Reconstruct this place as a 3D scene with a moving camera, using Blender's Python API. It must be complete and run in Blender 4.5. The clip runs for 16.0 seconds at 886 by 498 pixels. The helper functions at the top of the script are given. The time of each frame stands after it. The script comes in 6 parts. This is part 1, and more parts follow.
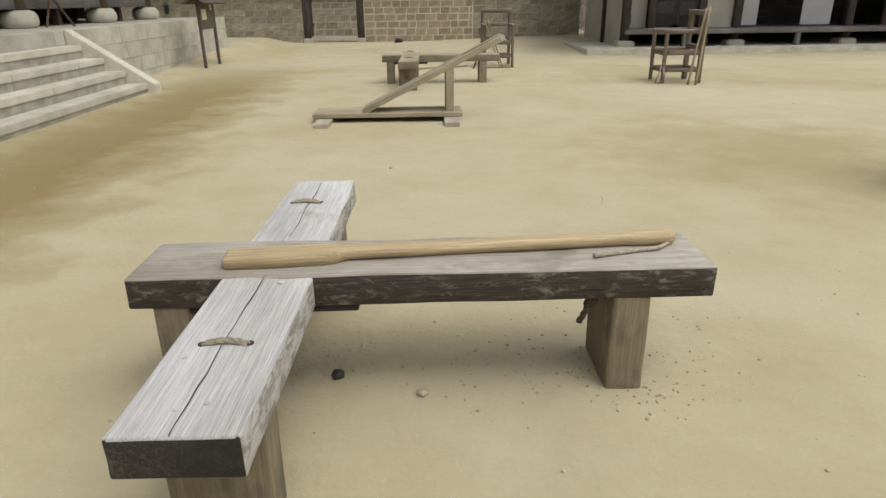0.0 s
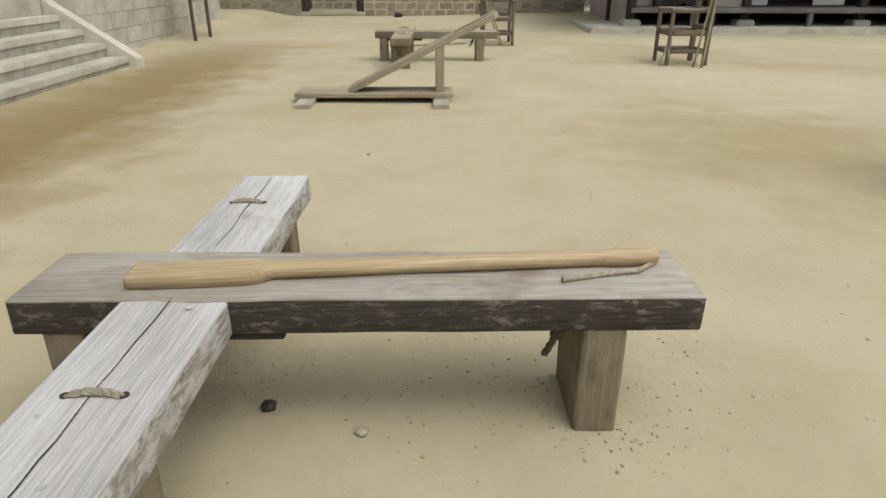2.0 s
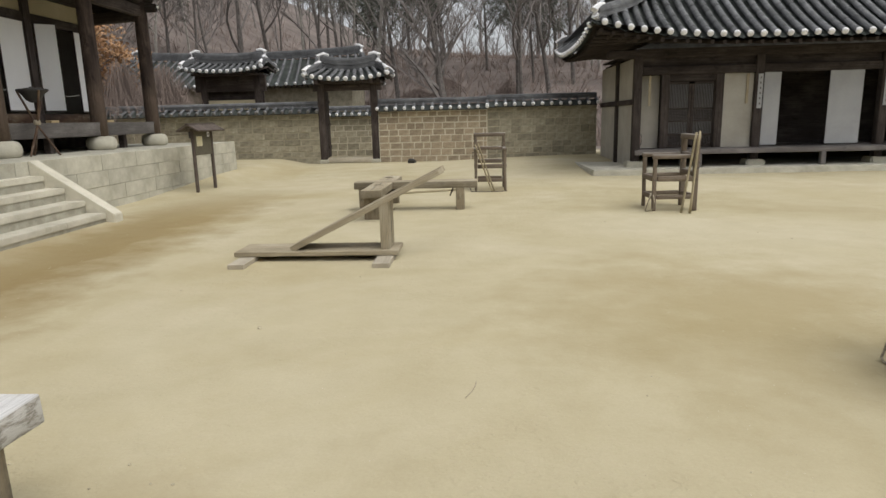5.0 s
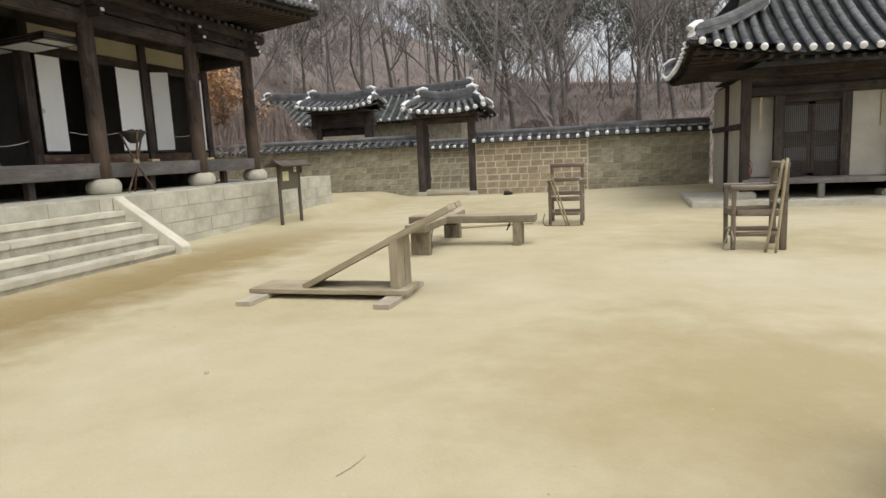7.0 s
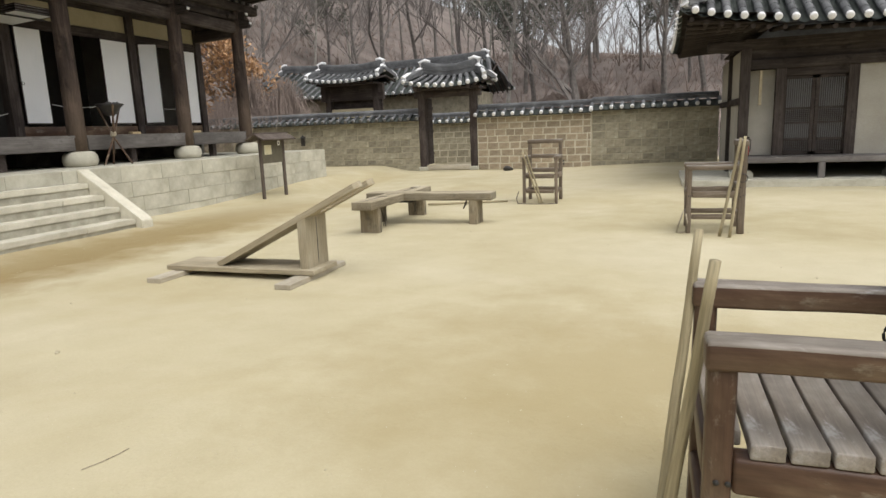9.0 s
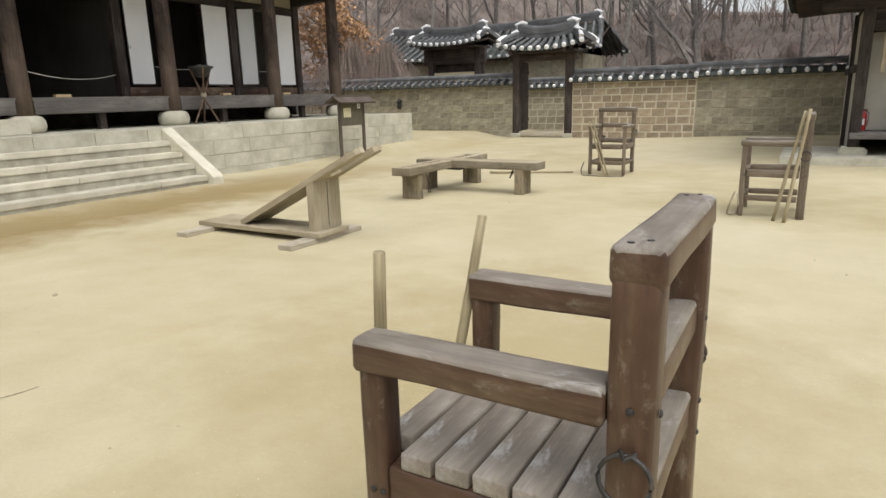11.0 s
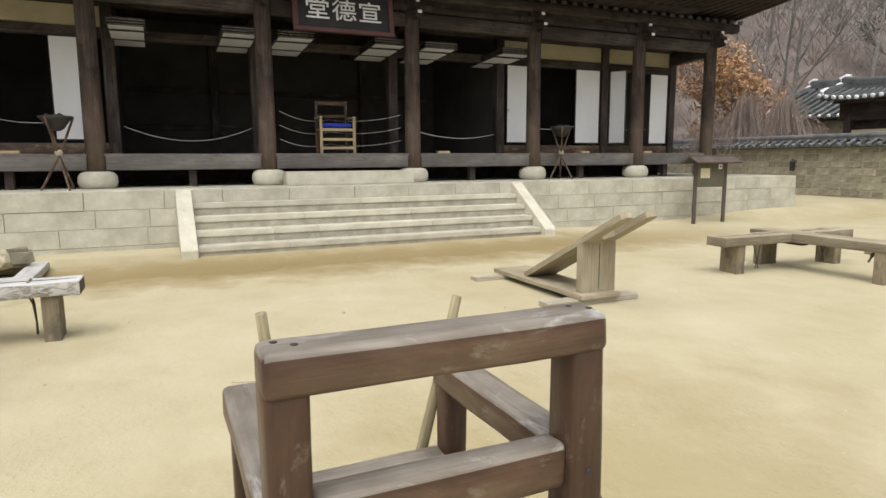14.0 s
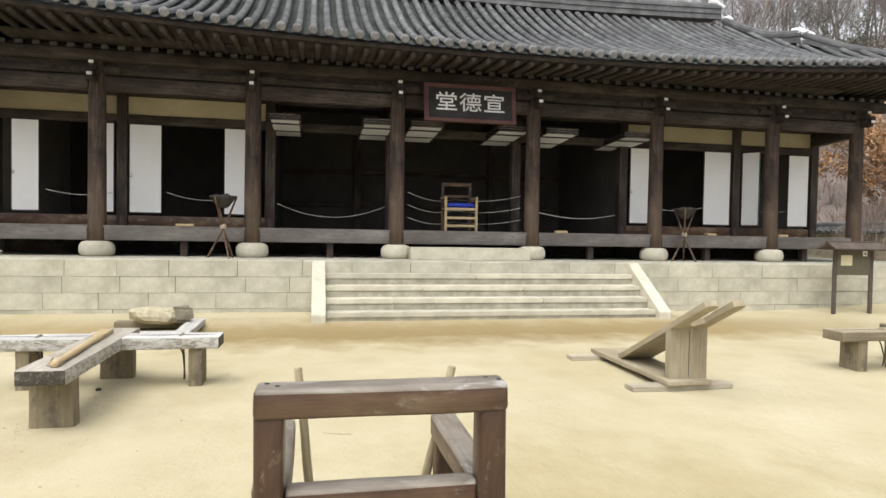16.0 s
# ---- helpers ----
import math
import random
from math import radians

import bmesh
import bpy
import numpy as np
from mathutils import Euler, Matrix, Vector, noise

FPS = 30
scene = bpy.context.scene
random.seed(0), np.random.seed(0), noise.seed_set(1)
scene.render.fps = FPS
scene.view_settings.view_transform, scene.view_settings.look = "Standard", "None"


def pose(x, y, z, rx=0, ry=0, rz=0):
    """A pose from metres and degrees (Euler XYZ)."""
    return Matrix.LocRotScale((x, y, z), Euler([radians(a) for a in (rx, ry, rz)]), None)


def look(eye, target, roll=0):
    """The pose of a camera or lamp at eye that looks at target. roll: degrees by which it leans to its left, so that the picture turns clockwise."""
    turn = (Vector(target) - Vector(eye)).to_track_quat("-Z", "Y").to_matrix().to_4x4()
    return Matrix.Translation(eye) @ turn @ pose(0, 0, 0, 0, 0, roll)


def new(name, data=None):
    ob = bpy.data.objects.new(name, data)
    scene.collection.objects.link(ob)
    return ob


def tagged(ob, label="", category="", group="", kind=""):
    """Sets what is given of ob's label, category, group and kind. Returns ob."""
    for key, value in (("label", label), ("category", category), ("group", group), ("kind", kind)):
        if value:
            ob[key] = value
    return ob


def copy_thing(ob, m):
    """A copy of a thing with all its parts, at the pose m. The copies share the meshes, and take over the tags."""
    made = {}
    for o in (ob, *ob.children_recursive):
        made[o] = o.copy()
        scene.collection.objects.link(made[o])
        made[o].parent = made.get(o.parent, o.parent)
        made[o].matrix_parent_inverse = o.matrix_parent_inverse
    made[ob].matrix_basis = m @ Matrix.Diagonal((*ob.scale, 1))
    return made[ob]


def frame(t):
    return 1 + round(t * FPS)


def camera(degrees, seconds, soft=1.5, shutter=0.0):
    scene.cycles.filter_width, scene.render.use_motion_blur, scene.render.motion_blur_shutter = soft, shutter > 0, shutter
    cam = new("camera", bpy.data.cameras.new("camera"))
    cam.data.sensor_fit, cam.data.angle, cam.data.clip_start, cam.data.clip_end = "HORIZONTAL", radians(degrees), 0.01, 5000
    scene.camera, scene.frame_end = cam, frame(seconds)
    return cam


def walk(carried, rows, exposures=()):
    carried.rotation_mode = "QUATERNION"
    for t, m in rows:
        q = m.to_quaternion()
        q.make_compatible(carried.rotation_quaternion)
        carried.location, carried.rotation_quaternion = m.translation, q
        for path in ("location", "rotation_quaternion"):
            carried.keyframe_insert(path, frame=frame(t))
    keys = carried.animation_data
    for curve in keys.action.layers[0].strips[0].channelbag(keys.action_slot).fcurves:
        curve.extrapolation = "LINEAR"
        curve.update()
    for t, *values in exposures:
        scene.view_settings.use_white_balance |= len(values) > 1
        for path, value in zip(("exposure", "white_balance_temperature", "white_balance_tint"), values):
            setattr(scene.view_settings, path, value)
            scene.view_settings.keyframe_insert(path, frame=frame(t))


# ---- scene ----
cam = camera(70.6, 16.0)
PATH = [
    (0, (-0.019, -0.019, 1.395), (0.031, 1.839, 0.655), -0.7),
    (0.5, (0.025, -0.006, 1.369), (-0.021, 1.825, 0.567), -0.5),
    (1, (0.062, 0.073, 1.352), (-0.022, 1.861, 0.459), -0.5),
    (1.5, (0.119, 0.245, 1.377), (0.081, 2.041, 0.498), 0.4),
    (2, (0.18, 0.343, 1.391), (0.22, 2.173, 0.585), 0.2),
    (2.5, (0.295, 0.415, 1.391), (0.374, 2.27, 0.646), -1.0),
    (3, (0.5, 0.505, 1.408), (0.563, 2.378, 0.71), -1.6),
    (3.5, (0.645, 0.6, 1.431), (0.707, 2.494, 0.791), -1.0),
    (4, (0.806, 0.798, 1.418), (0.854, 2.713, 0.845), -0.4),
    (4.5, (1.005, 0.918, 1.494), (1.006, 2.859, 1.011), -1.0),
    (5, (1.31, 1.043, 1.518), (1.204, 2.999, 1.11), -1.4),
    (7.5, (2.771, 1.908, 1.476), (2.217, 3.807, 1.182), -2.9),
    (8, (3.043, 2.065, 1.467), (2.502, 3.968, 1.171), -3.5),
    (8.5, (3.376, 2.189, 1.468), (2.799, 4.074, 1.13), -3.0),
    (11, (4.742, 2.899, 1.46), (3.766, 4.58, 0.988), -1.4),
    (11.5, (5.002, 3.026, 1.493), (3.883, 4.616, 1.024), -1.9),
    (12, (5.114, 3.172, 1.479), (3.818, 4.626, 1.026), -2.4),
    (12.5, (5.188, 3.34, 1.493), (3.713, 4.628, 1.089), -2.2),
    (13, (5.336, 3.528, 1.527), (3.712, 4.651, 1.211), -2.3),
    (13.5, (5.458, 3.7, 1.533), (3.732, 4.669, 1.245), -1.2),
    (14, (5.542, 3.893, 1.498), (3.739, 4.709, 1.213), -0.3),
    (14.5, (5.711, 4.048, 1.528), (3.866, 4.765, 1.242), 0.1),
    (15, (5.903, 4.146, 1.555), (4.008, 4.743, 1.324), 1.3),
    (15.5, (6.057, 4.155, 1.584), (4.118, 4.626, 1.457), 1.6),
    (16, (6.211, 4.176, 1.607), (4.253, 4.579, 1.551), 1.0),
]
EXPOSURES = [(0.0, 0.18), (4.0, 0.15), (5.0, 0.21), (8.0, 0.51), (11.0, 0.53), (13.0, 0.6), (15.0, 0.72), (16.0, 0.87)]
walk(cam, [(t, look(eye, target, roll)) for t, eye, target, roll in PATH], EXPOSURES)

# ---- world, sun, exposure ----
world = bpy.data.worlds.new("world")
scene.world = world
world.use_nodes = True
wn, wl = world.node_tree.nodes, world.node_tree.links
sky = wn.new("ShaderNodeTexSky")
sky.sky_type = "NISHITA"
sky.sun_disc = False
sky.sun_elevation, sky.sun_rotation = radians(65), radians(150)
sky.air_density, sky.dust_density, sky.ozone_density = 1.0, 4.0, 1.0
desat = wn.new("ShaderNodeHueSaturation")
desat.inputs["Saturation"].default_value = 0.22
wl.new(sky.outputs[0], desat.inputs["Color"])
wl.new(desat.outputs[0], wn["Background"].inputs["Color"])
wn["Background"].inputs["Strength"].default_value = 0.15
sun = new("sun", bpy.data.lights.new("sun", "SUN"))
sun.data.energy, sun.data.angle, sun.data.color = 1.05, radians(44), (1.0, 0.98, 0.92)
sun.matrix_world = look((6.0, -0.5, 9), (0, 0, 0))


# ---- materials ----
def node_mat(name):
    m = bpy.data.materials.new(name)
    m.use_nodes = True
    nt = m.node_tree
    return m, nt, nt.nodes["Principled BSDF"]


def tex(nt, kind, scale, stretch=(1, 1, 1), detail=6, rough=0.6, coord="Object", dist=0.0):
    tc = nt.nodes.new("ShaderNodeTexCoord")
    mp = nt.nodes.new("ShaderNodeMapping")
    mp.inputs["Scale"].default_value = stretch
    nt.links.new(tc.outputs[coord], mp.inputs["Vector"])
    n = nt.nodes.new(kind)
    n.inputs["Scale"].default_value = scale
    if kind == "ShaderNodeTexNoise":
        n.inputs["Detail"].default_value, n.inputs["Roughness"].default_value = detail, rough
        n.inputs["Distortion"].default_value = dist
    nt.links.new(mp.outputs[0], n.inputs["Vector"])
    return n, mp


def ramp(nt, src, stops):
    r = nt.nodes.new("ShaderNodeValToRGB")
    while len(r.color_ramp.elements) < len(stops):
        r.color_ramp.elements.new(0.5)
    for e, (p, c) in zip(r.color_ramp.elements, stops):
        e.position = p
        e.color = (*c, 1) if len(c) == 3 else c
    nt.links.new(src, r.inputs[0])
    return r.outputs[0]


def mix(nt, a, b, fac, mode="MIX"):
    n = nt.nodes.new("ShaderNodeMix")
    n.data_type, n.blend_type = "RGBA", mode
    for sock, v in ((n.inputs[0], fac), (n.inputs[6], a), (n.inputs[7], b)):
        if isinstance(v, bpy.types.NodeSocket):
            nt.links.new(v, sock)
        elif isinstance(v, (int, float)):
            sock.default_value = v
        else:
            sock.default_value = (*v, 1)
    return n.outputs[2]


def grey(v):
    return (v, v, v)


def bump(nt, bsdf, height, strength, distance):
    b = nt.nodes.new("ShaderNodeBump")
    b.inputs["Strength"].default_value, b.inputs["Distance"].default_value = strength, distance
    nt.links.new(height, b.inputs["Height"])
    nt.links.new(b.outputs[0], bsdf.inputs["Normal"])


def per_piece(nt, col, low, high):
    oi = nt.nodes.new("ShaderNodeObjectInfo")
    return mix(nt, col, ramp(nt, oi.outputs["Random"], [(0, grey(low)), (1, grey(high))]), 1.0, "MULTIPLY")


def wood(name, dark, mid, light, stain=(0.03, 0.028, 0.022), stain_at=0.62, rough=0.8, grain=60, vary=(0.9, 1.1), spec=0.3, fibre=0.85):
    """Timber with its grain along local x."""
    m, nt, b = node_mat(name)
    g, _ = tex(nt, "ShaderNodeTexNoise", 1.0, (1.1, grain * 1.5, grain * 1.5), 8, 0.7, dist=0.7)
    f, _ = tex(nt, "ShaderNodeTexNoise", 1.0, (5, grain * 5, grain * 5), 4, 0.6)
    s, _ = tex(nt, "ShaderNodeTexNoise", 3.1, (1, 1.6, 1.6), 5, 0.65)
    k, _ = tex(nt, "ShaderNodeTexNoise", 2.4, (0.6, 1.3, 1.3), 4, 0.55)
    gk = mix(nt, g.outputs[0], k.outputs[0], 0.5)
    col = ramp(nt, gk, [(0.3, dark), (0.5, mid), (0.68, light)])
    col = mix(nt, col, ramp(nt, f.outputs[0], [(0.32, grey(0.66)), (0.66, grey(1.12))]), fibre, "MULTIPLY")
    col = mix(nt, col, stain, ramp(nt, s.outputs[0], [(stain_at, grey(0)), (stain_at + 0.16, grey(0.75))]))
    col = per_piece(nt, col, *vary)
    nt.links.new(col, b.inputs["Base Color"])
    b.inputs["Roughness"].default_value = rough
    b.inputs["Specular IOR Level"].default_value = spec
    h = mix(nt, g.outputs[0], f.outputs[0], 0.45)
    bump(nt, b, h, 0.7, 0.008)
    return m


def mineral(name, dark, mid, light, scale=4.0, fine=90.0, rough=0.9, depth=0.006, vary=(0.88, 1.1), stain=None, coord="Object"):
    m, nt, b = node_mat(name)
    g, _ = tex(nt, "ShaderNodeTexNoise", scale, (1, 1, 1), 7, 0.65, coord)
    f, _ = tex(nt, "ShaderNodeTexNoise", fine, (1, 1, 1), 4, 0.7, coord)
    col = ramp(nt, g.outputs[0], [(0.3, dark), (0.5, mid), (0.72, light)])
    col = mix(nt, col, ramp(nt, f.outputs[0], [(0.3, grey(0.75)), (0.7, grey(1.15))]), 0.6, "MULTIPLY")
    if stain:
        s, _ = tex(nt, "ShaderNodeTexNoise", scale * 0.35, (1, 1, 1), 6, 0.7, coord)
        col = mix(nt, col, stain, ramp(nt, s.outputs[0], [(0.52, grey(0)), (0.7, grey(0.7))]))
    col = per_piece(nt, col, *vary)
    nt.links.new(col, b.inputs["Base Color"])
    b.inputs["Roughness"].default_value = rough
    bump(nt, b, mix(nt, g.outputs[0], f.outputs[0], 0.5), 0.5, depth)
    return m


# Bench top: grey weathering, paled further for the sheen of the sky.
M_BENCH = wood("weathered_grey_timber", (0.29, 0.28, 0.26), (0.5, 0.49, 0.47), (0.66, 0.655, 0.64), (0.28, 0.25, 0.21), 0.62)
M_BENCH_B = wood("weathered_tan_timber", (0.2, 0.175, 0.14), (0.38, 0.345, 0.29), (0.54, 0.505, 0.45), (0.22, 0.18, 0.13), 0.56)
M_BENCH_SIDE = wood("weathered_brown_timber", (0.11, 0.09, 0.06), (0.225, 0.19, 0.13), (0.35, 0.31, 0.23), (0.08, 0.068, 0.046), 0.56)
def lichen_edge(name, dark, pale, cut):
    """Plank edge in a base tone with pale scuffed and lichened patches along its grain."""
    m, nt, b = node_mat(name)
    p, _ = tex(nt, "ShaderNodeTexNoise", 1.0, (11, 28, 28), 8, 0.72, dist=0.6)
    f, _ = tex(nt, "ShaderNodeTexNoise", 1.0, (9, 150, 150), 4, 0.6)
    base = mix(nt, dark, ramp(nt, f.outputs[0], [(0.3, grey(0.5)), (0.7, grey(1.5))]), 1.0, "MULTIPLY")
    col = mix(nt, base, pale, ramp(nt, p.outputs[0], [(cut, grey(0)), (cut + 0.13, grey(0.8))]))
    nt.links.new(per_piece(nt, col, 0.9, 1.1), b.inputs["Base Color"])
    b.inputs["Roughness"].default_value = 0.85
    bump(nt, b, mix(nt, p.outputs[0], f.outputs[0], 0.4), 0.8, 0.01)
    return m


# South faces: staining and their weaker daylight share this one dark tone.
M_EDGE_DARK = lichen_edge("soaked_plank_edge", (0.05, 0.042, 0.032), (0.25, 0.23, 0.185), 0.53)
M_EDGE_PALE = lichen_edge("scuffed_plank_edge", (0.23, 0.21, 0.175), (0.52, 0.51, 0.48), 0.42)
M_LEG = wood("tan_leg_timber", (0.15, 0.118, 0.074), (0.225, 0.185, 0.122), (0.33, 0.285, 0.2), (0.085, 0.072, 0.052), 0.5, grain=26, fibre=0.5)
# Plank ends and cleat: stain and shade together in a near-black colour.
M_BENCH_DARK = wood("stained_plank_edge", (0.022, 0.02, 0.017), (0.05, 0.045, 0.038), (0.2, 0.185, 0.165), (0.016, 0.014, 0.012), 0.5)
def oiled(name, dark, mid, light, worn, worn_at, rough):
    """Handled timber: soft blotches, quiet grain along local x, worn patches."""
    m, nt, b = node_mat(name)
    k, _ = tex(nt, "ShaderNodeTexNoise", 3.2, (0.5, 1.4, 1.4), 6, 0.6, dist=0.4)
    g, _ = tex(nt, "ShaderNodeTexNoise", 1.0, (2, 70, 70), 6, 0.6, dist=0.5)
    w, _ = tex(nt, "ShaderNodeTexNoise", 6.5, (0.6, 1.3, 1.3), 7, 0.7, dist=0.5)
    col = ramp(nt, k.outputs[0], [(0.33, dark), (0.5, mid), (0.68, light)])
    col = mix(nt, col, ramp(nt, g.outputs[0], [(0.34, grey(0.74)), (0.64, grey(1.12))]), 0.8, "MULTIPLY")
    col = mix(nt, col, worn, ramp(nt, w.outputs[0], [(worn_at, grey(0)), (worn_at + 0.14, grey(0.7))]))
    nt.links.new(per_piece(nt, col, 0.9, 1.1), b.inputs["Base Color"])
    b.inputs["Roughness"].default_value = rough
    b.inputs["Specular IOR Level"].default_value = 0.35
    bump(nt, b, mix(nt, g.outputs[0], w.outputs[0], 0.5), 0.45, 0.006)
    return m


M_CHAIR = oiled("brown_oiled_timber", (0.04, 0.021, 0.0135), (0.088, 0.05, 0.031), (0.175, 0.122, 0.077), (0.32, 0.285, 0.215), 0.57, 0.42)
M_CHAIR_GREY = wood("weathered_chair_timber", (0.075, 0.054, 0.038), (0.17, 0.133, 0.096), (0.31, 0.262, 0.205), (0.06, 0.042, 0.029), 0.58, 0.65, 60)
# Worn chair tops; their glossy highlights are partly put into this colour.
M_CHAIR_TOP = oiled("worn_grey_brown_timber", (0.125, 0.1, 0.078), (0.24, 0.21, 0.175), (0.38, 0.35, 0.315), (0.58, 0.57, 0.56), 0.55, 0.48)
M_RACK = wood("pale_brown_plank", (0.205, 0.168, 0.108), (0.37, 0.315, 0.215), (0.51, 0.455, 0.34), (0.16, 0.128, 0.088), 0.62)
M_FOOT = wood("bleached_plank", (0.3, 0.27, 0.2), (0.45, 0.4, 0.31), (0.56, 0.51, 0.42), (0.2, 0.17, 0.12), 0.68)
M_PALE = wood("fresh_pine", (0.32, 0.235, 0.125), (0.46, 0.355, 0.205), (0.57, 0.465, 0.3), (0.28, 0.2, 0.1), 0.66, 0.55, 40)
M_STICK = wood("barkless_pole", (0.2, 0.16, 0.09), (0.33, 0.28, 0.17), (0.45, 0.39, 0.26), (0.14, 0.11, 0.06), 0.66, 0.65, 24)
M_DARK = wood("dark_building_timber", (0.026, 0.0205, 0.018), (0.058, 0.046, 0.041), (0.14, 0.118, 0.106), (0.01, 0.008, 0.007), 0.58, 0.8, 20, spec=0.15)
# Building timber again, darkened in colour for the shade of eaves and porch.
M_SHADED_TIMBER = wood("sooty_building_timber", (0.027, 0.0218, 0.0194), (0.054, 0.0445, 0.04), (0.11, 0.093, 0.084), (0.015, 0.013, 0.0115), 0.56, 0.9, 20, spec=0.08)
# Inner hall walls: the room's darkness is put into this plain colour.
M_INNER_SHADE = mineral("smoke_blackened_boards", (0.04, 0.036, 0.033), (0.055, 0.05, 0.046), (0.072, 0.066, 0.06), 1.2, 50, 0.95, 0.002)
def column_wood():
    """Brown column timber, bleached by rain and wear towards the foot (local x runs up the column)."""
    m = wood("column_timber", (0.026, 0.0195, 0.0165), (0.066, 0.049, 0.041), (0.165, 0.12, 0.094), (0.018, 0.0145, 0.0125), 0.55, 0.8, 14, spec=0.15)
    nt = m.node_tree
    b = nt.nodes["Principled BSDF"]
    base = b.inputs["Base Color"].links[0].from_socket
    tc = nt.nodes.new("ShaderNodeTexCoord")
    sep = nt.nodes.new("ShaderNodeSeparateXYZ")
    nt.links.new(tc.outputs["Object"], sep.inputs[0])
    n1, _ = tex(nt, "ShaderNodeTexNoise", 1.0, (1.6, 9, 9), 6, 0.65, dist=0.6)
    ma = nt.nodes.new("ShaderNodeMath")
    ma.operation = "MULTIPLY_ADD"
    ma.inputs[1].default_value = 3.6
    nt.links.new(n1.outputs[0], ma.inputs[0])
    nt.links.new(sep.outputs["X"], ma.inputs[2])
    mr = nt.nodes.new("ShaderNodeMapRange")
    mr.inputs["From Min"].default_value, mr.inputs["From Max"].default_value = 3.3, 1.7
    nt.links.new(ma.outputs[0], mr.inputs["Value"])
    worn = ramp(nt, n1.outputs[0], [(0.35, (0.1, 0.072, 0.052)), (0.52, (0.21, 0.155, 0.11)), (0.68, (0.36, 0.27, 0.18))])
    half = mix(nt, (0.0, 0.0, 0.0), (0.5, 0.5, 0.5), mr.outputs[0])
    nt.links.new(mix(nt, base, worn, half), b.inputs["Base Color"])
    return m


M_COL = column_wood()
M_MARU = wood("grey_floorboard", (0.062, 0.055, 0.05), (0.135, 0.122, 0.113), (0.24, 0.222, 0.208), (0.04, 0.034, 0.031), 0.62, 0.7)
M_STONE = mineral("granite", (0.36, 0.34, 0.27), (0.47, 0.45, 0.365), (0.57, 0.55, 0.46), 3.0, 120, 0.9, 0.004, (0.9, 1.08), (0.33, 0.31, 0.24))
# Riser granite: staining, and the dimmer upright faces put into the colour.
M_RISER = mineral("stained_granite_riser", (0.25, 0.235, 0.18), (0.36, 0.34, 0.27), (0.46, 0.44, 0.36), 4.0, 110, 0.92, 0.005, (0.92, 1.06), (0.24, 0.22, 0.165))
M_PLINTH = mineral("pale_granite", (0.42, 0.395, 0.31), (0.52, 0.49, 0.395), (0.6, 0.57, 0.47), 4.0, 120, 0.9, 0.004)
M_WALLSTONE = mineral("wall_stone", (0.19, 0.165, 0.115), (0.3, 0.27, 0.195), (0.41, 0.375, 0.285), 5.0, 60, 0.95, 0.012, (0.75, 1.18))
M_BRICKSTONE = mineral("reddish_wall_stone", (0.25, 0.195, 0.13), (0.34, 0.275, 0.19), (0.44, 0.365, 0.265), 5.0, 60, 0.95, 0.012, (0.75, 1.15))
M_CLAY = mineral("weathered_clay_joint", (0.3, 0.27, 0.19), (0.38, 0.345, 0.25), (0.46, 0.42, 0.32), 3.0, 70, 0.95, 0.006)
M_MORTAR = mineral("clay_mortar", (0.46, 0.41, 0.3), (0.56, 0.51, 0.39), (0.64, 0.59, 0.47), 3.0, 70, 0.95, 0.006)
M_TILE = mineral("roof_tile", (0.065, 0.066, 0.068), (0.112, 0.114, 0.117), (0.18, 0.184, 0.188), 2.5, 45, 0.72, 0.004, (0.75, 1.25))
M_TILE.node_tree.nodes["Principled BSDF"].inputs["Specular IOR Level"].default_value = 0.25
M_TILE_BED = mineral("mossy_channel_tile", (0.045, 0.052, 0.047), (0.075, 0.086, 0.078), (0.12, 0.135, 0.122), 2.2, 45, 0.85, 0.004, (0.85, 1.15))
M_CAP = mineral("lime_plaster_white", (0.6, 0.6, 0.6), (0.74, 0.74, 0.75), (0.82, 0.82, 0.83), 20, 90, 0.9, 0.003)
M_TILECAP = mineral("grey_eave_tile", (0.11, 0.11, 0.11), (0.18, 0.18, 0.18), (0.27, 0.27, 0.27), 14, 70, 0.8, 0.006)
# White paper greyed in colour for the dim front of the house.
M_SHADED_PAPER = mineral("aged_grey_paper", (0.32, 0.325, 0.33), (0.37, 0.375, 0.38), (0.42, 0.425, 0.43), 1.0, 120, 0.85, 0.001, (0.97, 1.03))
M_OLD_BACKING = mineral("dull_grey_paper", (0.13, 0.13, 0.13), (0.17, 0.17, 0.17), (0.21, 0.21, 0.21), 1.0, 120, 0.85, 0.001)
M_PLASTER = mineral("cream_plaster", (0.33, 0.308, 0.26), (0.39, 0.368, 0.316), (0.45, 0.428, 0.376), 1.2, 60, 0.92, 0.002)
M_YELLOW = mineral("ochre_plaster", (0.44, 0.385, 0.26), (0.51, 0.45, 0.31), (0.57, 0.51, 0.37), 1.2, 60, 0.92, 0.002)
M_PAPER = mineral("white_paper", (0.82, 0.82, 0.82), (0.87, 0.87, 0.87), (0.9, 0.9, 0.9), 1.0, 120, 0.85, 0.001, (0.97, 1.03))
M_ROPE = mineral("hemp_rope", (0.22, 0.185, 0.13), (0.34, 0.295, 0.215), (0.46, 0.41, 0.31), 60, 240, 0.9, 0.004)
M_ROPE_DARK = mineral("dark_rope", (0.05, 0.04, 0.03), (0.09, 0.075, 0.055), (0.15, 0.125, 0.09), 60, 240, 0.9, 0.004)
M_CORD = mineral("grey_cord", (0.4, 0.39, 0.37), (0.5, 0.49, 0.46), (0.58, 0.57, 0.54), 60, 240, 0.9, 0.002)
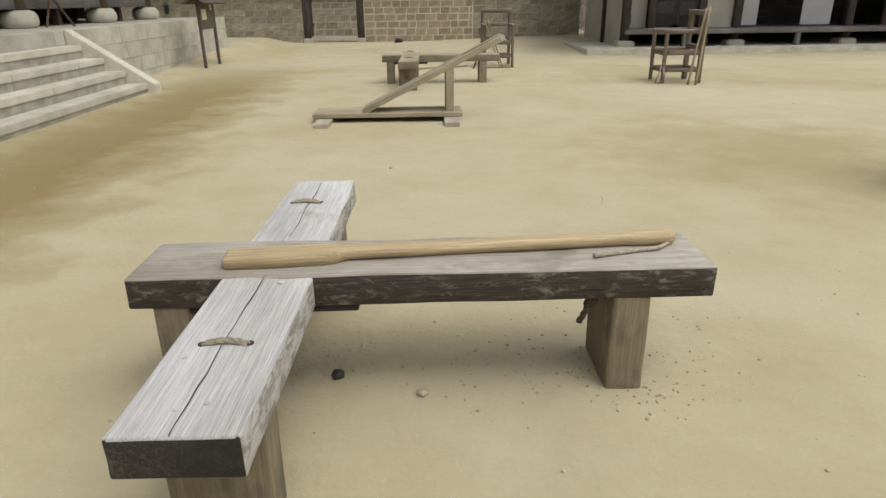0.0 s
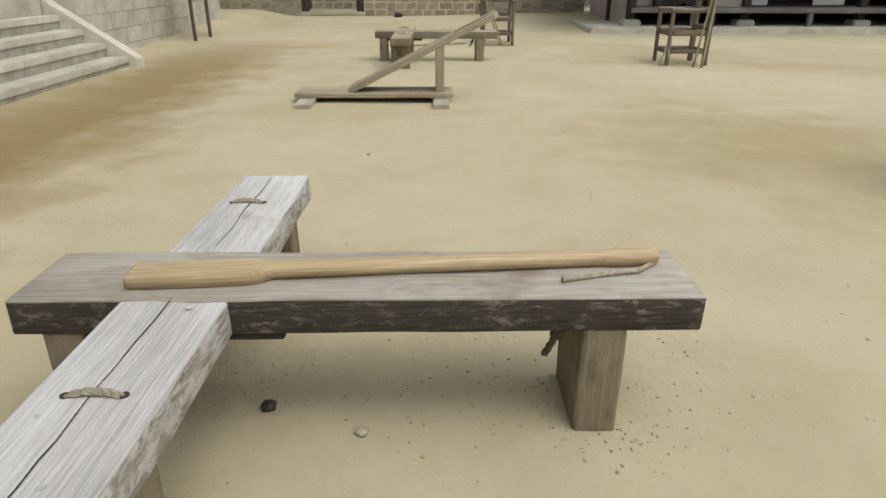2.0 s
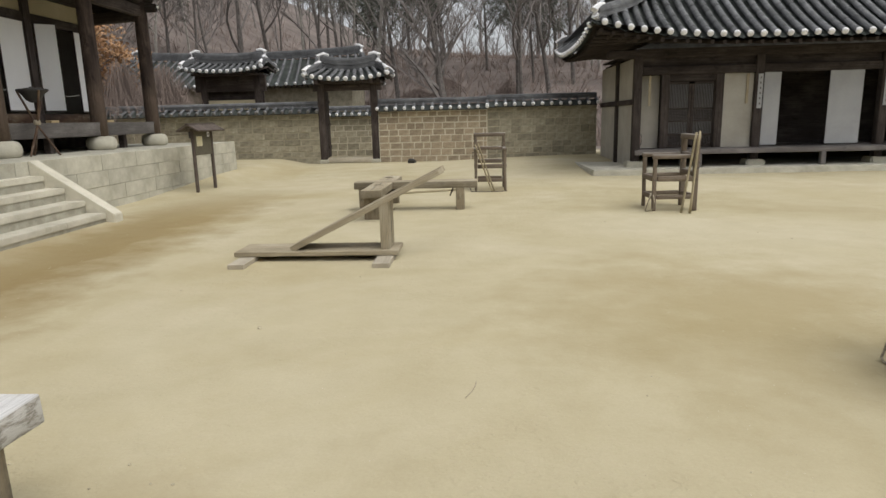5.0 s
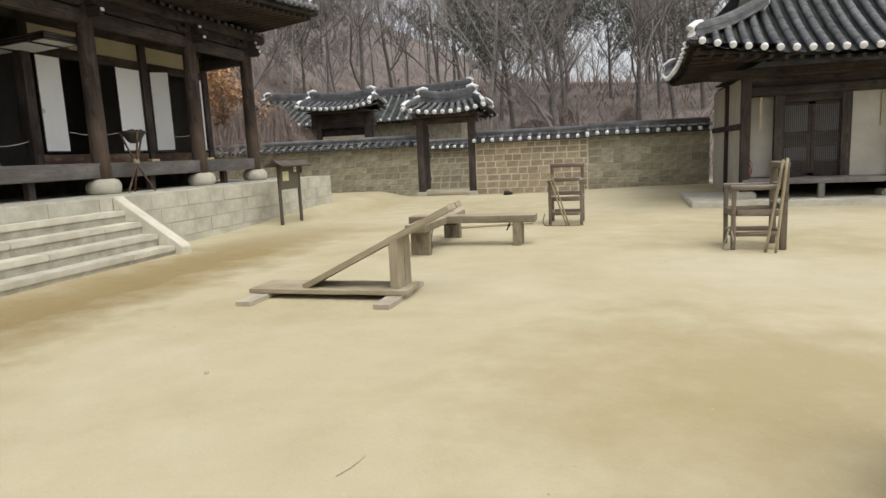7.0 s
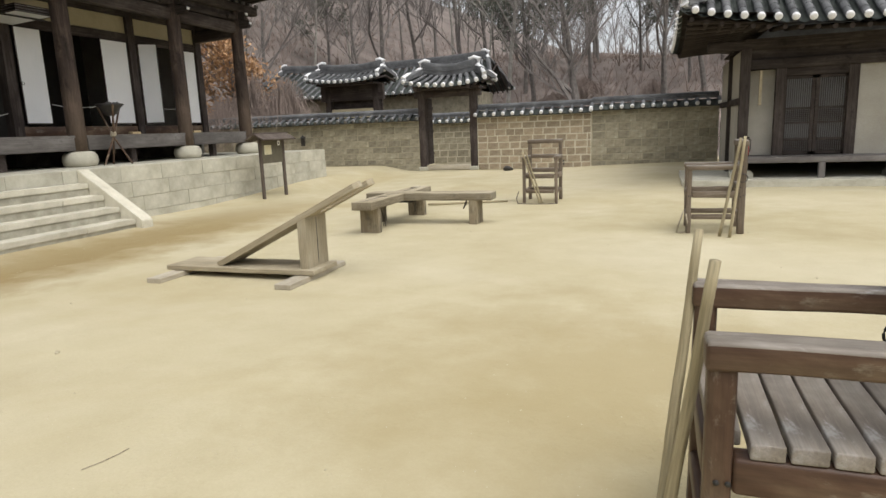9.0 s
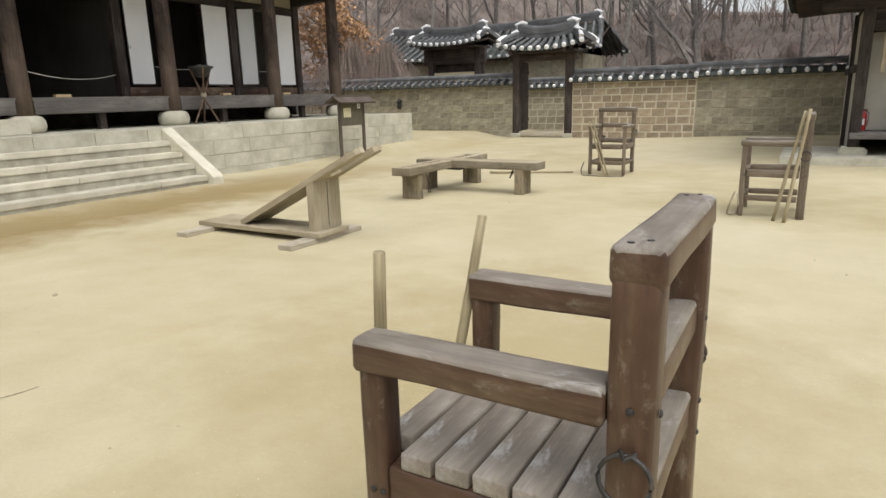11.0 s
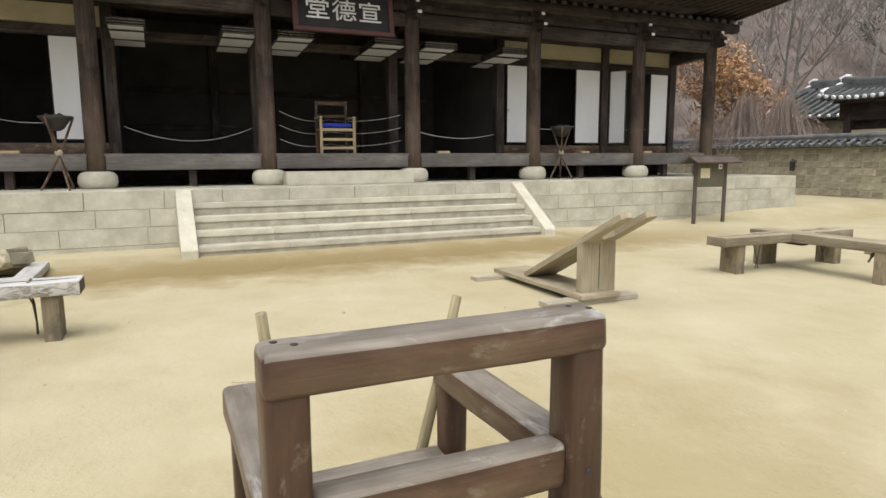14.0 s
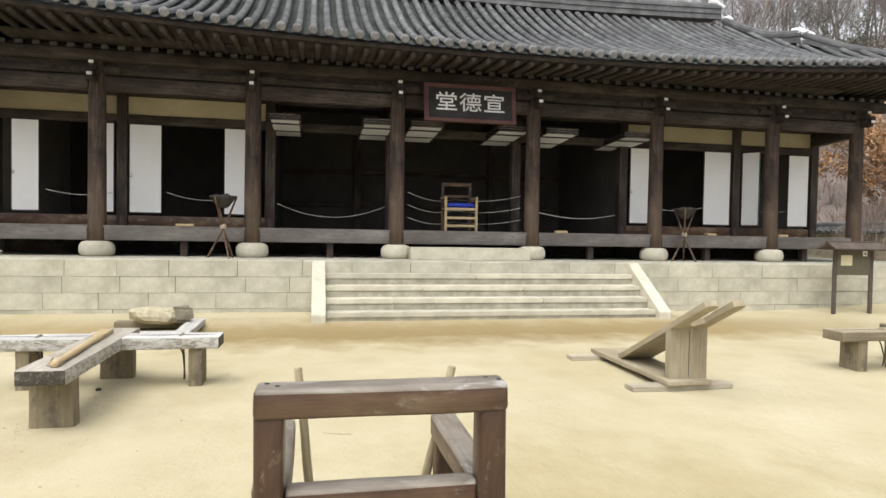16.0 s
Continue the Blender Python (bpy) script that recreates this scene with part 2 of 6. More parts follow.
M_IRON = mineral("black_iron", (0.015, 0.014, 0.013), (0.028, 0.026, 0.024), (0.06, 0.045, 0.035), 30, 160, 0.55, 0.002)
M_PEBBLE = mineral("pebble_stone", (0.33, 0.285, 0.19), (0.44, 0.39, 0.27), (0.53, 0.48, 0.36), 12, 90, 0.95, 0.004, (0.8, 1.15))
M_BLUE = mineral("blue_cloth", (0.015, 0.03, 0.3), (0.02, 0.05, 0.45), (0.03, 0.08, 0.55), 20, 200, 0.85, 0.002)
M_RED = mineral("red_paint", (0.35, 0.015, 0.015), (0.45, 0.02, 0.02), (0.5, 0.03, 0.03), 10, 90, 0.4, 0.001)
M_LACQUER = wood("dark_lacquer", (0.012, 0.011, 0.011), (0.022, 0.02, 0.02), (0.05, 0.045, 0.045), (0.01, 0.01, 0.01), 0.6, 0.6)
M_MAROON = wood("maroon_lacquer", (0.06, 0.025, 0.025), (0.1, 0.045, 0.042), (0.15, 0.075, 0.07), (0.04, 0.02, 0.02), 0.6, 0.6)
M_BARK = mineral("grey_bark", (0.075, 0.066, 0.059), (0.13, 0.115, 0.104), (0.21, 0.19, 0.172), 5, 60, 0.95, 0.01)
M_TWIG = mineral("twig_bark", (0.125, 0.11, 0.1), (0.19, 0.17, 0.157), (0.27, 0.245, 0.228), 3, 40, 0.95, 0.004)
M_BRUSH = mineral("dry_brush", (0.15, 0.113, 0.095), (0.235, 0.185, 0.158), (0.34, 0.28, 0.24), 0.25, 40, 0.95, 0.004)
M_LEAF = mineral("dry_oak_leaf", (0.3, 0.155, 0.075), (0.46, 0.265, 0.13), (0.62, 0.42, 0.25), 2.6, 40, 0.85, 0.002)
M_NEEDLE = mineral("pine_needle", (0.06, 0.068, 0.052), (0.105, 0.112, 0.088), (0.17, 0.17, 0.138), 1.2, 40, 0.85, 0.003)
M_THATCH = mineral("straw_thatch", (0.3, 0.24, 0.14), (0.42, 0.35, 0.22), (0.52, 0.45, 0.31), 6, 80, 0.95, 0.01)


M_EARTH = mineral("crumbled_earth", (0.28, 0.24, 0.16), (0.37, 0.32, 0.22), (0.46, 0.41, 0.3), 12, 90, 0.95, 0.004)


def sand_mat():
    m, nt, b = node_mat("courtyard_sand")
    big, _ = tex(nt, "ShaderNodeTexNoise", 0.33, (1, 1, 1), 5, 0.55, dist=0.6)
    midn, _ = tex(nt, "ShaderNodeTexNoise", 1.7, (1, 1, 1), 7, 0.6)
    fine, _ = tex(nt, "ShaderNodeTexNoise", 55, (1, 1, 1), 6, 0.75)
    col = ramp(nt, big.outputs[0], [(0.3, (0.41, 0.357, 0.225)), (0.47, (0.455, 0.404, 0.268)), (0.66, (0.49, 0.442, 0.312))])
    col = mix(nt, col, ramp(nt, midn.outputs[0], [(0.3, (0.9, 0.885, 0.85)), (0.7, (1.03, 1.03, 1.035))]), 0.8, "MULTIPLY")
    col = mix(nt, col, ramp(nt, fine.outputs[0], [(0.28, (0.8, 0.78, 0.75)), (0.62, (1.06, 1.06, 1.06))]), 0.28, "MULTIPLY")
    # damp ochre band of washed-out earth along the steps and terrace
    tc = nt.nodes.new("ShaderNodeTexCoord")
    sep = nt.nodes.new("ShaderNodeSeparateXYZ")
    nt.links.new(tc.outputs["Object"], sep.inputs[0])
    wob = nt.nodes.new("ShaderNodeMath")
    wob.operation = "MULTIPLY_ADD"
    wob.inputs[1].default_value = 1.7
    nt.links.new(midn.outputs[0], wob.inputs[0])
    nt.links.new(sep.outputs["X"], wob.inputs[2])
    mr = nt.nodes.new("ShaderNodeMapRange")
    mr.inputs["From Min"].default_value, mr.inputs["From Max"].default_value = -4.55, -0.55
    nt.links.new(wob.outputs[0], mr.inputs["Value"])
    band = ramp(nt, mr.outputs[0], [(0.1, grey(0.0)), (0.34, grey(0.8)), (0.55, grey(0.95)), (0.82, grey(0.0))])
    fade = nt.nodes.new("ShaderNodeMapRange")
    fade.inputs["From Min"].default_value, fade.inputs["From Max"].default_value = 15.5, 11.0
    nt.links.new(sep.outputs["Y"], fade.inputs["Value"])
    band = mix(nt, (0.0, 0.0, 0.0), band, fade.outputs[0])
    col = mix(nt, col, (0.25, 0.185, 0.082), band)
    ochre, _ = tex(nt, "ShaderNodeTexNoise", 0.16, (1, 1, 1), 5, 0.6, dist=1.2)
    col = mix(nt, col, (0.36, 0.295, 0.155), ramp(nt, ochre.outputs[0], [(0.5, grey(0)), (0.7, grey(0.5))]))
    # damp or trodden patches with ragged outlines
    for px, py, inner, outer, most, shade in ((3.5, 5.9, 1.7, 3.4, 0.62, (0.32, 0.255, 0.125)), (0.1, 2.1, 1.4, 2.9, 0.4, (0.34, 0.288, 0.185)), (4.4, 12.4, 1.6, 3.4, 0.5, (0.32, 0.27, 0.145)), (-1.6, 19.5, 1.5, 3.5, 0.4, (0.31, 0.265, 0.15))):
        off = nt.nodes.new("ShaderNodeVectorMath")
        off.operation = "SUBTRACT"
        off.inputs[1].default_value = (px, py, 0.0)
        nt.links.new(tc.outputs["Object"], off.inputs[0])
        ln = nt.nodes.new("ShaderNodeVectorMath")
        ln.operation = "LENGTH"
        nt.links.new(off.outputs[0], ln.inputs[0])
        pw = nt.nodes.new("ShaderNodeMath")
        pw.operation = "MULTIPLY_ADD"
        pw.inputs[1].default_value = 2.4
        nt.links.new(midn.outputs[0], pw.inputs[0])
        nt.links.new(ln.outputs["Value"], pw.inputs[2])
        pm = nt.nodes.new("ShaderNodeMapRange")
        pm.inputs["From Min"].default_value, pm.inputs["From Max"].default_value = outer, inner
        pm.inputs["To Max"].default_value = most
        nt.links.new(pw.outputs[0], pm.inputs["Value"])
        col = mix(nt, col, shade, pm.outputs[0])
    # leaf litter beyond the walled yard
    my = nt.nodes.new("ShaderNodeMapRange")
    my.inputs["From Min"].default_value, my.inputs["From Max"].default_value = 25.0, 31.0
    nt.links.new(sep.outputs["Y"], my.inputs["Value"])
    mx = nt.nodes.new("ShaderNodeMapRange")
    mx.inputs["From Min"].default_value, mx.inputs["From Max"].default_value = -15.0, -19.0
    nt.links.new(sep.outputs["X"], mx.inputs["Value"])
    mm = nt.nodes.new("ShaderNodeMath")
    mm.operation = "MAXIMUM"
    nt.links.new(my.outputs[0], mm.inputs[0])
    nt.links.new(mx.outputs[0], mm.inputs[1])
    lit, _ = tex(nt, "ShaderNodeTexNoise", 0.22, (1, 1, 1), 9, 0.72)
    litter = ramp(nt, lit.outputs[0], [(0.3, (0.095, 0.08, 0.071)), (0.5, (0.16, 0.133, 0.118)), (0.7, (0.24, 0.2, 0.178))])
    col = mix(nt, col, litter, mm.outputs[0])
    nt.links.new(col, b.inputs["Base Color"])
    b.inputs["Roughness"].default_value = 0.95
    b.inputs["Specular IOR Level"].default_value = 0.2
    scuff, _ = tex(nt, "ShaderNodeTexNoise", 5, (1, 1, 1), 6, 0.58, dist=0.3)
    clod, _ = tex(nt, "ShaderNodeTexNoise", 17, (1, 1, 1), 5, 0.6)
    trod, _ = tex(nt, "ShaderNodeTexNoise", 0.9, (1, 1, 1), 4, 0.6, dist=0.8)
    lump = ramp(nt, clod.outputs[0], [(0.46, grey(0)), (0.82, grey(1))])
    lump = mix(nt, (0.0, 0.0, 0.0), lump, ramp(nt, trod.outputs[0], [(0.42, grey(0.12)), (0.62, grey(1))]))
    rough = mix(nt, scuff.outputs[0], fine.outputs[0], 0.1)
    h = mix(nt, rough, lump, 0.3)
    bump(nt, b, h, 0.75, 0.034)
    return m


M_SAND = sand_mat()


# ---- mesh helpers ----
def link_mesh(name, bm, material, parent=None, label="", smooth=False):
    me = bpy.data.meshes.new(name)
    bmesh.ops.recalc_face_normals(bm, faces=bm.faces)
    if smooth:
        for f in bm.faces:
            f.smooth = True
    bm.to_mesh(me)
    bm.free()
    me.materials.append(material)
    ob = new(name, me)
    if parent is not None:
        ob.parent = parent
    if label:
        tagged(ob, label)
    return ob


def part(name, bm, material, parent, label="", m=None, smooth=False):
    ob = link_mesh(name, bm, material, parent, label, smooth)
    if m is not None:
        ob.matrix_basis = m
    return ob


def again(ob, m, parent=None):
    """The same piece once more, on the same mesh."""
    o = new(ob.name, ob.data)
    o.parent = parent or ob.parent
    o.matrix_basis = m
    return o


def thing(name, m, label, category, group="", kind=""):
    ob = new(name)
    ob.empty_display_size = 0.1
    ob.matrix_basis = m
    return tagged(ob, label, category, group, kind)


def structure(name, bm, material, label, category):
    return tagged(link_mesh(name, bm, material), label, category, kind="structure")


def add_box(bm, x0, x1, y0, y1, z0, z1):
    v = [bm.verts.new(p) for p in ((x0, y0, z0), (x1, y0, z0), (x1, y1, z0), (x0, y1, z0), (x0, y0, z1), (x1, y0, z1), (x1, y1, z1), (x0, y1, z1))]
    for f in ((3, 2, 1, 0), (4, 5, 6, 7), (0, 1, 5, 4), (1, 2, 6, 5), (2, 3, 7, 6), (3, 0, 4, 7)):
        bm.faces.new([v[i] for i in f])


def box(x0, x1, y0, y1, z0, z1, bevel=0.0, seg=1):
    bm = bmesh.new()
    add_box(bm, x0, x1, y0, y1, z0, z1)
    if bevel:
        bmesh.ops.bevel(bm, geom=list(bm.edges), offset=bevel, segments=seg, affect="EDGES")
    return bm


def beam(length, w, h, bevel=0.008, rough=0.004, seed=0, cuts=None):
    """A timber along local x, centred, worn and a little uneven."""
    bm = bmesh.new()
    n = cuts or max(2, int(length / 0.09))
    rng = random.Random(seed)
    b = bevel
    q = b * 0.293
    ring_pts = [(-w / 2 + b, -h / 2), (0, -h / 2), (w / 2 - b, -h / 2), (w / 2 - q, -h / 2 + q), (w / 2, -h / 2 + b), (w / 2, 0), (w / 2, h / 2 - b), (w / 2 - q, h / 2 - q),
                (w / 2 - b, h / 2), (w * 0.2, h / 2), (-w * 0.2, h / 2), (-w / 2 + b, h / 2), (-w / 2 + q, h / 2 - q), (-w / 2, h / 2 - b), (-w / 2, 0), (-w / 2, -h / 2 + b), (-w / 2 + q, -h / 2 + q)]
    rings = []
    off = Vector((rng.random() * 50, rng.random() * 50, rng.random() * 50))
    for i in range(n + 5):
        if i in (0, n + 4):
            x, s = length / 2 * (-1 if i == 0 else 1), 1.0
        elif i in (1, n + 3):
            x, s = (length / 2 - q) * (-1 if i == 1 else 1), 0.293
        else:
            x, s = -length / 2 + b + (length - 2 * b) * (i - 2) / n, 0.0
        ring = []
        for y, z in ring_pts:
            d = noise.noise_vector(Vector((x * 3.1, y * 9, z * 9)) + off) * rough
            sy, sz = 1 - 2 * s * b / w, 1 - 2 * s * b / h
            ring.append(bm.verts.new((x + d.x * 0.3, y * sy + d.y, z * sz + d.z)))
        rings.append(ring)
    k = len(ring_pts)
    for a, c2 in zip(rings, rings[1:]):
        for j in range(k):
            bm.faces.new((a[j], a[(j + 1) % k], c2[(j + 1) % k], c2[j]))
    bm.faces.new(rings[0])
    bm.faces.new(list(reversed(rings[-1])))
    return bm


def tube(points, r, sides=8, taper=None, closed=False, bm=None):
    """A round rod along points; taper: radii one by one."""
    bm = bm or bmesh.new()
    pts = [Vector(p) for p in points]
    rings = []
    n = len(pts)
    for i, p in enumerate(pts):
        if closed:
            d = pts[(i + 1) % n] - pts[i - 1]
        else:
            d = pts[min(i + 1, n - 1)] - pts[max(i - 1, 0)]
        d.normalize()
        a = d.cross(Vector((0, 0, 1)))
        if a.length < 0.05:
            a = d.cross(Vector((1, 0, 0)))
        a.normalize()
        b = d.cross(a)
        rr = taper[i] if taper else r
        rings.append([bm.verts.new(p + (a * math.cos(t) + b * math.sin(t)) * rr) for t in (2 * math.pi * j / sides for j in range(sides))])
    loops = list(zip(rings, rings[1:])) + ([(rings[-1], rings[0])] if closed else [])
    for u, w in loops:
        for j in range(sides):
            bm.faces.new((u[j], u[(j + 1) % sides], w[(j + 1) % sides], w[j]))
    if not closed:
        bm.faces.new(rings[0])
        bm.faces.new(list(reversed(rings[-1])))
    return bm


def lathe(profile, sides=20, bm=None):
    bm = bm or bmesh.new()
    rings = [[bm.verts.new((r * math.cos(2 * math.pi * j / sides), r * math.sin(2 * math.pi * j / sides), z)) for j in range(sides)] for r, z in profile]
    for u, w in zip(rings, rings[1:]):
        for j in range(sides):
            bm.faces.new((u[j], u[(j + 1) % sides], w[(j + 1) % sides], w[j]))
    bm.faces.new(list(reversed(rings[0])))
    bm.faces.new(rings[-1])
    return bm


def along(a, b, roll=0):
    """A pose whose local x runs from a to b, at their middle, with local z as upright as can be."""
    a, b = Vector(a), Vector(b)
    d = (b - a).normalized()
    up = Vector((0, 0, 1)) if abs(d.z) < 0.95 else Vector((0, 1, 0))
    y = up.cross(d).normalized()
    z = d.cross(y)
    r = Matrix((d, y, z)).transposed().to_4x4()
    return Matrix.Translation((a + b) / 2) @ r @ Matrix.Rotation(radians(roll), 4, "X")


def timber(name, a, b, w, h, material, parent, label="", bevel=0.008, rough=0.003, roll=0, seed=None, cuts=None):
    """A squared timber from a to b."""
    ln = (Vector(b) - Vector(a)).length
    s = seed if seed is not None else int((a[0] * 7 + a[1] * 13 + a[2] * 29 + b[0] * 3) * 100) % 9973
    ob = part(name, beam(ln, w, h, bevel, rough, s, cuts), material, parent, label, along(a, b, roll), True)
    ob.data.set_sharp_from_angle(angle=radians(50))
    return ob


def under(child, parent_part):
    """Hang a part under another part of its thing, where it stands."""
    child.parent = parent_part
    child.matrix_parent_inverse = parent_part.matrix_basis.inverted()
    return child


def twisted(points, r, turns_per_m=38):
    """A rope of three strands laid round its path."""
    pts = [Vector(p) for p in points]
    fine = []
    for a, b in zip(pts, pts[1:]):
        n = max(2, int((b - a).length / 0.006))
        fine += [a.lerp(b, i / n) for i in range(n)]
    fine.append(pts[-1])
    bm = bmesh.new()
    for s in range(3):
        out, d = [], 0.0
        for i, p in enumerate(fine):
            if i:
                d += (p - fine[i - 1]).length
            t = (fine[min(i + 1, len(fine) - 1)] - fine[max(i - 1, 0)]).normalized()
            u = t.cross(Vector((0, 0, 1)))
            if u.length < 0.05:
                u = t.cross(Vector((1, 0, 0)))
            u.normalize()
            w = t.cross(u)
            a = d * turns_per_m * 2 * math.pi / 3 + s * 2.094
            out.append(p + (u * math.cos(a) + w * math.sin(a)) * r * 0.5)
        tube(out, r * 0.58, 5, bm=bm)
    return bm


def smooth_step(a, b, v):
    t = max(0.0, min(1.0, (v - a) / (b - a)))
    return t * t * (3 - 2 * t)


# ---- ground ----
def ground_z(x, y):
    z = 0.2 * smooth_step(13.0, 18.5, y) * smooth_step(-4.4, -5.7, x)
    z += (0.06 + 0.14 * smooth_step(-1.0, 5.5, x)) * smooth_step(17.0, 22.0, y) * (1 - smooth_step(24.0, 30.0, y))
    z += 0.07 * smooth_step(-3.9, -4.7, x) * (1 - smooth_step(10.6, 12.5, y))
    far = max(0.0, y - 34.0)
    west = max(0.0, -x - 24.0)
    z += 27.0 * (1 - math.exp(-far / 130.0)) * (0.85 + 0.3 * smooth_step(20, -40, x))
    z += 42.0 * (1 - math.exp(-west / 70.0))
    if far + west > 0:
        k = min(1.0, (far + west) / 30.0)
        z += k * 4.0 * noise.noise(Vector((x * 0.022, y * 0.022, 0.4)))
    z += 0.008 * noise.noise(Vector((x * 0.9, y * 0.9, 1.7))) + 0.006 * noise.noise(Vector((x * 3.2, y * 3.2, 8.1)))
    return z


def make_ground():
    xs = [-900, -500, -300, -200, -150, -120, -100, -85, -70, -60, -50, -42, -35, -30, -26, -22, -18, -14, -10]
    xs += list(np.arange(-7, 12.01, 0.22)) + [14, 17, 21, 26, 32, 40, 50, 62, 76, 92, 110, 150, 220, 350, 600, 900]
    ys = [-900, -500, -250, -120, -60, -30, -18, -12, -8, -6, -4.5, -3]
    ys += list(np.arange(-2, 24.01, 0.22)) + [25, 28, 31, 34, 37, 41, 46, 52, 58, 66, 75, 85, 96, 110, 125, 145, 170, 200, 250, 320, 450, 700, 1100]
    nx = len(xs)
    verts = [(float(x), float(y), ground_z(float(x), float(y))) for y in ys for x in xs]
    faces = [(j * nx + i, j * nx + i + 1, (j + 1) * nx + i + 1, (j + 1) * nx + i) for j in range(len(ys) - 1) for i in range(nx - 1)]
    me = bpy.data.meshes.new("ground")
    me.from_pydata(verts, [], faces)
    for p in me.polygons:
        p.use_smooth = True
    me.materials.append(M_SAND)
    tagged(new("ground", me), "pale packed sand courtyard with ochre damp patches", "ground", kind="structure")


make_ground()


# ---- terrace and steps ----
TERR_X, TERR_Y0, TERR_Y1, TERR_Z = -5.635, -6.0, 19.11, 1.02
STAIR_Y0, STAIR_Y1 = 4.38, 10.49


def make_terrace():
    t = structure("terrace", box(-15.0, TERR_X - 0.06, TERR_Y0 + 0.06, TERR_Y1 - 0.06, -0.3, TERR_Z - 0.03), M_MORTAR, "long raised granite terrace under the hall", "terrace")
    rng = random.Random(4)
    courses = [(0.72, TERR_Z), (0.43, 0.72), (0.14, 0.43), (-0.2, 0.14)]
    for k, (z0, z1) in enumerate(courses):
        y = TERR_Y0
        while y < TERR_Y1 - 0.01:
            ln = rng.uniform(0.75, 1.25)
            y2 = min(TERR_Y1, y + ln)
            if TERR_Y1 - y2 < 0.35:
                y2 = TERR_Y1
            proud = rng.uniform(-0.006, 0.006)
            depth = 0.55 if k == 0 else 0.3
            b = box(-depth, proud, 0.003, y2 - y - 0.003, 0.002, z1 - z0 - 0.002, 0.005)
            part("stone_block", b, M_STONE, t, m=pose(TERR_X, y, z0))
            y = y2
    # the short return and the paving behind the edge
    for k, (z0, z1) in enumerate(courses):
        x = TERR_X - (0.555 if k == 0 else 0.305)
        while x > -14.5:
            ln = rng.uniform(0.8, 1.3)
            part("stone_block", box(-ln + 0.003, -0.003, -0.3, 0.0, 0.003, z1 - z0 - 0.004, 0.01), M_STONE, t, m=pose(x, TERR_Y1, z0))
            x -= ln
    part("paving", box(-14.9, TERR_X - 0.56, TERR_Y0, TERR_Y1 - 0.31, TERR_Z - 0.05, TERR_Z - 0.008), M_STONE, t)


def make_stairs():
    s = thing("stone_stairs", pose(0, 0, 0), "wide pale granite stairs with sloping side slabs up to the terrace", "stairs", kind="structure")
    rng = random.Random(8)
    rise, run = 0.2, 0.305
    front = -4.47
    for i in range(4):
        z1 = rise * (i + 1)
        xf = front - run * i
        y = STAIR_Y0
        cuts = sorted(rng.uniform(STAIR_Y0 + 0.8, STAIR_Y1 - 0.8) for _ in range(3)) + [STAIR_Y1]
        for y2 in cuts:
            if y2 - y < 0.5 and y2 != STAIR_Y1:
                continue
            # Pale slab over darker riser keeps the sky-lit tread in the colours.
            part("step_slab", box(TERR_X + 0.012 - xf, 0, 0.0015, y2 - y - 0.0015, 0.11, rise, 0.012, 2), M_PLINTH, s, m=pose(xf, y, z1 - rise))
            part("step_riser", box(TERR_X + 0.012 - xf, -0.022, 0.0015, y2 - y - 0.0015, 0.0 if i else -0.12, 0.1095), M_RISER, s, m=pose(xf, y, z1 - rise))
            y = y2
    for y0 in (STAIR_Y0 - 0.24, STAIR_Y1 + 0.003):
        bm = bmesh.new()
        prof = [(TERR_X + 0.01, -0.15), (-4.35, -0.15), (-4.35, 0.17), (-4.42, 0.22), (TERR_X - 0.02 + 0.03, TERR_Z + 0.015)]
        a = [bm.verts.new((x, 0, z)) for x, z in prof]
        b = [bm.verts.new((x, 0.237, z)) for x, z in prof]
        bm.faces.new(a)
        bm.faces.new(list(reversed(b)))
        for i in range(len(prof)):
            j = (i + 1) % len(prof)
            bm.faces.new((a[i], b[i], b[j], a[j]))
        bmesh.ops.bevel(bm, geom=list(bm.edges), offset=0.012, segments=2, affect="EDGES")
        part("side_slab", bm, M_PLINTH, s, m=pose(0, y0, 0))


make_terrace()
make_stairs()


# ---- roofs ----
def tile_strip(profile, r, seed=0):
    """A row of half-round cover tiles up a slope: each tile laps the one below it."""
    bm = bmesh.new()
    pts = [Vector(p) for p in profile]
    seglen = [(b - a).length for a, b in zip(pts, pts[1:])]
    total = sum(seglen)
    n = max(2, int(total / 0.32))

    def at(d):
        d = max(0.0, min(total, d))
        for a, b, l in zip(pts, pts[1:], seglen):
            if d <= l or b is pts[-1]:
                return a.lerp(b, d / l), (b - a).normalized()
            d -= l
        return pts[-1], (pts[-1] - pts[-2]).normalized()

    k = 6
    prev = None
    for i in range(n):
        for d, s in ((total * i / n, 1.0), (total * (i + 1) / n, 0.9)):
            p, u = at(d)
            side = u.cross(Vector((0, 0, 1))).normalized()
            nrm = side.cross(u)
            ring = [bm.verts.new(p + side * (r * s * math.cos(a)) + nrm * (r * s * 0.95 * math.sin(a))) for a in (math.pi * j / k for j in range(k + 1))]
            if prev:
                for j in range(k):
                    bm.faces.new((prev[j], prev[j + 1], ring[j + 1], ring[j]))
            prev = ring
    for f in bm.faces:
        f.smooth = False
    return bm


def cap_mesh(name, r, material):
    bm = lathe([(r * 0.55, -0.06), (r, -0.05), (r * 1.02, 0.0), (r * 0.85, 0.02), (r * 0.3, 0.028)], 10)
    me = bpy.data.meshes.new(name)
    bmesh.ops.recalc_face_normals(bm, faces=bm.faces)
    bm.to_mesh(me)
    bm.free()
    me.materials.append(material)
    return me


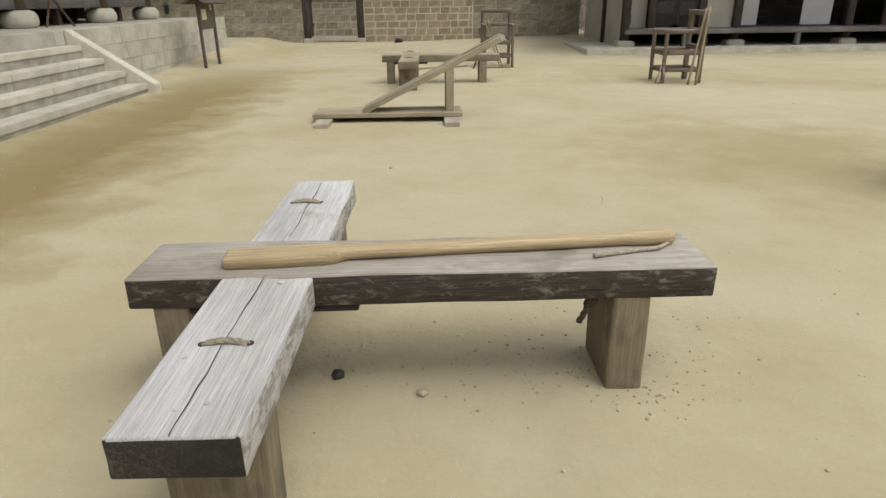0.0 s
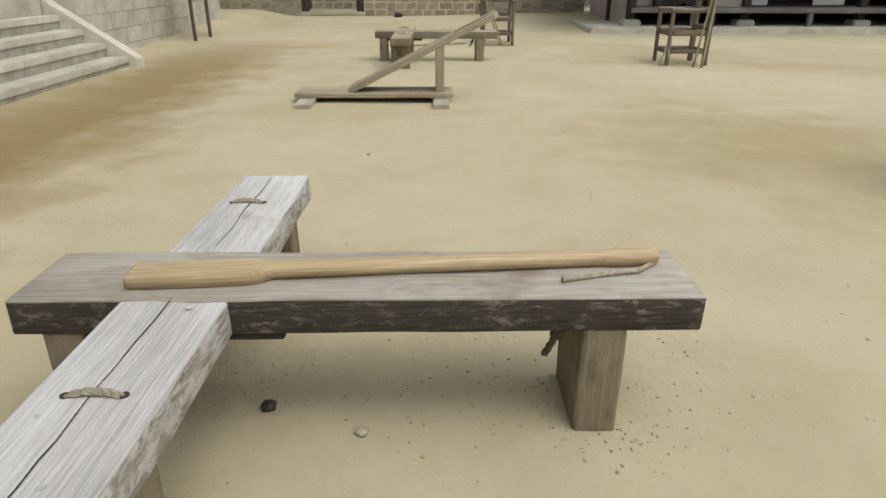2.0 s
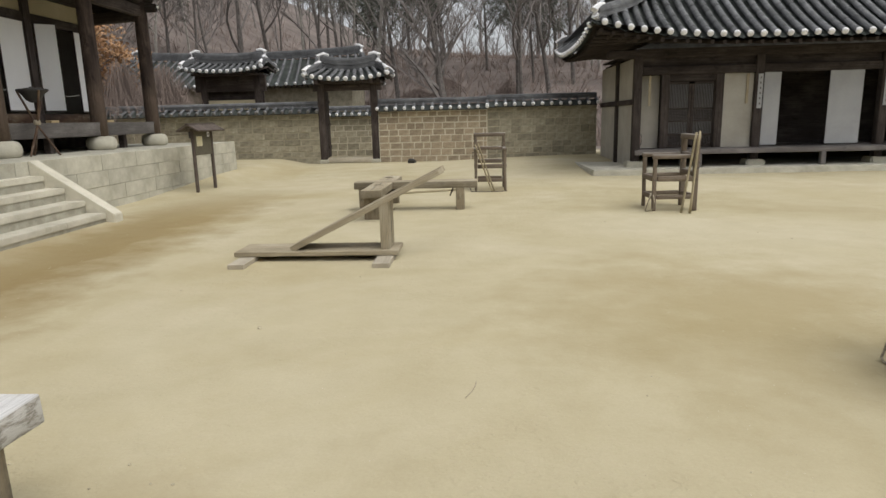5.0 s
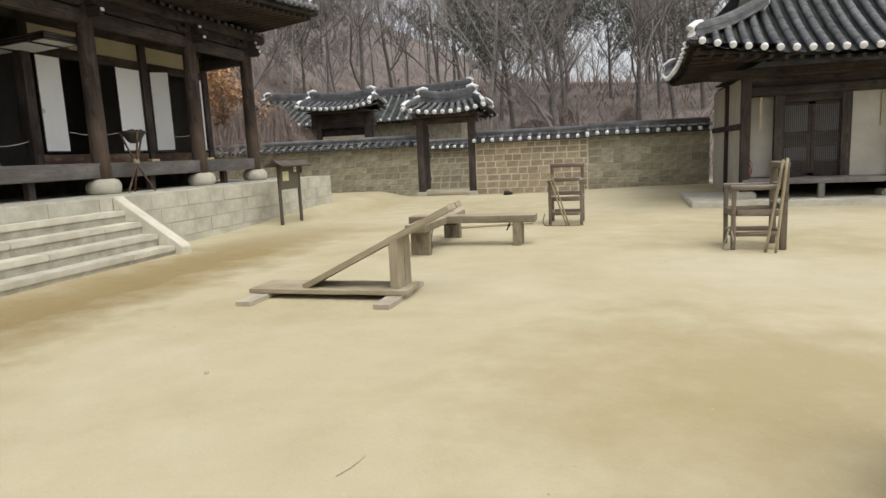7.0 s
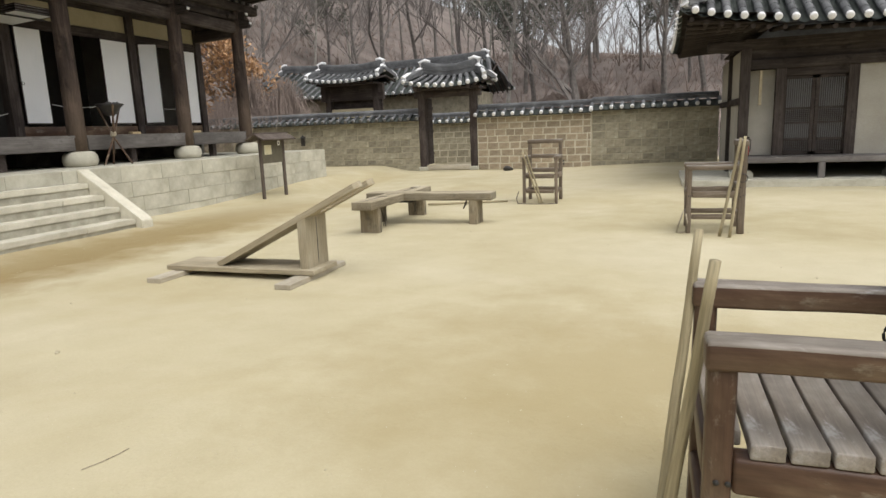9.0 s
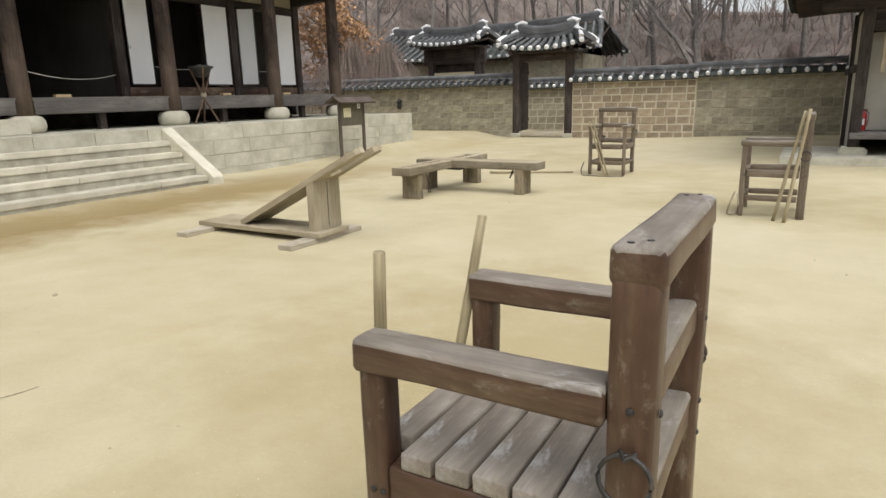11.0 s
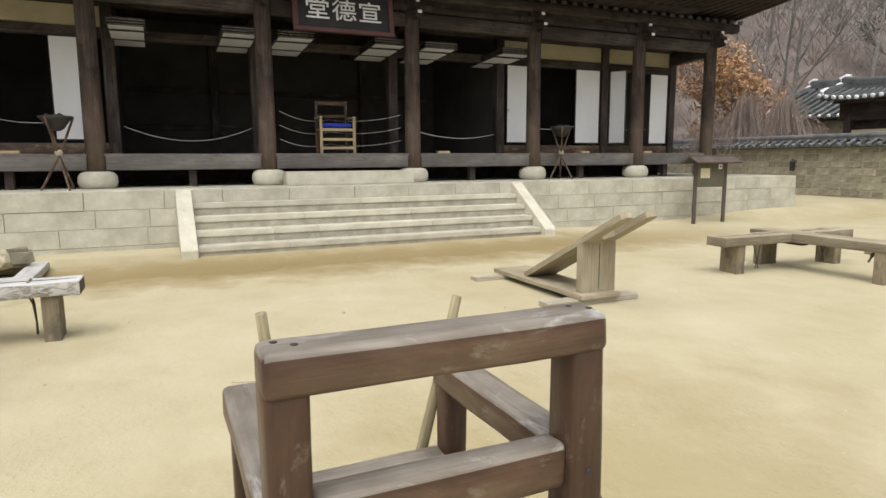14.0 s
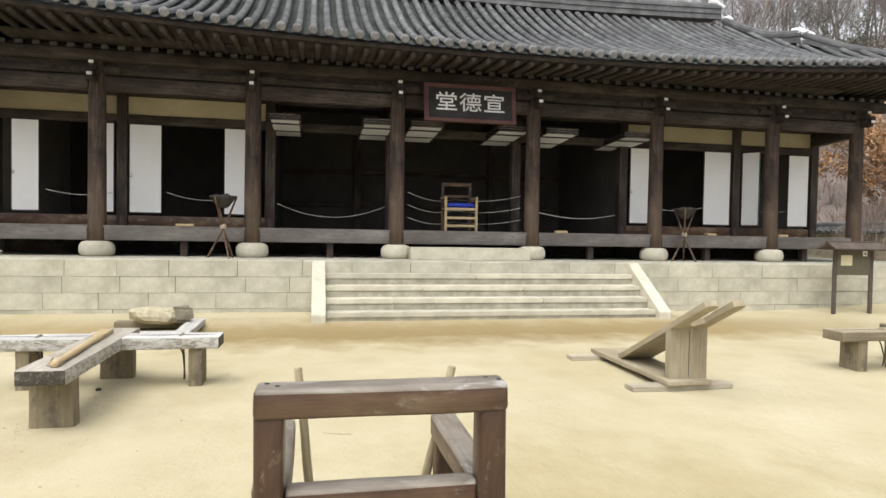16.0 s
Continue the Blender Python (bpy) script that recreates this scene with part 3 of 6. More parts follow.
CAP_WHITE = cap_mesh("eave_cap", 0.075, M_CAP)
CAP_GREY = cap_mesh("eave_cap", 0.085, M_TILECAP)
CAP_SMALL = cap_mesh("eave_cap", 0.06, M_CAP)


def slope(roof, eave, top, n, r, cap, sag=0.12, bed_drop=0.03, cap_out=0.02, steps=8):
    """Rows of cover tiles between an eave line and a top line; eave(s), top(s) give points for s in 0..1."""
    def prof(s):
        a, b = Vector(eave(s)), Vector(top(s))
        out = []
        for i in range(steps + 1):
            q = i / steps
            p = a.lerp(b, q)
            p.z -= sag * 4 * q * (1 - q) * min(1.0, (b - a).length / 3.0)
            out.append(p)
        return out

    bm = bmesh.new()
    m = n * 4
    grid = []
    for j in range(m + 1):
        col = prof(j / m)
        dip = (0.0, 0.045, 0.062, 0.045)[j % 4] * (r / 0.085)
        grid.append([bm.verts.new(p - Vector((0, 0, bed_drop + dip - 0.0))) for p in col])
    for a, b in zip(grid, grid[1:]):
        for i in range(steps):
            bm.faces.new((a[i], b[i], b[i + 1], a[i + 1]))
    # thickness below
    bmesh.ops.solidify(bm, geom=list(bm.faces), thickness=0.05)
    part("tile_bed", bm, M_TILE_BED, roof)
    for j in range(n + 1):
        p = prof(j / n)
        if (p[-1] - p[0]).length < 0.25:
            continue
        part("roof_tile", tile_strip(p, r, j), M_TILE, roof)
        if cap:
            u = (p[0] - p[1]).normalized()
            o = new("eave_cap", cap)
            o.parent = roof
            o.matrix_basis = Matrix.Translation(p[0] + u * cap_out + Vector((0, 0, r * 0.25))) @ u.to_track_quat("Z", "Y").to_matrix().to_4x4()


def ridge(roof, pts, w, h, layers=4, tips=True, tip_mat=None):
    """A built-up ridge of tile courses topped by round tiles, plastered white at the tips."""
    bm = bmesh.new()
    P = [Vector(p) for p in pts]
    for k in range(layers):
        ww = w * (1.0 if k % 2 == 0 else 0.86)
        z0, z1 = h * k / layers, h * (k + 1) / layers - 0.006
        rows = []
        for i, p in enumerate(P):
            d = (P[min(i + 1, len(P) - 1)] - P[max(i - 1, 0)])
            d.z = 0
            s = Vector((-d.y, d.x, 0)).normalized() * ww / 2
            rows.append([bm.verts.new(p + s + Vector((0, 0, z0))), bm.verts.new(p - s + Vector((0, 0, z0))), bm.verts.new(p - s + Vector((0, 0, z1))), bm.verts.new(p + s + Vector((0, 0, z1)))])
        for a, b in zip(rows, rows[1:]):
            for j in range(4):
                bm.faces.new((a[j], a[(j + 1) % 4], b[(j + 1) % 4], b[j]))
        bm.faces.new(rows[0])
        bm.faces.new(list(reversed(rows[-1])))
    part("ridge", bm, M_TILE, roof)
    part("ridge_tile", tube([p + Vector((0, 0, h)) for p in P], w * 0.36, 8), M_TILE, roof)
    if tips:
        for a, b in ((P[0], P[1]), (P[-1], P[-2])):
            u = (a - b).normalized()
            q = [a - u * 0.12 + Vector((0, 0, -h * 0.2)), a + u * 0.04 + Vector((0, 0, h * 0.35)), a + u * 0.08 + Vector((0, 0, h * 0.95)), a - u * 0.12 + Vector((0, 0, h * 1.35)), a - u * 0.3 + Vector((0, 0, h * 1.4))]
            part("ridge_end", tube(q, 0.1, 8, [w * 0.28, w * 0.42, w * 0.4, w * 0.3, w * 0.18]), tip_mat or M_CAP, roof, "white lime-plastered ridge end")


def lerp3(a, b, t):
    return tuple(p + (q - p) * t for p, q in zip(a, b))


def poly_at(pts, s, axis):
    """The point on a polyline at which coordinate axis equals s."""
    for a, b in zip(pts, pts[1:]):
        if min(a[axis], b[axis]) - 1e-6 <= s <= max(a[axis], b[axis]) + 1e-6:
            return lerp3(a, b, (s - a[axis]) / ((b[axis] - a[axis]) or 1))
    return pts[0] if abs(s - pts[0][axis]) < abs(s - pts[-1][axis]) else pts[-1]


# ---- the hall ----
COLS = [-2.42, 0.01, 2.93, 5.89, 8.94, 11.965, 15.05, 17.46]
FRONT_X, DOOR_X, BACK_X, FLOOR_Z = -7.15, -8.6, -12.6, 1.62
HALL_MID = 7.5


def make_hall():
    hall = thing("wooden_hall", pose(0, 0, 0), "old dark timber hall with grey tiled roof and open front", "building", kind="structure")
    # plinths and columns
    pl = None
    for y in COLS:
        m = pose(FRONT_X, y, TERR_Z - 0.02)
        if pl is None:
            pl = part("plinth", lathe([(0.24, 0.0), (0.3, 0.04), (0.325, 0.12), (0.315, 0.22), (0.27, 0.285), (0.2, 0.31)], 22), M_PLINTH, hall, "rounded pale granite column plinth", m, True)
        else:
            tagged(again(pl, m), "rounded pale granite column plinth")
    col = None
    for y in COLS:
        m = pose(FRONT_X, y, 1.3) @ pose(0, 0, 0, 0, -90, 0)
        if col is None:
            col = part("column", tube([(x, 0, 0) for x in (0, 0.5, 1.2, 2.0, 2.9, 3.5)], 0.16, 18, [0.165, 0.168, 0.165, 0.16, 0.155, 0.15]), M_COL, hall, m=m, smooth=True)
        else:
            again(col, m)
    # inner posts on the door line
    post = None
    for y in (-2.42, 0.08, 3.18, 5.92, 9.0, 11.85, 15.1, 17.5):
        m = pose(DOOR_X, y, 3.1) @ pose(0, 0, 0, 0, -90, 0)
        if post is None:
            post = part("inner_post", beam(3.05, 0.22, 0.22, 0.01, 0.003, 5), M_DARK, hall, m=m)
        else:
            again(post, m)
    # beams: floor edge, lintels, purlin
    for a, b in zip(COLS, COLS[1:]):
        timber("floor_beam", (FRONT_X + 0.02, a + 0.15, 1.47), (FRONT_X + 0.02, b - 0.15, 1.47), 0.16, 0.29, M_MARU, hall, bevel=0.012)
        timber("lintel", (FRONT_X, a + 0.14, 4.36), (FRONT_X, b - 0.14, 4.36), 0.17, 0.27, M_DARK, hall, bevel=0.02)
        timber("upper_rail", (FRONT_X, a, 4.6), (FRONT_X, b, 4.6), 0.1, 0.12, M_SHADED_TIMBER, hall)
        timber("door_lintel", (DOOR_X, a, 3.93), (DOOR_X, b, 3.93), 0.14, 0.2, M_DARK, hall)
        timber("door_head_beam", (DOOR_X, a, 4.54), (DOOR_X, b, 4.54), 0.2, 0.22, M_DARK, hall)
    timber("purlin", (FRONT_X, COLS[0] - 0.9, 4.9), (FRONT_X, COLS[-1] + 0.9, 4.9), 0.26, 0.24, M_SHADED_TIMBER, hall, bevel=0.06, cuts=40)
    # brackets with pale worn tips over each column
    bm = bmesh.new()
    add_box(bm, -0.5, 0.35, -0.06, 0.06, 0.1, 0.3)
    add_box(bm, -0.4, 0.45, -0.055, 0.055, -0.12, 0.08)
    add_box(bm, -0.12, 0.12, -0.45, 0.45, 0.1, 0.22)
    bmesh.ops.bevel(bm, geom=list(bm.edges), offset=0.025, segments=2, affect="EDGES")
    br = part("bracket", bm, M_SHADED_TIMBER, hall, m=pose(FRONT_X, COLS[0], 4.46))
    tip = part("bracket_tip", box(0, 0.03, -0.045, 0.045, -0.03, 0.03, 0.01), M_CAP, hall, "pale painted bracket tip", pose(FRONT_X + 0.45, COLS[0], 4.46))
    for i, y in enumerate(COLS):
        if i:
            again(br, pose(FRONT_X, y, 4.46))
            again(tip, pose(FRONT_X + 0.45, y, 4.46))
        again(tip, pose(FRONT_X + 0.35, y, 4.7))
    # floor, ceiling, closing walls
    y = COLS[0]
    rng = random.Random(2)
    while y < COLS[-1]:
        y2 = min(COLS[-1], y + rng.uniform(0.28, 0.42))
        part("floorboard", box(BACK_X, FRONT_X + 0.1, 0.002, y2 - y - 0.002, 0, 0.05, 0.004), M_MARU, hall, m=pose(0, y, FLOOR_Z - 0.05))
        y = y2
    part("back_wall", box(BACK_X - 0.2, BACK_X, COLS[0] - 0.1, COLS[-1] + 0.1, 1.0, 5.08), M_INNER_SHADE, hall)
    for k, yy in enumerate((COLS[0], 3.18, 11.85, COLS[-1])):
        part("cross_wall", box(BACK_X, DOOR_X - 0.06, yy - 0.05, yy + 0.05, 1.05, 5.08), M_INNER_SHADE if k in (1, 2) else M_PLASTER, hall)
    for yy in (5.92, 9.0):
        timber("tie_beam", (BACK_X, yy, 4.48), (FRONT_X, yy, 4.48), 0.22, 0.3, M_DARK, hall)
    for yy in (5.4, 9.5):
        timber("back_post", (BACK_X + 0.12, yy, 1.55), (BACK_X + 0.12, yy, 4.6), 0.2, 0.2, M_DARK, hall)
    for zz in (2.35, 3.3):
        timber("back_rail", (BACK_X + 0.08, 3.3, zz), (BACK_X + 0.08, 11.7, zz), 0.1, 0.14, M_DARK, hall)
    part("ceiling_boards", box(BACK_X, DOOR_X + 0.1, COLS[0], COLS[-1], 5.04, 5.1), M_SHADED_TIMBER, hall)
    # below the floor: a dark sheet standing for the shaded gap, and stubs
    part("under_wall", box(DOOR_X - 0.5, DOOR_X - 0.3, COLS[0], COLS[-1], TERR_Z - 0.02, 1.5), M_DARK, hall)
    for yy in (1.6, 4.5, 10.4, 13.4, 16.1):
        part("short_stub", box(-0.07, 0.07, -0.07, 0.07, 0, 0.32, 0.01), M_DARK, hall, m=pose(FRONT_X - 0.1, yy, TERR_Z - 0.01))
    # boarded frieze over the lintels, and the beams that close the veranda's ends
    for a, b in zip(COLS, COLS[1:]):
        part("frieze_board", box(-0.06, -0.02, a + 0.1, b - 0.1, 4.48, 4.82), M_SHADED_TIMBER, hall, m=pose(FRONT_X, 0, 0))
    for yy in (COLS[0], COLS[-1]):
        timber("end_beam", (FRONT_X - 0.1, yy, 4.27), (DOOR_X + 0.1, yy, 4.2), 0.16, 0.26, M_DARK, hall)
        part("end_board", box(DOOR_X, FRONT_X, yy - 0.02, yy + 0.02, 4.36, 5.1), M_SHADED_TIMBER, hall)
        timber("end_floor_beam", (FRONT_X - 0.1, yy, 1.47), (DOOR_X + 0.1, yy, 1.47), 0.14, 0.27, M_MARU, hall)
    part("veranda_ceiling", box(DOOR_X + 0.1, FRONT_X - 0.06, COLS[0], COLS[-1], 5.06, 5.1), M_SHADED_TIMBER, hall)
    # sills and plaster above the doors in the side bays
    for a, b in ((-2.31, -0.03), (0.19, 3.07), (11.96, 14.99), (15.21, 17.39)):
        timber("door_sill", (DOOR_X, a, 1.72), (DOOR_X, b, 1.72), 0.14, 0.24, M_CHAIR, hall)
        part("plaster_panel", box(-0.03, 0.03, a, b, 4.02, 4.42), M_YELLOW, hall, "ochre plaster panel above the doors", pose(DOOR_X, 0, 0))
    return hall


def door_leaf(hall, y, width, z0, z1, turn, hinge_left=True):
    """A papered leaf: rails and stiles with white paper, hinged at y."""
    h = z1 - z0
    leaf = part("door_leaf", box(0, width, -0.008, 0.008, 0, h), M_PAPER, hall, "white papered door leaf folded open", pose(DOOR_X + 0.1, y, z0, 0, 0, turn))
    fr = bmesh.new()
    for x0, x1, a, b in ((0, 0.018, 0, h), (width - 0.018, width, 0, h), (0, width, 0, 0.022), (0, width, h - 0.022, h)):
        add_box(fr, x0, x1, -0.019, 0.0085, a, b)
    part("frame", fr, M_DARK, leaf)
    part("ring_handle", tube([(width * 0.94 + 0.03 * math.cos(t), 0.02, h * 0.42 + 0.03 * math.sin(t)) for t in (i * math.pi / 4 for i in range(8))], 0.006, 5, closed=True), M_IRON, leaf)
    return leaf


def lifted_door(hall, y0, y1):
    """A pair of folded leaves hung level under the ceiling on hooks."""
    for k in range(3):
        z = 3.93 + 0.05 * k
        x0 = -9.15
        d = part("lifted_leaf", box(0, 1.72, 0, y1 - y0, 0, 0.012), M_PAPER, hall, "white papered leaf hung up level", pose(x0, y0, z - 0.13) @ pose(0, 0, 0, 0, -3.4, 0))
        fr = bmesh.new()
        w = y1 - y0
        for a, b, c, e in ((0, 1.72, 0, 0.03), (0, 1.72, w - 0.03, w), (0, 0.03, 0, w), (1.68, 1.72, 0, w)):
            add_box(fr, a, b, c, e, -0.002 if k == 0 else -0.008, 0.034)
        part("frame", fr, M_DARK, d)
    timber("hook_bar", (-7.75, y0 - 0.05, 3.86), (-7.75, y1 + 0.05, 3.86), 0.03, 0.03, M_IRON, hall)


hall = make_hall()
for y, w, turn in ((0.89, 0.67, -90), (2.18, 0.67, 90), (-1.53, 0.54, -90), (-0.07, 0.4, -90), (12.63, 0.6, -90), (14.12, 0.8, 90), (15.26, 0.44, 38), (16.66, 0.65, 90)):
    door_leaf(hall, y, w, 1.89, 3.83, turn)
for y0, y1 in ((3.22, 3.86), (5.18, 5.86), (6.22, 6.96), (8.22, 8.94), (9.36, 10.15), (11.3, 12.1)):
    lifted_door(hall, y0, y1)


def hang(a, b, t, sag):
    """A point on a gently sagging line from a to b."""
    x, y, z = lerp3(a, b, t)
    return (x, y, z - sag * math.sin(math.pi * t))


def make_hall_roof(hall):
    roof = part("roof", box(-13.5, -6.6, -1.5, 16.6, 5.13, 5.18), M_SHADED_TIMBER, hall, "grey clay-tiled hip-and-gable roof with upturned eaves")

    def ez(y):
        return 5.2 + 0.5 * (abs(y - HALL_MID) / 11.3) ** 2.2

    def ex(y):
        return -5.6 + 0.18 * (abs(y - HALL_MID) / 11.3) ** 2

    ends = (HALL_MID - 11.3, HALL_MID + 11.3)
    RZ = 7.72
    tops = [(-5.5, ends[0], ez(ends[0])), (-8.1, -1.5, 6.66), (-10.2, -0.6, RZ), (-10.2, 15.6, RZ), (-8.1, 16.5, 6.66), (-5.5, ends[1], ez(ends[1]))]

    def eave(s):
        y = ends[0] + (ends[1] - ends[0]) * s
        return (ex(y), y, ez(y))

    def top(s):
        y = ends[0] + (ends[1] - ends[0]) * s
        return poly_at(tops, y, 1)

    slope(roof, eave, top, 80, 0.078, CAP_GREY, 0.2)
    # back slope and hips, closed plainly
    bm = bmesh.new()
    A = [bm.verts.new(p) for p in ((-14.8, ends[0], 5.4), (-14.8, ends[1], 5.4), (-10.2, 15.6, RZ - 0.03), (-10.2, -0.6, RZ - 0.03))]
    bm.faces.new(A)
    B = [bm.verts.new(p) for p in ((-5.6, ends[1] + 0.05, ez(ends[1]) - 0.05), (-8.1, 16.5, 6.6), (-10.2, 15.6, RZ - 0.03), (-14.8, ends[1], 5.4))]
    bm.faces.new(B)
    C = [bm.verts.new(p) for p in ((-5.6, ends[0], ez(ends[0]) - 0.05), (-8.1, -1.5, 6.6), (-10.2, -0.6, RZ - 0.03), (-14.8, ends[0], 5.4))]
    bm.faces.new(C)
    bmesh.ops.solidify(bm, geom=list(bm.faces), thickness=0.06)
    part("back_slope", bm, M_TILE, roof)
    n = 14
    main = [(-10.2, -0.6 + 16.2 * i / n, RZ - 0.02 + 0.16 * (2 * i / n - 1) ** 2) for i in range(n + 1)]
    ridge(roof, main, 0.34, 0.38, 5)
    for a, b, c in (((-10.1, 15.75, RZ - 0.1), (-8.0, 16.55, 6.66), (-5.75, ends[1] - 0.15, ez(ends[1]) + 0.02)), ((-10.1, -0.75, RZ - 0.1), (-8.0, -1.55, 6.66), (-5.75, ends[0] + 0.15, ez(ends[0]) + 0.02))):
        ridge(roof, [hang(a, b, i / 7, 0.2) for i in range(8)], 0.26, 0.26, 3)
        ridge(roof, [hang(b, c, i / 7, 0.2) for i in range(8)], 0.24, 0.22, 3)
    # rafters and eave boards
    raf = None
    y = ends[0] + 0.2
    while y < ends[1] - 0.1:
        e = Vector((ex(y) - 0.14, y, ez(y) - 0.22))
        w = Vector((FRONT_X - 0.6, y, 5.2))
        m = along(w, e)
        if raf is None:
            raf = part("rafter", tube([(-1.15, 0, 0), (1.0, 0, 0)], 0.06, 8), M_SHADED_TIMBER, roof, m=m, smooth=True)
        else:
            again(raf, m)
        y += 0.3
    inf = None
    y = ends[0] + 0.35
    while y < ends[1] - 0.3:
        m = pose(FRONT_X + 0.02, y, 5.02)
        if inf is None:
            inf = part("rafter_infill", box(-0.03, 0.03, -0.07, 0.07, 0, 0.1, 0.015), M_MARU, roof, "worn lime infill between the rafters", m)
        else:
            again(inf, m)
        y += 0.3
    bm = bmesh.new()
    rows = []
    for i in range(41):
        y = ends[0] + (ends[1] - ends[0]) * i / 40
        rows.append([bm.verts.new((ex(y) - 0.1, y, ez(y) - 0.16)), bm.verts.new((ex(y) - 0.1, y, ez(y) - 0.09)), bm.verts.new((FRONT_X - 1.4, y, 5.32)), bm.verts.new((FRONT_X - 1.4, y, 5.26))])
    for a, b in zip(rows, rows[1:]):
        for j in range(4):
            bm.faces.new((a[j], a[(j + 1) % 4], b[(j + 1) % 4], b[j]))
    part("eave_board", bm, M_SHADED_TIMBER, roof)


make_hall_roof(hall)


# ---- unseen plain wall added behind the walker to block southern sky light ----
structure("wall_south", box(-16.0, 20.0, -8.6, -8.1, -0.3, 4.6), M_WALLSTONE, "plain grey-brown stone wall, unseen, added to block southern sky light", "wall")


# ---- far wall of the yard ----
WALL_Y = 23.2


def boundary_wall(name, a, b, z0, top, stone_mat, label, cap, sizes, seed, thick=0.45, mortar=None):
    """A stone wall along x from a to b at WALL_Y with a tiled coping; stones proud of clay joints."""
    w = structure(name, box(a[0], b[0], WALL_Y + 0.02, WALL_Y + thick, -0.2, top - 0.3), mortar or M_MORTAR, label, "wall")
    rng = random.Random(seed)
    z = z0
    while z < top - 0.36:
        h = min(rng.uniform(*sizes[1]), top - 0.31 - z)
        x = a[0] + 0.01
        while x < b[0] - 0.06:
            ln = min(rng.uniform(*sizes[0]), b[0] - 0.01 - x)
            if b[0] - x - ln < 0.1:
                ln = b[0] - 0.01 - x
            j = rng.uniform(0.01, 0.022)
            part("stone", box(j, ln - j, -rng.uniform(0.002, 0.022), 0.08, j, h - j, 0.012), stone_mat, w, m=pose(x, WALL_Y + 0.02, z))
            x += ln
        z += h
    # coping
    cop = part("coping", box(a[0], b[0], WALL_Y - 0.06, WALL_Y + thick + 0.1, top - 0.3, top - 0.24), M_TILE, w, "dark tiled coping with round eave ends")
    n = max(2, int((b[0] - a[0]) / 0.3))

    def eave(s):
        return (a[0] + (b[0] - a[0]) * s, WALL_Y - 0.2, top - 0.22)

    def crest(s):
        return (a[0] + (b[0] - a[0]) * s, WALL_Y + thick / 2, top - 0.03)

    slope(cop, eave, crest, n, 0.055, cap, 0.0, 0.02, 0.01, 2)
    ridge(cop, [(a[0], WALL_Y + thick / 2, top - 0.05), ((a[0] + b[0]) / 2, WALL_Y + thick / 2, top - 0.05), (b[0], WALL_Y + thick / 2, top - 0.05)], 0.2, 0.12, 3, False)
    return w


CAP_WALLDARK = cap_mesh("eave_cap", 0.06, M_TILECAP)
boundary_wall("wall_north", (-2.04, 0), (1.75, 0), 0.05, 2.1, M_BRICKSTONE, "reddish stone courtyard wall with pale joints and tiled coping", CAP_SMALL, ((0.26, 0.46), (0.2, 0.24)), 3)
boundary_wall("wall_north_east", (1.75, 0), (5.5, 0), 0.05, 2.15, M_WALLSTONE, "grey-brown stone courtyard wall with tiled coping", CAP_SMALL, ((0.28, 0.52), (0.2, 0.26)), 5, mortar=M_CLAY)
boundary_wall("wall_north_west", (-16.0, 0), (-4.15, 0), 0.05, 2.08, M_WALLSTONE, "grey-brown stone courtyard wall with dark tiled coping", CAP_WALLDARK, ((0.3, 0.6), (0.2, 0.28)), 7, mortar=M_CLAY)


def wall_fixture(x, z):
    """A small dark fixture of unknown use, on a bracket at the wall's face."""
    g = thing("wall_lantern", pose(x, WALL_Y - 0.16, z), "small dark fixture on the stone wall", "lantern")
    part("bracket", box(-0.02, 0.02, -0.02, 0.17, 0.3, 0.34, 0.004), M_IRON, g)
    part("housing", box(-0.06, 0.06, -0.06, 0.06, 0.0, 0.28, 0.012, 2), M_IRON, g)
    part("cap", lathe([(0.11, 0.28), (0.1, 0.3), (0.03, 0.37), (0.01, 0.4)], 8), M_IRON, g)


wall_fixture(-8.7, 1.05)


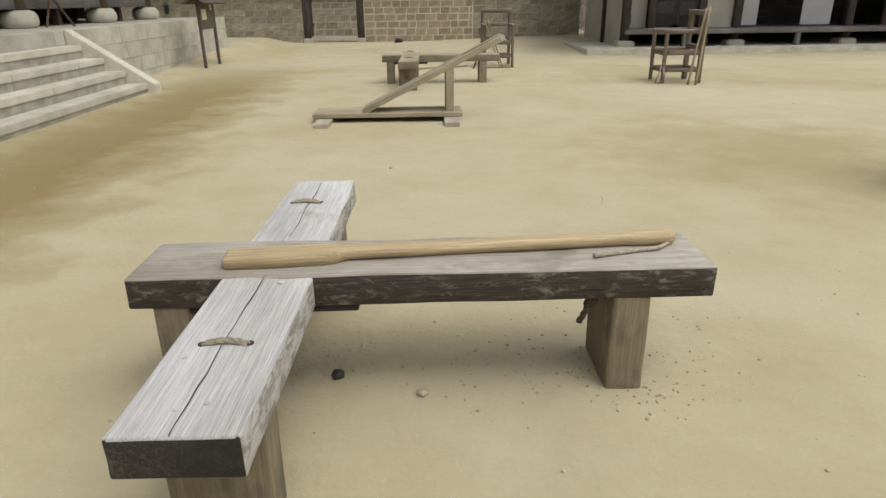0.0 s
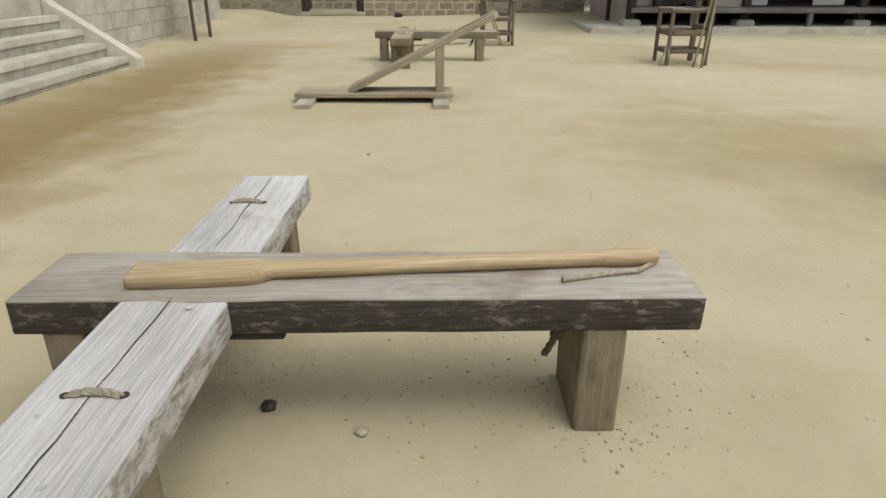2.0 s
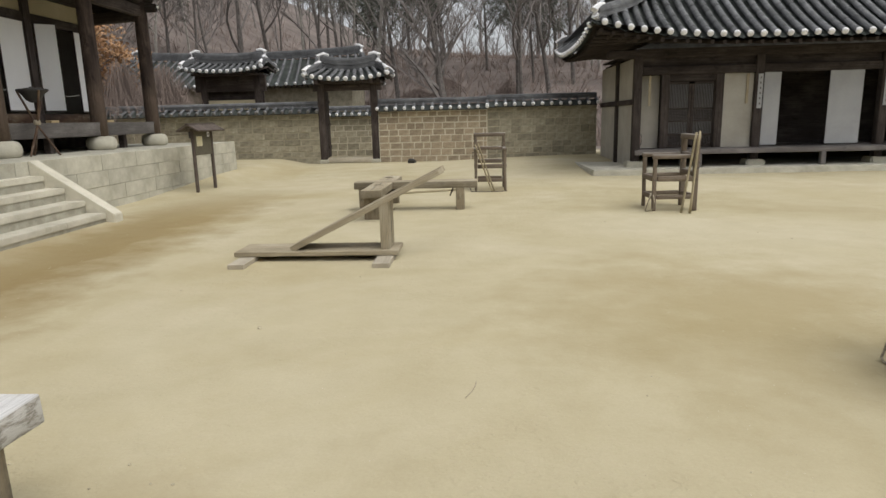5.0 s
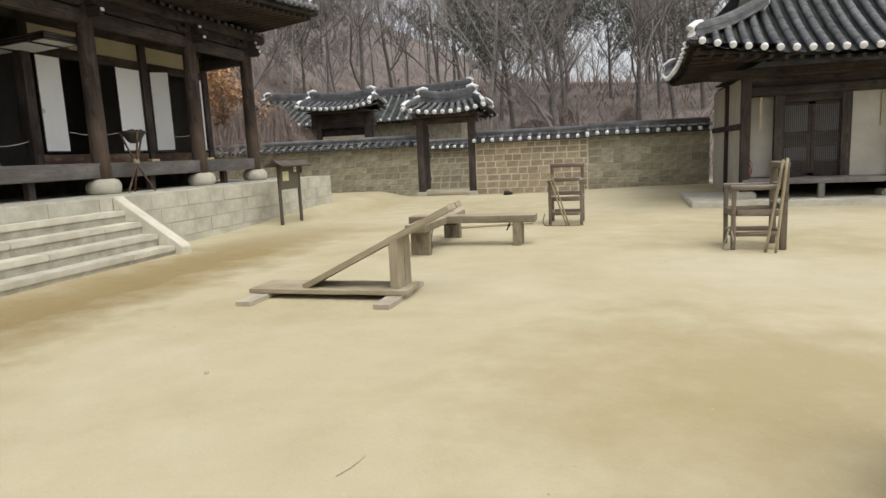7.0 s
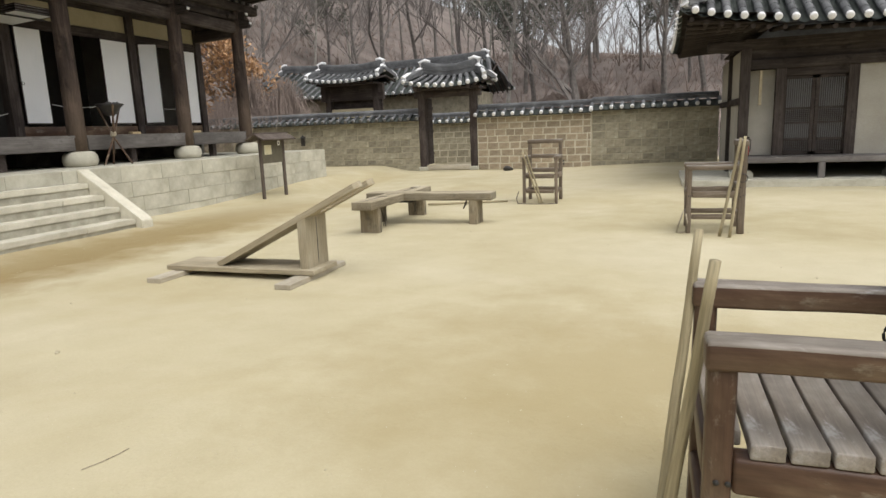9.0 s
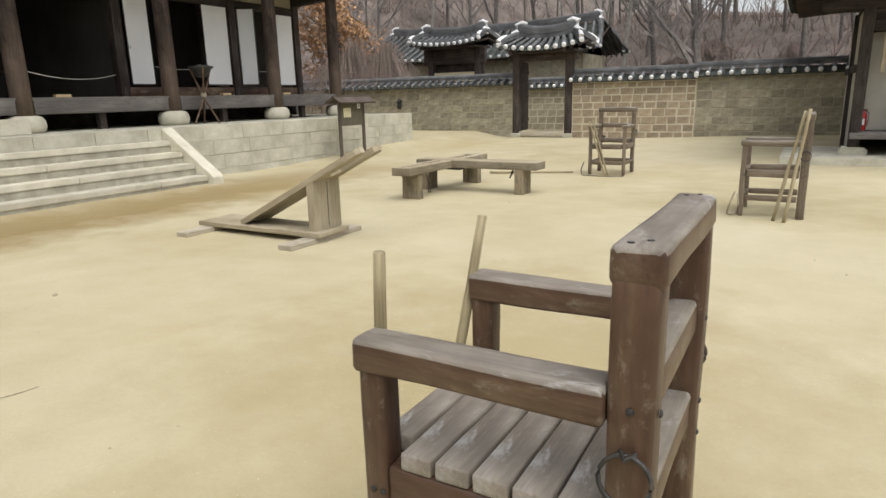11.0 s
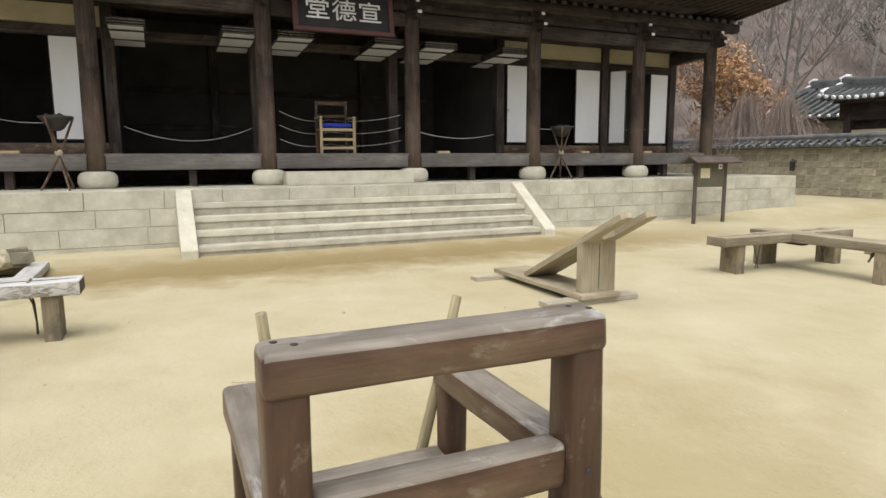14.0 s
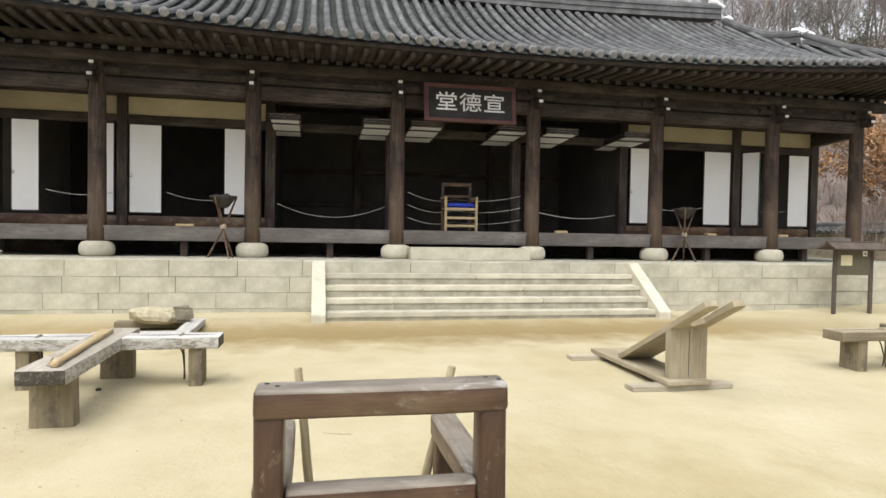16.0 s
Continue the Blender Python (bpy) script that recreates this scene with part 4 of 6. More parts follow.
# ---- gate ----
def small_roof(parent, cx, cy, half_x, half_y, z_eave, z_ridge, n, cap, lift=0.16, ridge_half=None, label="dark tiled roof with white plastered ridge ends"):
    """A small gable roof with its ridge along x and curved eaves."""
    roof = part("roof", box(cx - half_x * 0.8, cx + half_x * 0.8, cy - half_y * 0.7, cy + half_y * 0.7, z_eave - 0.12, z_eave - 0.05), M_DARK, parent, label)
    rh = ridge_half or half_x * 0.9
    for sgn in (-1, 1):
        def eave(s, sgn=sgn):
            u = 2 * s - 1
            return (cx + half_x * u, cy + sgn * half_y, z_eave + lift * abs(u) ** 2.2)

        def top(s, sgn=sgn):
            u = 2 * s - 1
            return (cx + rh * u, cy + sgn * 0.02, z_ridge + lift * 0.8 * abs(u) ** 2.2)

        slope(roof, eave, top, n, 0.07, cap, 0.05, 0.02, 0.02, 5)
        for u in (-1, 1):
            ridge(roof, [(cx + u * rh * 0.98, cy + sgn * 0.05, z_ridge + lift * 0.8 - 0.02), (cx + u * (rh + half_x) / 2, cy + sgn * half_y * 0.5, (z_ridge + z_eave) / 2 + lift * 0.75), (cx + u * half_x * 0.97, cy + sgn * half_y * 0.9, z_eave + lift + 0.03)], 0.2, 0.14, 2)
    ridge(roof, [(cx + rh * 0.98 * (2 * i / 10 - 1), cy, z_ridge - 0.02 + lift * abs(2 * i / 10 - 1) ** 2.2) for i in range(11)], 0.24, 0.32, 4)
    # gable boards
    for u in (-1, 1):
        bm = bmesh.new()
        x = cx + u * half_x * 0.82
        v = [bm.verts.new(p) for p in ((x, cy - half_y * 0.8, z_eave), (x, cy + half_y * 0.8, z_eave), (x, cy, z_ridge - 0.02))]
        bm.faces.new(v)
        bmesh.ops.solidify(bm, geom=list(bm.faces), thickness=0.05)
        part("gable", bm, M_DARK, roof)
    # rafters
    raf = None
    k = int(2 * half_x / 0.28)
    for i in range(k + 1):
        x = cx - half_x * 0.95 + 2 * half_x * 0.95 * i / k
        u = (x - cx) / half_x
        for sgn in (-1, 1):
            m = along((x, cy, z_ridge - 0.16), (x, cy + sgn * half_y * 0.96, z_eave - 0.1 + lift * abs(u) ** 2.2))
            if raf is None:
                ln = math.hypot(half_y, z_ridge - z_eave) / 2
                raf = part("rafter", tube([(-ln, 0, 0), (ln, 0, 0)], 0.04, 6), M_DARK, roof, m=m)
            else:
                again(raf, m)
    return roof


def make_gate():
    g = thing("yard_gate", pose(0, 0, 0), "open timber gate with a small tiled roof in the stone wall", "gate", kind="structure")
    for x in (-4.02, -2.17):
        part("gate_stone", box(-0.16, 0.16, -0.16, 0.16, -0.2, 0.14, 0.02), M_STONE, g, m=pose(x, WALL_Y + 0.1, 0.05))
        timber("gate_post", (x, WALL_Y + 0.1, 0.15), (x, WALL_Y + 0.1, 2.95), 0.24, 0.24, M_DARK, g)
        timber("gate_arm", (x, WALL_Y - 0.55, 2.85), (x, WALL_Y + 0.75, 2.85), 0.14, 0.18, M_DARK, g)
    timber("gate_lintel", (-4.29, WALL_Y + 0.1, 2.66), (-1.9, WALL_Y + 0.1, 2.66), 0.18, 0.22, M_DARK, g)
    timber("threshold", (-3.9, WALL_Y + 0.1, 0.16), (-2.29, WALL_Y + 0.1, 0.16), 0.22, 0.16, M_FOOT, g)
    part("infill", box(-4.25, -1.94, WALL_Y + 0.05, WALL_Y + 0.15, 2.77, 2.98), M_DARK, g)
    # leaf swung outwards
    leaf = part("gate_leaf", box(0, 0.78, -0.03, 0.03, 0, 2.3, 0.006), M_DARK, g, "dark plank gate leaf standing open", pose(-3.91, WALL_Y + 0.22, 0.26, 0, 0, 97))
    for zz in (0.3, 1.1, 1.9):
        part("batten", box(0.02, 0.76, -0.06, -0.031, zz, zz + 0.1, 0.005), M_DARK, leaf)
    small_roof(g, -3.0, WALL_Y + 0.15, 1.42, 0.75, 2.9, 3.26, 10, CAP_WHITE, ridge_half=1.0)


make_gate()


# ---- the eastern house ----
HOUSE_Y = 18.1


def make_house():
    h = thing("side_house", pose(0.15, -0.04, -0.03), "low timber house with cream plaster, lattice doors and tiled roof", "house", kind="structure")
    posts = [5.4, 8.46, 11.6, 14.7]
    base = None
    for x in posts:
        m = pose(x, HOUSE_Y, 0.12)
        if base is None:
            base = part("post_base", box(-0.24, 0.24, -0.24, 0.24, 0, 0.2, 0.04, 2), M_STONE, h, m=m)
        else:
            again(base, m)
        timber("post", (x, HOUSE_Y, 0.31), (x, HOUSE_Y, 3.0), 0.2, 0.2, M_SHADED_TIMBER, h)
    for a, b in zip(posts, posts[1:]):
        timber("lintel", (a + 0.1, HOUSE_Y, 2.62), (b - 0.1, HOUSE_Y, 2.62), 0.16, 0.2, M_SHADED_TIMBER, h)
        timber("porch_beam", (a + 0.1, HOUSE_Y - 0.05, 0.56), (b - 0.1, HOUSE_Y - 0.05, 0.56), 0.14, 0.16, M_MARU, h)
        timber("porch_edge", (a - 0.1, HOUSE_Y - 0.42, 0.56), (b + 0.1, HOUSE_Y - 0.42, 0.56), 0.08, 0.12, M_MARU, h)
        timber("porch_leg", ((a + b) / 2, HOUSE_Y - 0.42, 0.12), ((a + b) / 2, HOUSE_Y - 0.42, 0.5), 0.12, 0.12, M_MARU, h)
    part("porch_floor", box(5.45, 14.7, HOUSE_Y - 0.4, HOUSE_Y - 0.1, 0.6, 0.63, 0.004), M_MARU, h)
    part("purlin", beam(10.6, 0.22, 0.22, 0.05, 0.003, 3, 20), M_SHADED_TIMBER, h, m=pose(9.9, HOUSE_Y, 3.05))
    part("upper_wall", box(5.4, 14.7, HOUSE_Y + 0.02, HOUSE_Y + 0.08, 2.7, 3.1), M_SHADED_TIMBER, h)
    # first bay: plaster, lattice doors, plaster
    part("plaster_panel", box(5.5, 6.06, HOUSE_Y + 0.3, HOUSE_Y + 0.36, 0.64, 2.52), M_PLASTER, h, "cream plaster panel")
    part("plaster_panel", box(7.56, 8.36, HOUSE_Y + 0.02, HOUSE_Y + 0.1, 0.64, 2.52), M_PLASTER, h, "cream plaster panel")
    for x in (6.12, 7.5):
        timber("door_jamb", (x, HOUSE_Y + 0.03, 0.64), (x, HOUSE_Y + 0.03, 2.52), 0.2, 0.14, M_SHADED_TIMBER, h)
    timber("door_head", (6.1, HOUSE_Y + 0.04, 2.44), (7.52, HOUSE_Y + 0.04, 2.44), 0.1, 0.18, M_SHADED_TIMBER, h)
    for x0 in (6.18, 6.815):
        w = 0.625
        d = part("lattice_door", box(0, w, 0.02, 0.03, 0, 1.68), M_OLD_BACKING, h, "dark wooden lattice door over dull paper", pose(x0, HOUSE_Y + 0.05, 0.66))
        fr = bmesh.new()
        for a, b, c, e in ((0, 0.075, 0, 1.68), (w - 0.075, w, 0, 1.68), (0, w, 0, 0.06), (0, w, 1.62, 1.68), (0.05, w - 0.05, 0.3, 0.35), (0.05, w - 0.05, 0.66, 0.69), (0.05, w - 0.05, 0.98, 1.01)):
            add_box(fr, a, b, -0.012, 0.019, c, e)
        part("frame", fr, M_SHADED_TIMBER, d)
        for i in range(13):
            xx = 0.07 + i * (w - 0.14) / 12
            part("slat", box(-0.006, 0.006, -0.004, 0.016, 0.06, 1.62), M_SHADED_TIMBER, d, m=pose(xx, 0, 0))
        for zz in [0.08 + 0.035 * k for k in range(7)] + [0.69 + 0.04 * k for k in range(8)]:
            part("slat", box(0.05, w - 0.05, -0.006, 0.012, -0.005, 0.005), M_SHADED_TIMBER, d, m=pose(0, 0, zz))
    # open bay with papered leaves
    for a, w, turn in ((8.6, 0.42, 0), (10.24, 0.84, 0)):
        d = part("door_leaf", box(0, w, -0.02, 0.0, 0, 1.84, 0.002), M_SHADED_PAPER, h, "white papered door leaf", pose(a, HOUSE_Y - 0.02, 0.68, 0, 0, turn))
        fr = bmesh.new()
        for p, q, c, e in ((0, 0.02, 0, 1.84), (w - 0.02, w, 0, 1.84), (0, w, 0, 0.02), (0, w, 1.82, 1.84)):
            add_box(fr, p, q, -0.012, 0.012, c, e)
        part("frame", fr, M_SHADED_TIMBER, d)
    # Dark board in place of the unlit opening in this bay.
    part("panel", box(12.6, 14.6, HOUSE_Y + 0.02, HOUSE_Y + 0.1, 0.64, 2.52), M_SHADED_TIMBER, h)
    # shell
    part("side_wall", box(5.32, 5.42, HOUSE_Y + 0.12, 22.3, 0.15, 2.95), M_PLASTER, h, "white plastered side wall")
    timber("side_post", (5.33, 19.9, 0.15), (5.33, 19.9, 3.0), 0.18, 0.18, M_SHADED_TIMBER, h)
    timber("side_rail", (5.33, HOUSE_Y, 1.85), (5.33, 22.3, 1.85), 0.14, 0.14, M_SHADED_TIMBER, h)
    part("back_wall", box(5.4, 14.8, 22.3, 22.5, 0, 3.0), M_PLASTER, h)
    part("side_wall", box(14.7, 14.8, HOUSE_Y, 22.4, 0.15, 3.0), M_PLASTER, h)
    part("floor_boards", box(5.42, 14.7, HOUSE_Y + 0.1, 22.3, 0.55, 0.62), M_MARU, h)
    part("inner_wall", box(5.42, 14.7, 20.3, 20.4, 0.6, 3.0), M_SHADED_TIMBER, h)
    part("ceiling_boards", box(5.42, 14.7, HOUSE_Y + 0.1, 22.3, 2.98, 3.04), M_SHADED_TIMBER, h)
    # name strip on the middle post
    for px in (8.42, 11.56):
        st = part("name_strip", box(0, 0.12, -0.012, 0, 0, 0.86), M_SHADED_PAPER, h, "white vertical name strip", pose(px, HOUSE_Y - 0.105, 1.62))
        for k in range(6):
            part("stroke", box(0.045, 0.08, -0.015, -0.0125, 0.09 + k * 0.13, 0.14 + k * 0.13), M_MARU, st)
    # hanging poles on the plaster
    for x in (5.72, 8.2):
        part("hanging_bar", box(-0.03, 0.03, -0.02, 0.015, 1.75, 2.5, 0.004), M_RACK, h, m=pose(x, HOUSE_Y, 0))
    # roof
    roof = part("roof", box(5.36, 15.0, 17.95, 22.5, 3.12, 3.16), M_SHADED_TIMBER, h, "grey tiled hip roof with white plastered eave ends")
    X0, X1, Y0, Y1 = 3.95, 16.2, 16.75, 23.6
    mid = (X0 + X1) / 2
    RX0, RX1, RY, RZ = 5.85, 14.2, 20.2, 5.7
    HX, HY, HZ = 5.6, 18.4, 4.5

    def lift(x):
        return 3.3 + 0.45 * max(0.0, (mid - x) / (mid - X0)) ** 4 + 0.45 * max(0.0, (x - mid) / (X1 - mid)) ** 4

    tops = [(X0, Y0, lift(X0)), (HX, HY, HZ), (RX0, RY, RZ), (RX1, RY, RZ), (X1, Y0, lift(X1))]
    slope(roof, lambda s: (X0 + (X1 - X0) * s, Y0, lift(X0 + (X1 - X0) * s)), lambda s: poly_at(tops, X0 + (X1 - X0) * s, 0), 40, 0.085, CAP_WHITE, 0.15)
    side = [(X0, Y0, 3.75), (RX0, RY, RZ), (X0, Y1, 3.75)]

    def sl(s):
        y = Y0 + (Y1 - Y0) * s
        u = abs(2 * s - 1)
        return (X0, y, 3.35 + 0.4 * u ** 3)

    def st_top(s):
        y = Y0 + (Y1 - Y0) * s
        k = 1 - abs(y - RY) / (RY - Y0) if y < RY else 1 - (y - RY) / (Y1 - RY)
        k = min(1.0, k * (RY - Y0) / (HY - Y0))
        return (X0 + (HX - X0) * k, y, 3.75 + (HZ - 3.75) * k)

    slope(roof, sl, st_top, 22, 0.085, CAP_WHITE, 0.1)
    bm = bmesh.new()
    for q in (((X0, Y1, 3.7), (X1, Y1, 3.7), (RX1, RY, RZ - 0.02), (RX0, RY, RZ - 0.02)), ((X1, Y0, 3.7), (X1, Y1, 3.7), (RX1, RY, RZ - 0.02))):
        bm.faces.new([bm.verts.new(p) for p in q])
    bmesh.ops.solidify(bm, geom=list(bm.faces), thickness=0.06)
    part("back_slope", bm, M_TILE, roof)
    ridge(roof, [(RX0, RY, RZ), ((RX0 + RX1) / 2, RY, RZ - 0.05), (RX1, RY, RZ)], 0.32, 0.36, 4)
    for sy, ey in ((HY, Y0 + 0.14), (2 * RY - HY, Y1 - 0.14)):
        ridge(roof, [hang((HX + 0.2, sy, HZ + 0.1), (X0 + 0.12, ey, 3.8), i / 5, 0.1) for i in range(6)], 0.24, 0.2, 3)
        ridge(roof, [hang((RX0, RY, RZ), (HX + 0.1, sy, HZ + 0.05), i / 5, 0.1) for i in range(6)], 0.24, 0.2, 3)
    bm = bmesh.new()
    bm.faces.new([bm.verts.new(p) for p in ((HX + 0.05, HY, HZ - 0.05), (HX + 0.1, RY, RZ), (HX + 0.05, 2 * RY - HY, HZ - 0.05))])
    bmesh.ops.solidify(bm, geom=list(bm.faces), thickness=0.08)
    part("gable", bm, M_PLASTER, roof, "plastered gable over the hip")
    raf = None
    x = X0 + 0.25
    while x < X1 - 0.2:
        m = along((x, HOUSE_Y + 0.4, 3.38), (x, Y0 + 0.12, lift(x) - 0.16))
        if raf is None:
            raf = part("rafter", tube([(-0.9, 0, 0), (0.82, 0, 0)], 0.05, 8), M_SHADED_TIMBER, roof, m=m)
        else:
            again(raf, m)
        x += 0.29
    y = Y0 + 0.3
    while y < Y1:
        again(raf, along((5.8, y, 3.4), (X0 + 0.12, y, sl((y - Y0) / (Y1 - Y0))[2] - 0.16)))
        y += 0.29
    bm = bmesh.new()
    pts = []
    for i in range(21):
        x = X0 + 0.06 + (X1 - X0 - 0.12) * i / 20
        pts.append((bm.verts.new((x, Y0 + 0.08, lift(x) - 0.09)), bm.verts.new((x, HOUSE_Y + 0.4, 3.48))))
    for a, b in zip(pts, pts[1:]):
        bm.faces.new((a[0], b[0], b[1], a[1]))
    pts = []
    for i in range(11):
        s = i / 10
        p = sl(s)
        pts.append((bm.verts.new((p[0] + 0.08, p[1], p[2] - 0.09)), bm.verts.new((5.8, p[1], 3.5))))
    for a, b in zip(pts, pts[1:]):
        bm.faces.new((a[0], b[0], b[1], a[1]))
    bmesh.ops.solidify(bm, geom=list(bm.faces), thickness=0.04)
    part("eave_board", bm, M_SHADED_TIMBER, roof)


make_house()
structure("house_platform", box(4.29, 17.0, 17.1, 23.8, -0.2, 0.14, 0.03, 2), M_STONE, "low grey stone platform under the house", "platform")


def fire_extinguisher():
    e = thing("fire_extinguisher", pose(5.675, 18.29, 0.595), "small red fire extinguisher on the porch", "extinguisher")
    cyl = part("cylinder", lathe([(0.05, 0), (0.062, 0.02), (0.062, 0.3), (0.045, 0.35), (0.02, 0.37), (0.02, 0.4)], 14), M_RED, e, smooth=True)
    part("valve", box(-0.02, 0.06, -0.012, 0.012, 0.4, 0.43, 0.004), M_IRON, e)
    part("hose", tube([(0.02, 0, 0.4), (0.09, 0, 0.36), (0.09, 0, 0.2), (0.075, 0, 0.1)], 0.01, 6), M_IRON, e)
    under(part("label_plate", box(-0.03, 0.03, -0.066, -0.06, 0.12, 0.24, 0.002), M_PAPER, e, "white label"), cyl)


fire_extinguisher()


# ---- roofs beyond the wall ----
def gatehouse(x0, x1, y, z_eave, z_ridge):
    g = thing("gatehouse", pose(0, 0, 0), "tall tiled gatehouse behind the yard wall", "gatehouse", kind="structure")
    cx = (x0 + x1) / 2
    for x in (cx - 1.15, cx + 1.15):
        timber("post", (x, y, 0.0), (x, y, z_eave), 0.26, 0.26, M_DARK, g)
    part("lintel", box(cx - 1.5, cx + 1.5, y - 0.1, y + 0.1, z_eave - 0.75, z_eave - 0.1), M_DARK, g)
    part("plaster", box(cx - 1.1, cx + 1.1, y - 0.04, y + 0.04, z_eave - 1.7, z_eave - 1.1), M_YELLOW, g)
    part("wall", box(cx - 1.3, cx + 1.3, y + 0.2, y + 0.3, 0, z_eave), M_DARK, g)
    small_roof(g, cx, y, (x1 - x0) / 2, 1.05, z_eave, z_ridge, 12, CAP_WHITE)


gatehouse(-10.65, -7.25, 27.9, 3.6, 3.98)


def far_roof(name, cx, cy, hx, hy, ze, zr, label, n=30):
    g = thing(name, pose(0, 0, 0), label, "building", kind="structure")
    part("wall", box(cx - hx * 0.85, cx + hx * 0.85, cy - hy * 0.7, cy + hy * 0.7, 0, ze), M_WALLSTONE, g)
    small_roof(g, cx, cy, hx, hy, ze, zr, n, CAP_WHITE, 0.2)


far_roof("far_house", -10.5, 34.5, 6.8, 2.6, 3.3, 4.75, "distant tiled house behind the gatehouse")


def thatched_hut(x, y, r):
    h = thing("thatched_hut", pose(x, y, ground_z(x, y) - 1.3), "small straw-thatched hut beyond the wall", "hut", kind="structure")
    part("wall", lathe([(r * 0.8, -0.5), (r * 0.8, 1.7)], 20), M_PLASTER, h)
    part("thatch", lathe([(r * 1.15, 1.5), (r * 1.18, 1.75), (r * 0.95, 2.3), (r * 0.55, 2.75), (r * 0.15, 2.95)], 24), M_THATCH, h, smooth=True)


thatched_hut(2.9, 37.0, 1.25)


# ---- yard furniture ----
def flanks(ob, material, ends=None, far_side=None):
    """A second surface on the side and end faces of a plank, partly to shade them."""
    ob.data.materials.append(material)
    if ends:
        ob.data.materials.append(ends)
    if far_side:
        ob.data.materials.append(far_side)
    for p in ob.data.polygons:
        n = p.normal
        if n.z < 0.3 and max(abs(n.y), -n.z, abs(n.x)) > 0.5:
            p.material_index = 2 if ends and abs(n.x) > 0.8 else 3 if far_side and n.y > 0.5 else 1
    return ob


def cross_bench(m, label, group, dark_edge, near=1.165, leg_y=1.405):
    """Two crossed thick planks on four stout legs, with rope loops."""
    b = thing("cross_bench", m, label, "bench", group)
    zt, th = 0.507, 0.118
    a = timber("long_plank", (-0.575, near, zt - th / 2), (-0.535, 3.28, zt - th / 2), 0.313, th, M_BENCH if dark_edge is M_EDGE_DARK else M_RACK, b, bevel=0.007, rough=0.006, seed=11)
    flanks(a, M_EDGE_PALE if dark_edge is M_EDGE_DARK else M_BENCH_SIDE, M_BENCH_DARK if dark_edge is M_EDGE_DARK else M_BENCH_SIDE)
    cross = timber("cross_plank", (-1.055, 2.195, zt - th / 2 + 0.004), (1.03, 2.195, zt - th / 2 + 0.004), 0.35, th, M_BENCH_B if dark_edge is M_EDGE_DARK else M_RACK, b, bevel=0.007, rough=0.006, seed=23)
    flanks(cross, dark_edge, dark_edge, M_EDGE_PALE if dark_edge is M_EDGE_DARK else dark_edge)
    # Cleat takes the near-black timber because it lies shaded under the planks.
    timber("cleat", (-0.95, 2.1, zt - th - 0.015), (-0.25, 2.1, zt - th - 0.015), 0.12, 0.03, M_BENCH_DARK, b)
    for x0, x1, y0, y1 in ((0.67, 0.81, 2.025, 2.35), (-0.98, -0.85, 2.03, 2.35), (-0.735, -0.44, leg_y, leg_y + 0.125), (-0.715, -0.42, 2.98, 3.11)):
        cx, cy = (x0 + x1) / 2, (y0 + y1) / 2
        w, d = x1 - x0, y1 - y0
        part("leg", beam(0.43, d, w, 0.012, 0.006, int(cx * 91 + cy * 17) % 97), M_LEG, b, m=pose(cx, cy, 0.205) @ pose(0, 0, 0, 0, -90, 0))
    for y in (1.566, 2.888):
        pts = [(-0.635 + 0.13 * i / 8, y + 0.006 * math.sin(i * 0.4), zt - 0.006 + 0.017 * math.sin(math.pi * i / 8) ** 0.4) for i in range(9)]
        under(part("rope_loop", twisted(pts, 0.0105), M_ROPE, b, "hemp rope loop through the plank"), a)
        for x in (-0.637, -0.503):
            under(part("rope_hole", lathe([(0.012, 0), (0.012, 0.003)], 10), M_IRON, b, m=pose(x, y + 0.003, zt + 0.001)), a)
        pts = [(-0.63, y, zt - th), (-0.6, y + 0.02, 0.3), (-0.565, y + 0.03, 0.16), (-0.585, y + 0.03, 0.05), (-0.545, y + 0.03, 0.05), (-0.56, y + 0.03, 0.16), (-0.53, y + 0.02, 0.32), (-0.5, y, zt - th)]
        part("rope_tail", tube(pts, 0.008, 6), M_ROPE_DARK, b, "hanging rope tail", smooth=True)
    pts = [(0.625, 2.1, 0.42), (0.62, 2.1, 0.385), (0.61, 2.1, 0.36)]
    part("rope_tail", twisted(pts, 0.013), M_ROPE_DARK, b, "hanging rope tail", smooth=True)
    part("rope_knot", lathe([(0.008, -0.032), (0.019, -0.022), (0.022, -0.004), (0.016, 0.006), (0.021, 0.018), (0.008, 0.03)], 10), M_ROPE_DARK, b, m=pose(0.607, 2.1, 0.345, 15, 25, 0), smooth=True)
    part("rope_tail", twisted([(0.6, 2.1, 0.33), (0.578, 2.1, 0.28), (0.566, 2.1, 0.258)], 0.012), M_ROPE_DARK, b)
    for x, y, r in ((-0.6, 1.27, 0.011), (-0.535, 1.29, 0.009), (-0.66, 1.5, 0.008), (-0.5, 1.98, 0.011), (-0.6, 3.1, 0.012)):
        under(part("knot", lathe([(r, 0), (r * 0.9, 0.0015), (r * 0.4, 0.002)], 12), M_BENCH, b, m=pose(x, y, zt + 0.001)), a)
    # drying cracks as thin dark grooves
    for k, pts in enumerate(([(-0.581, near + 0.004), (-0.583, 1.2), (-0.579, 1.29), (-0.58, 1.36), (-0.575, 1.42), (-0.579, 1.5), (-0.58, 1.6), (-0.575, 1.68), (-0.575, 1.8), (-0.57, 1.9), (-0.57, 2.04)], [(-0.56, 2.42), (-0.552, 2.6), (-0.56, 2.8), (-0.548, 3.05), (-0.552, 3.24)])):
        bm = bmesh.new()
        up = []
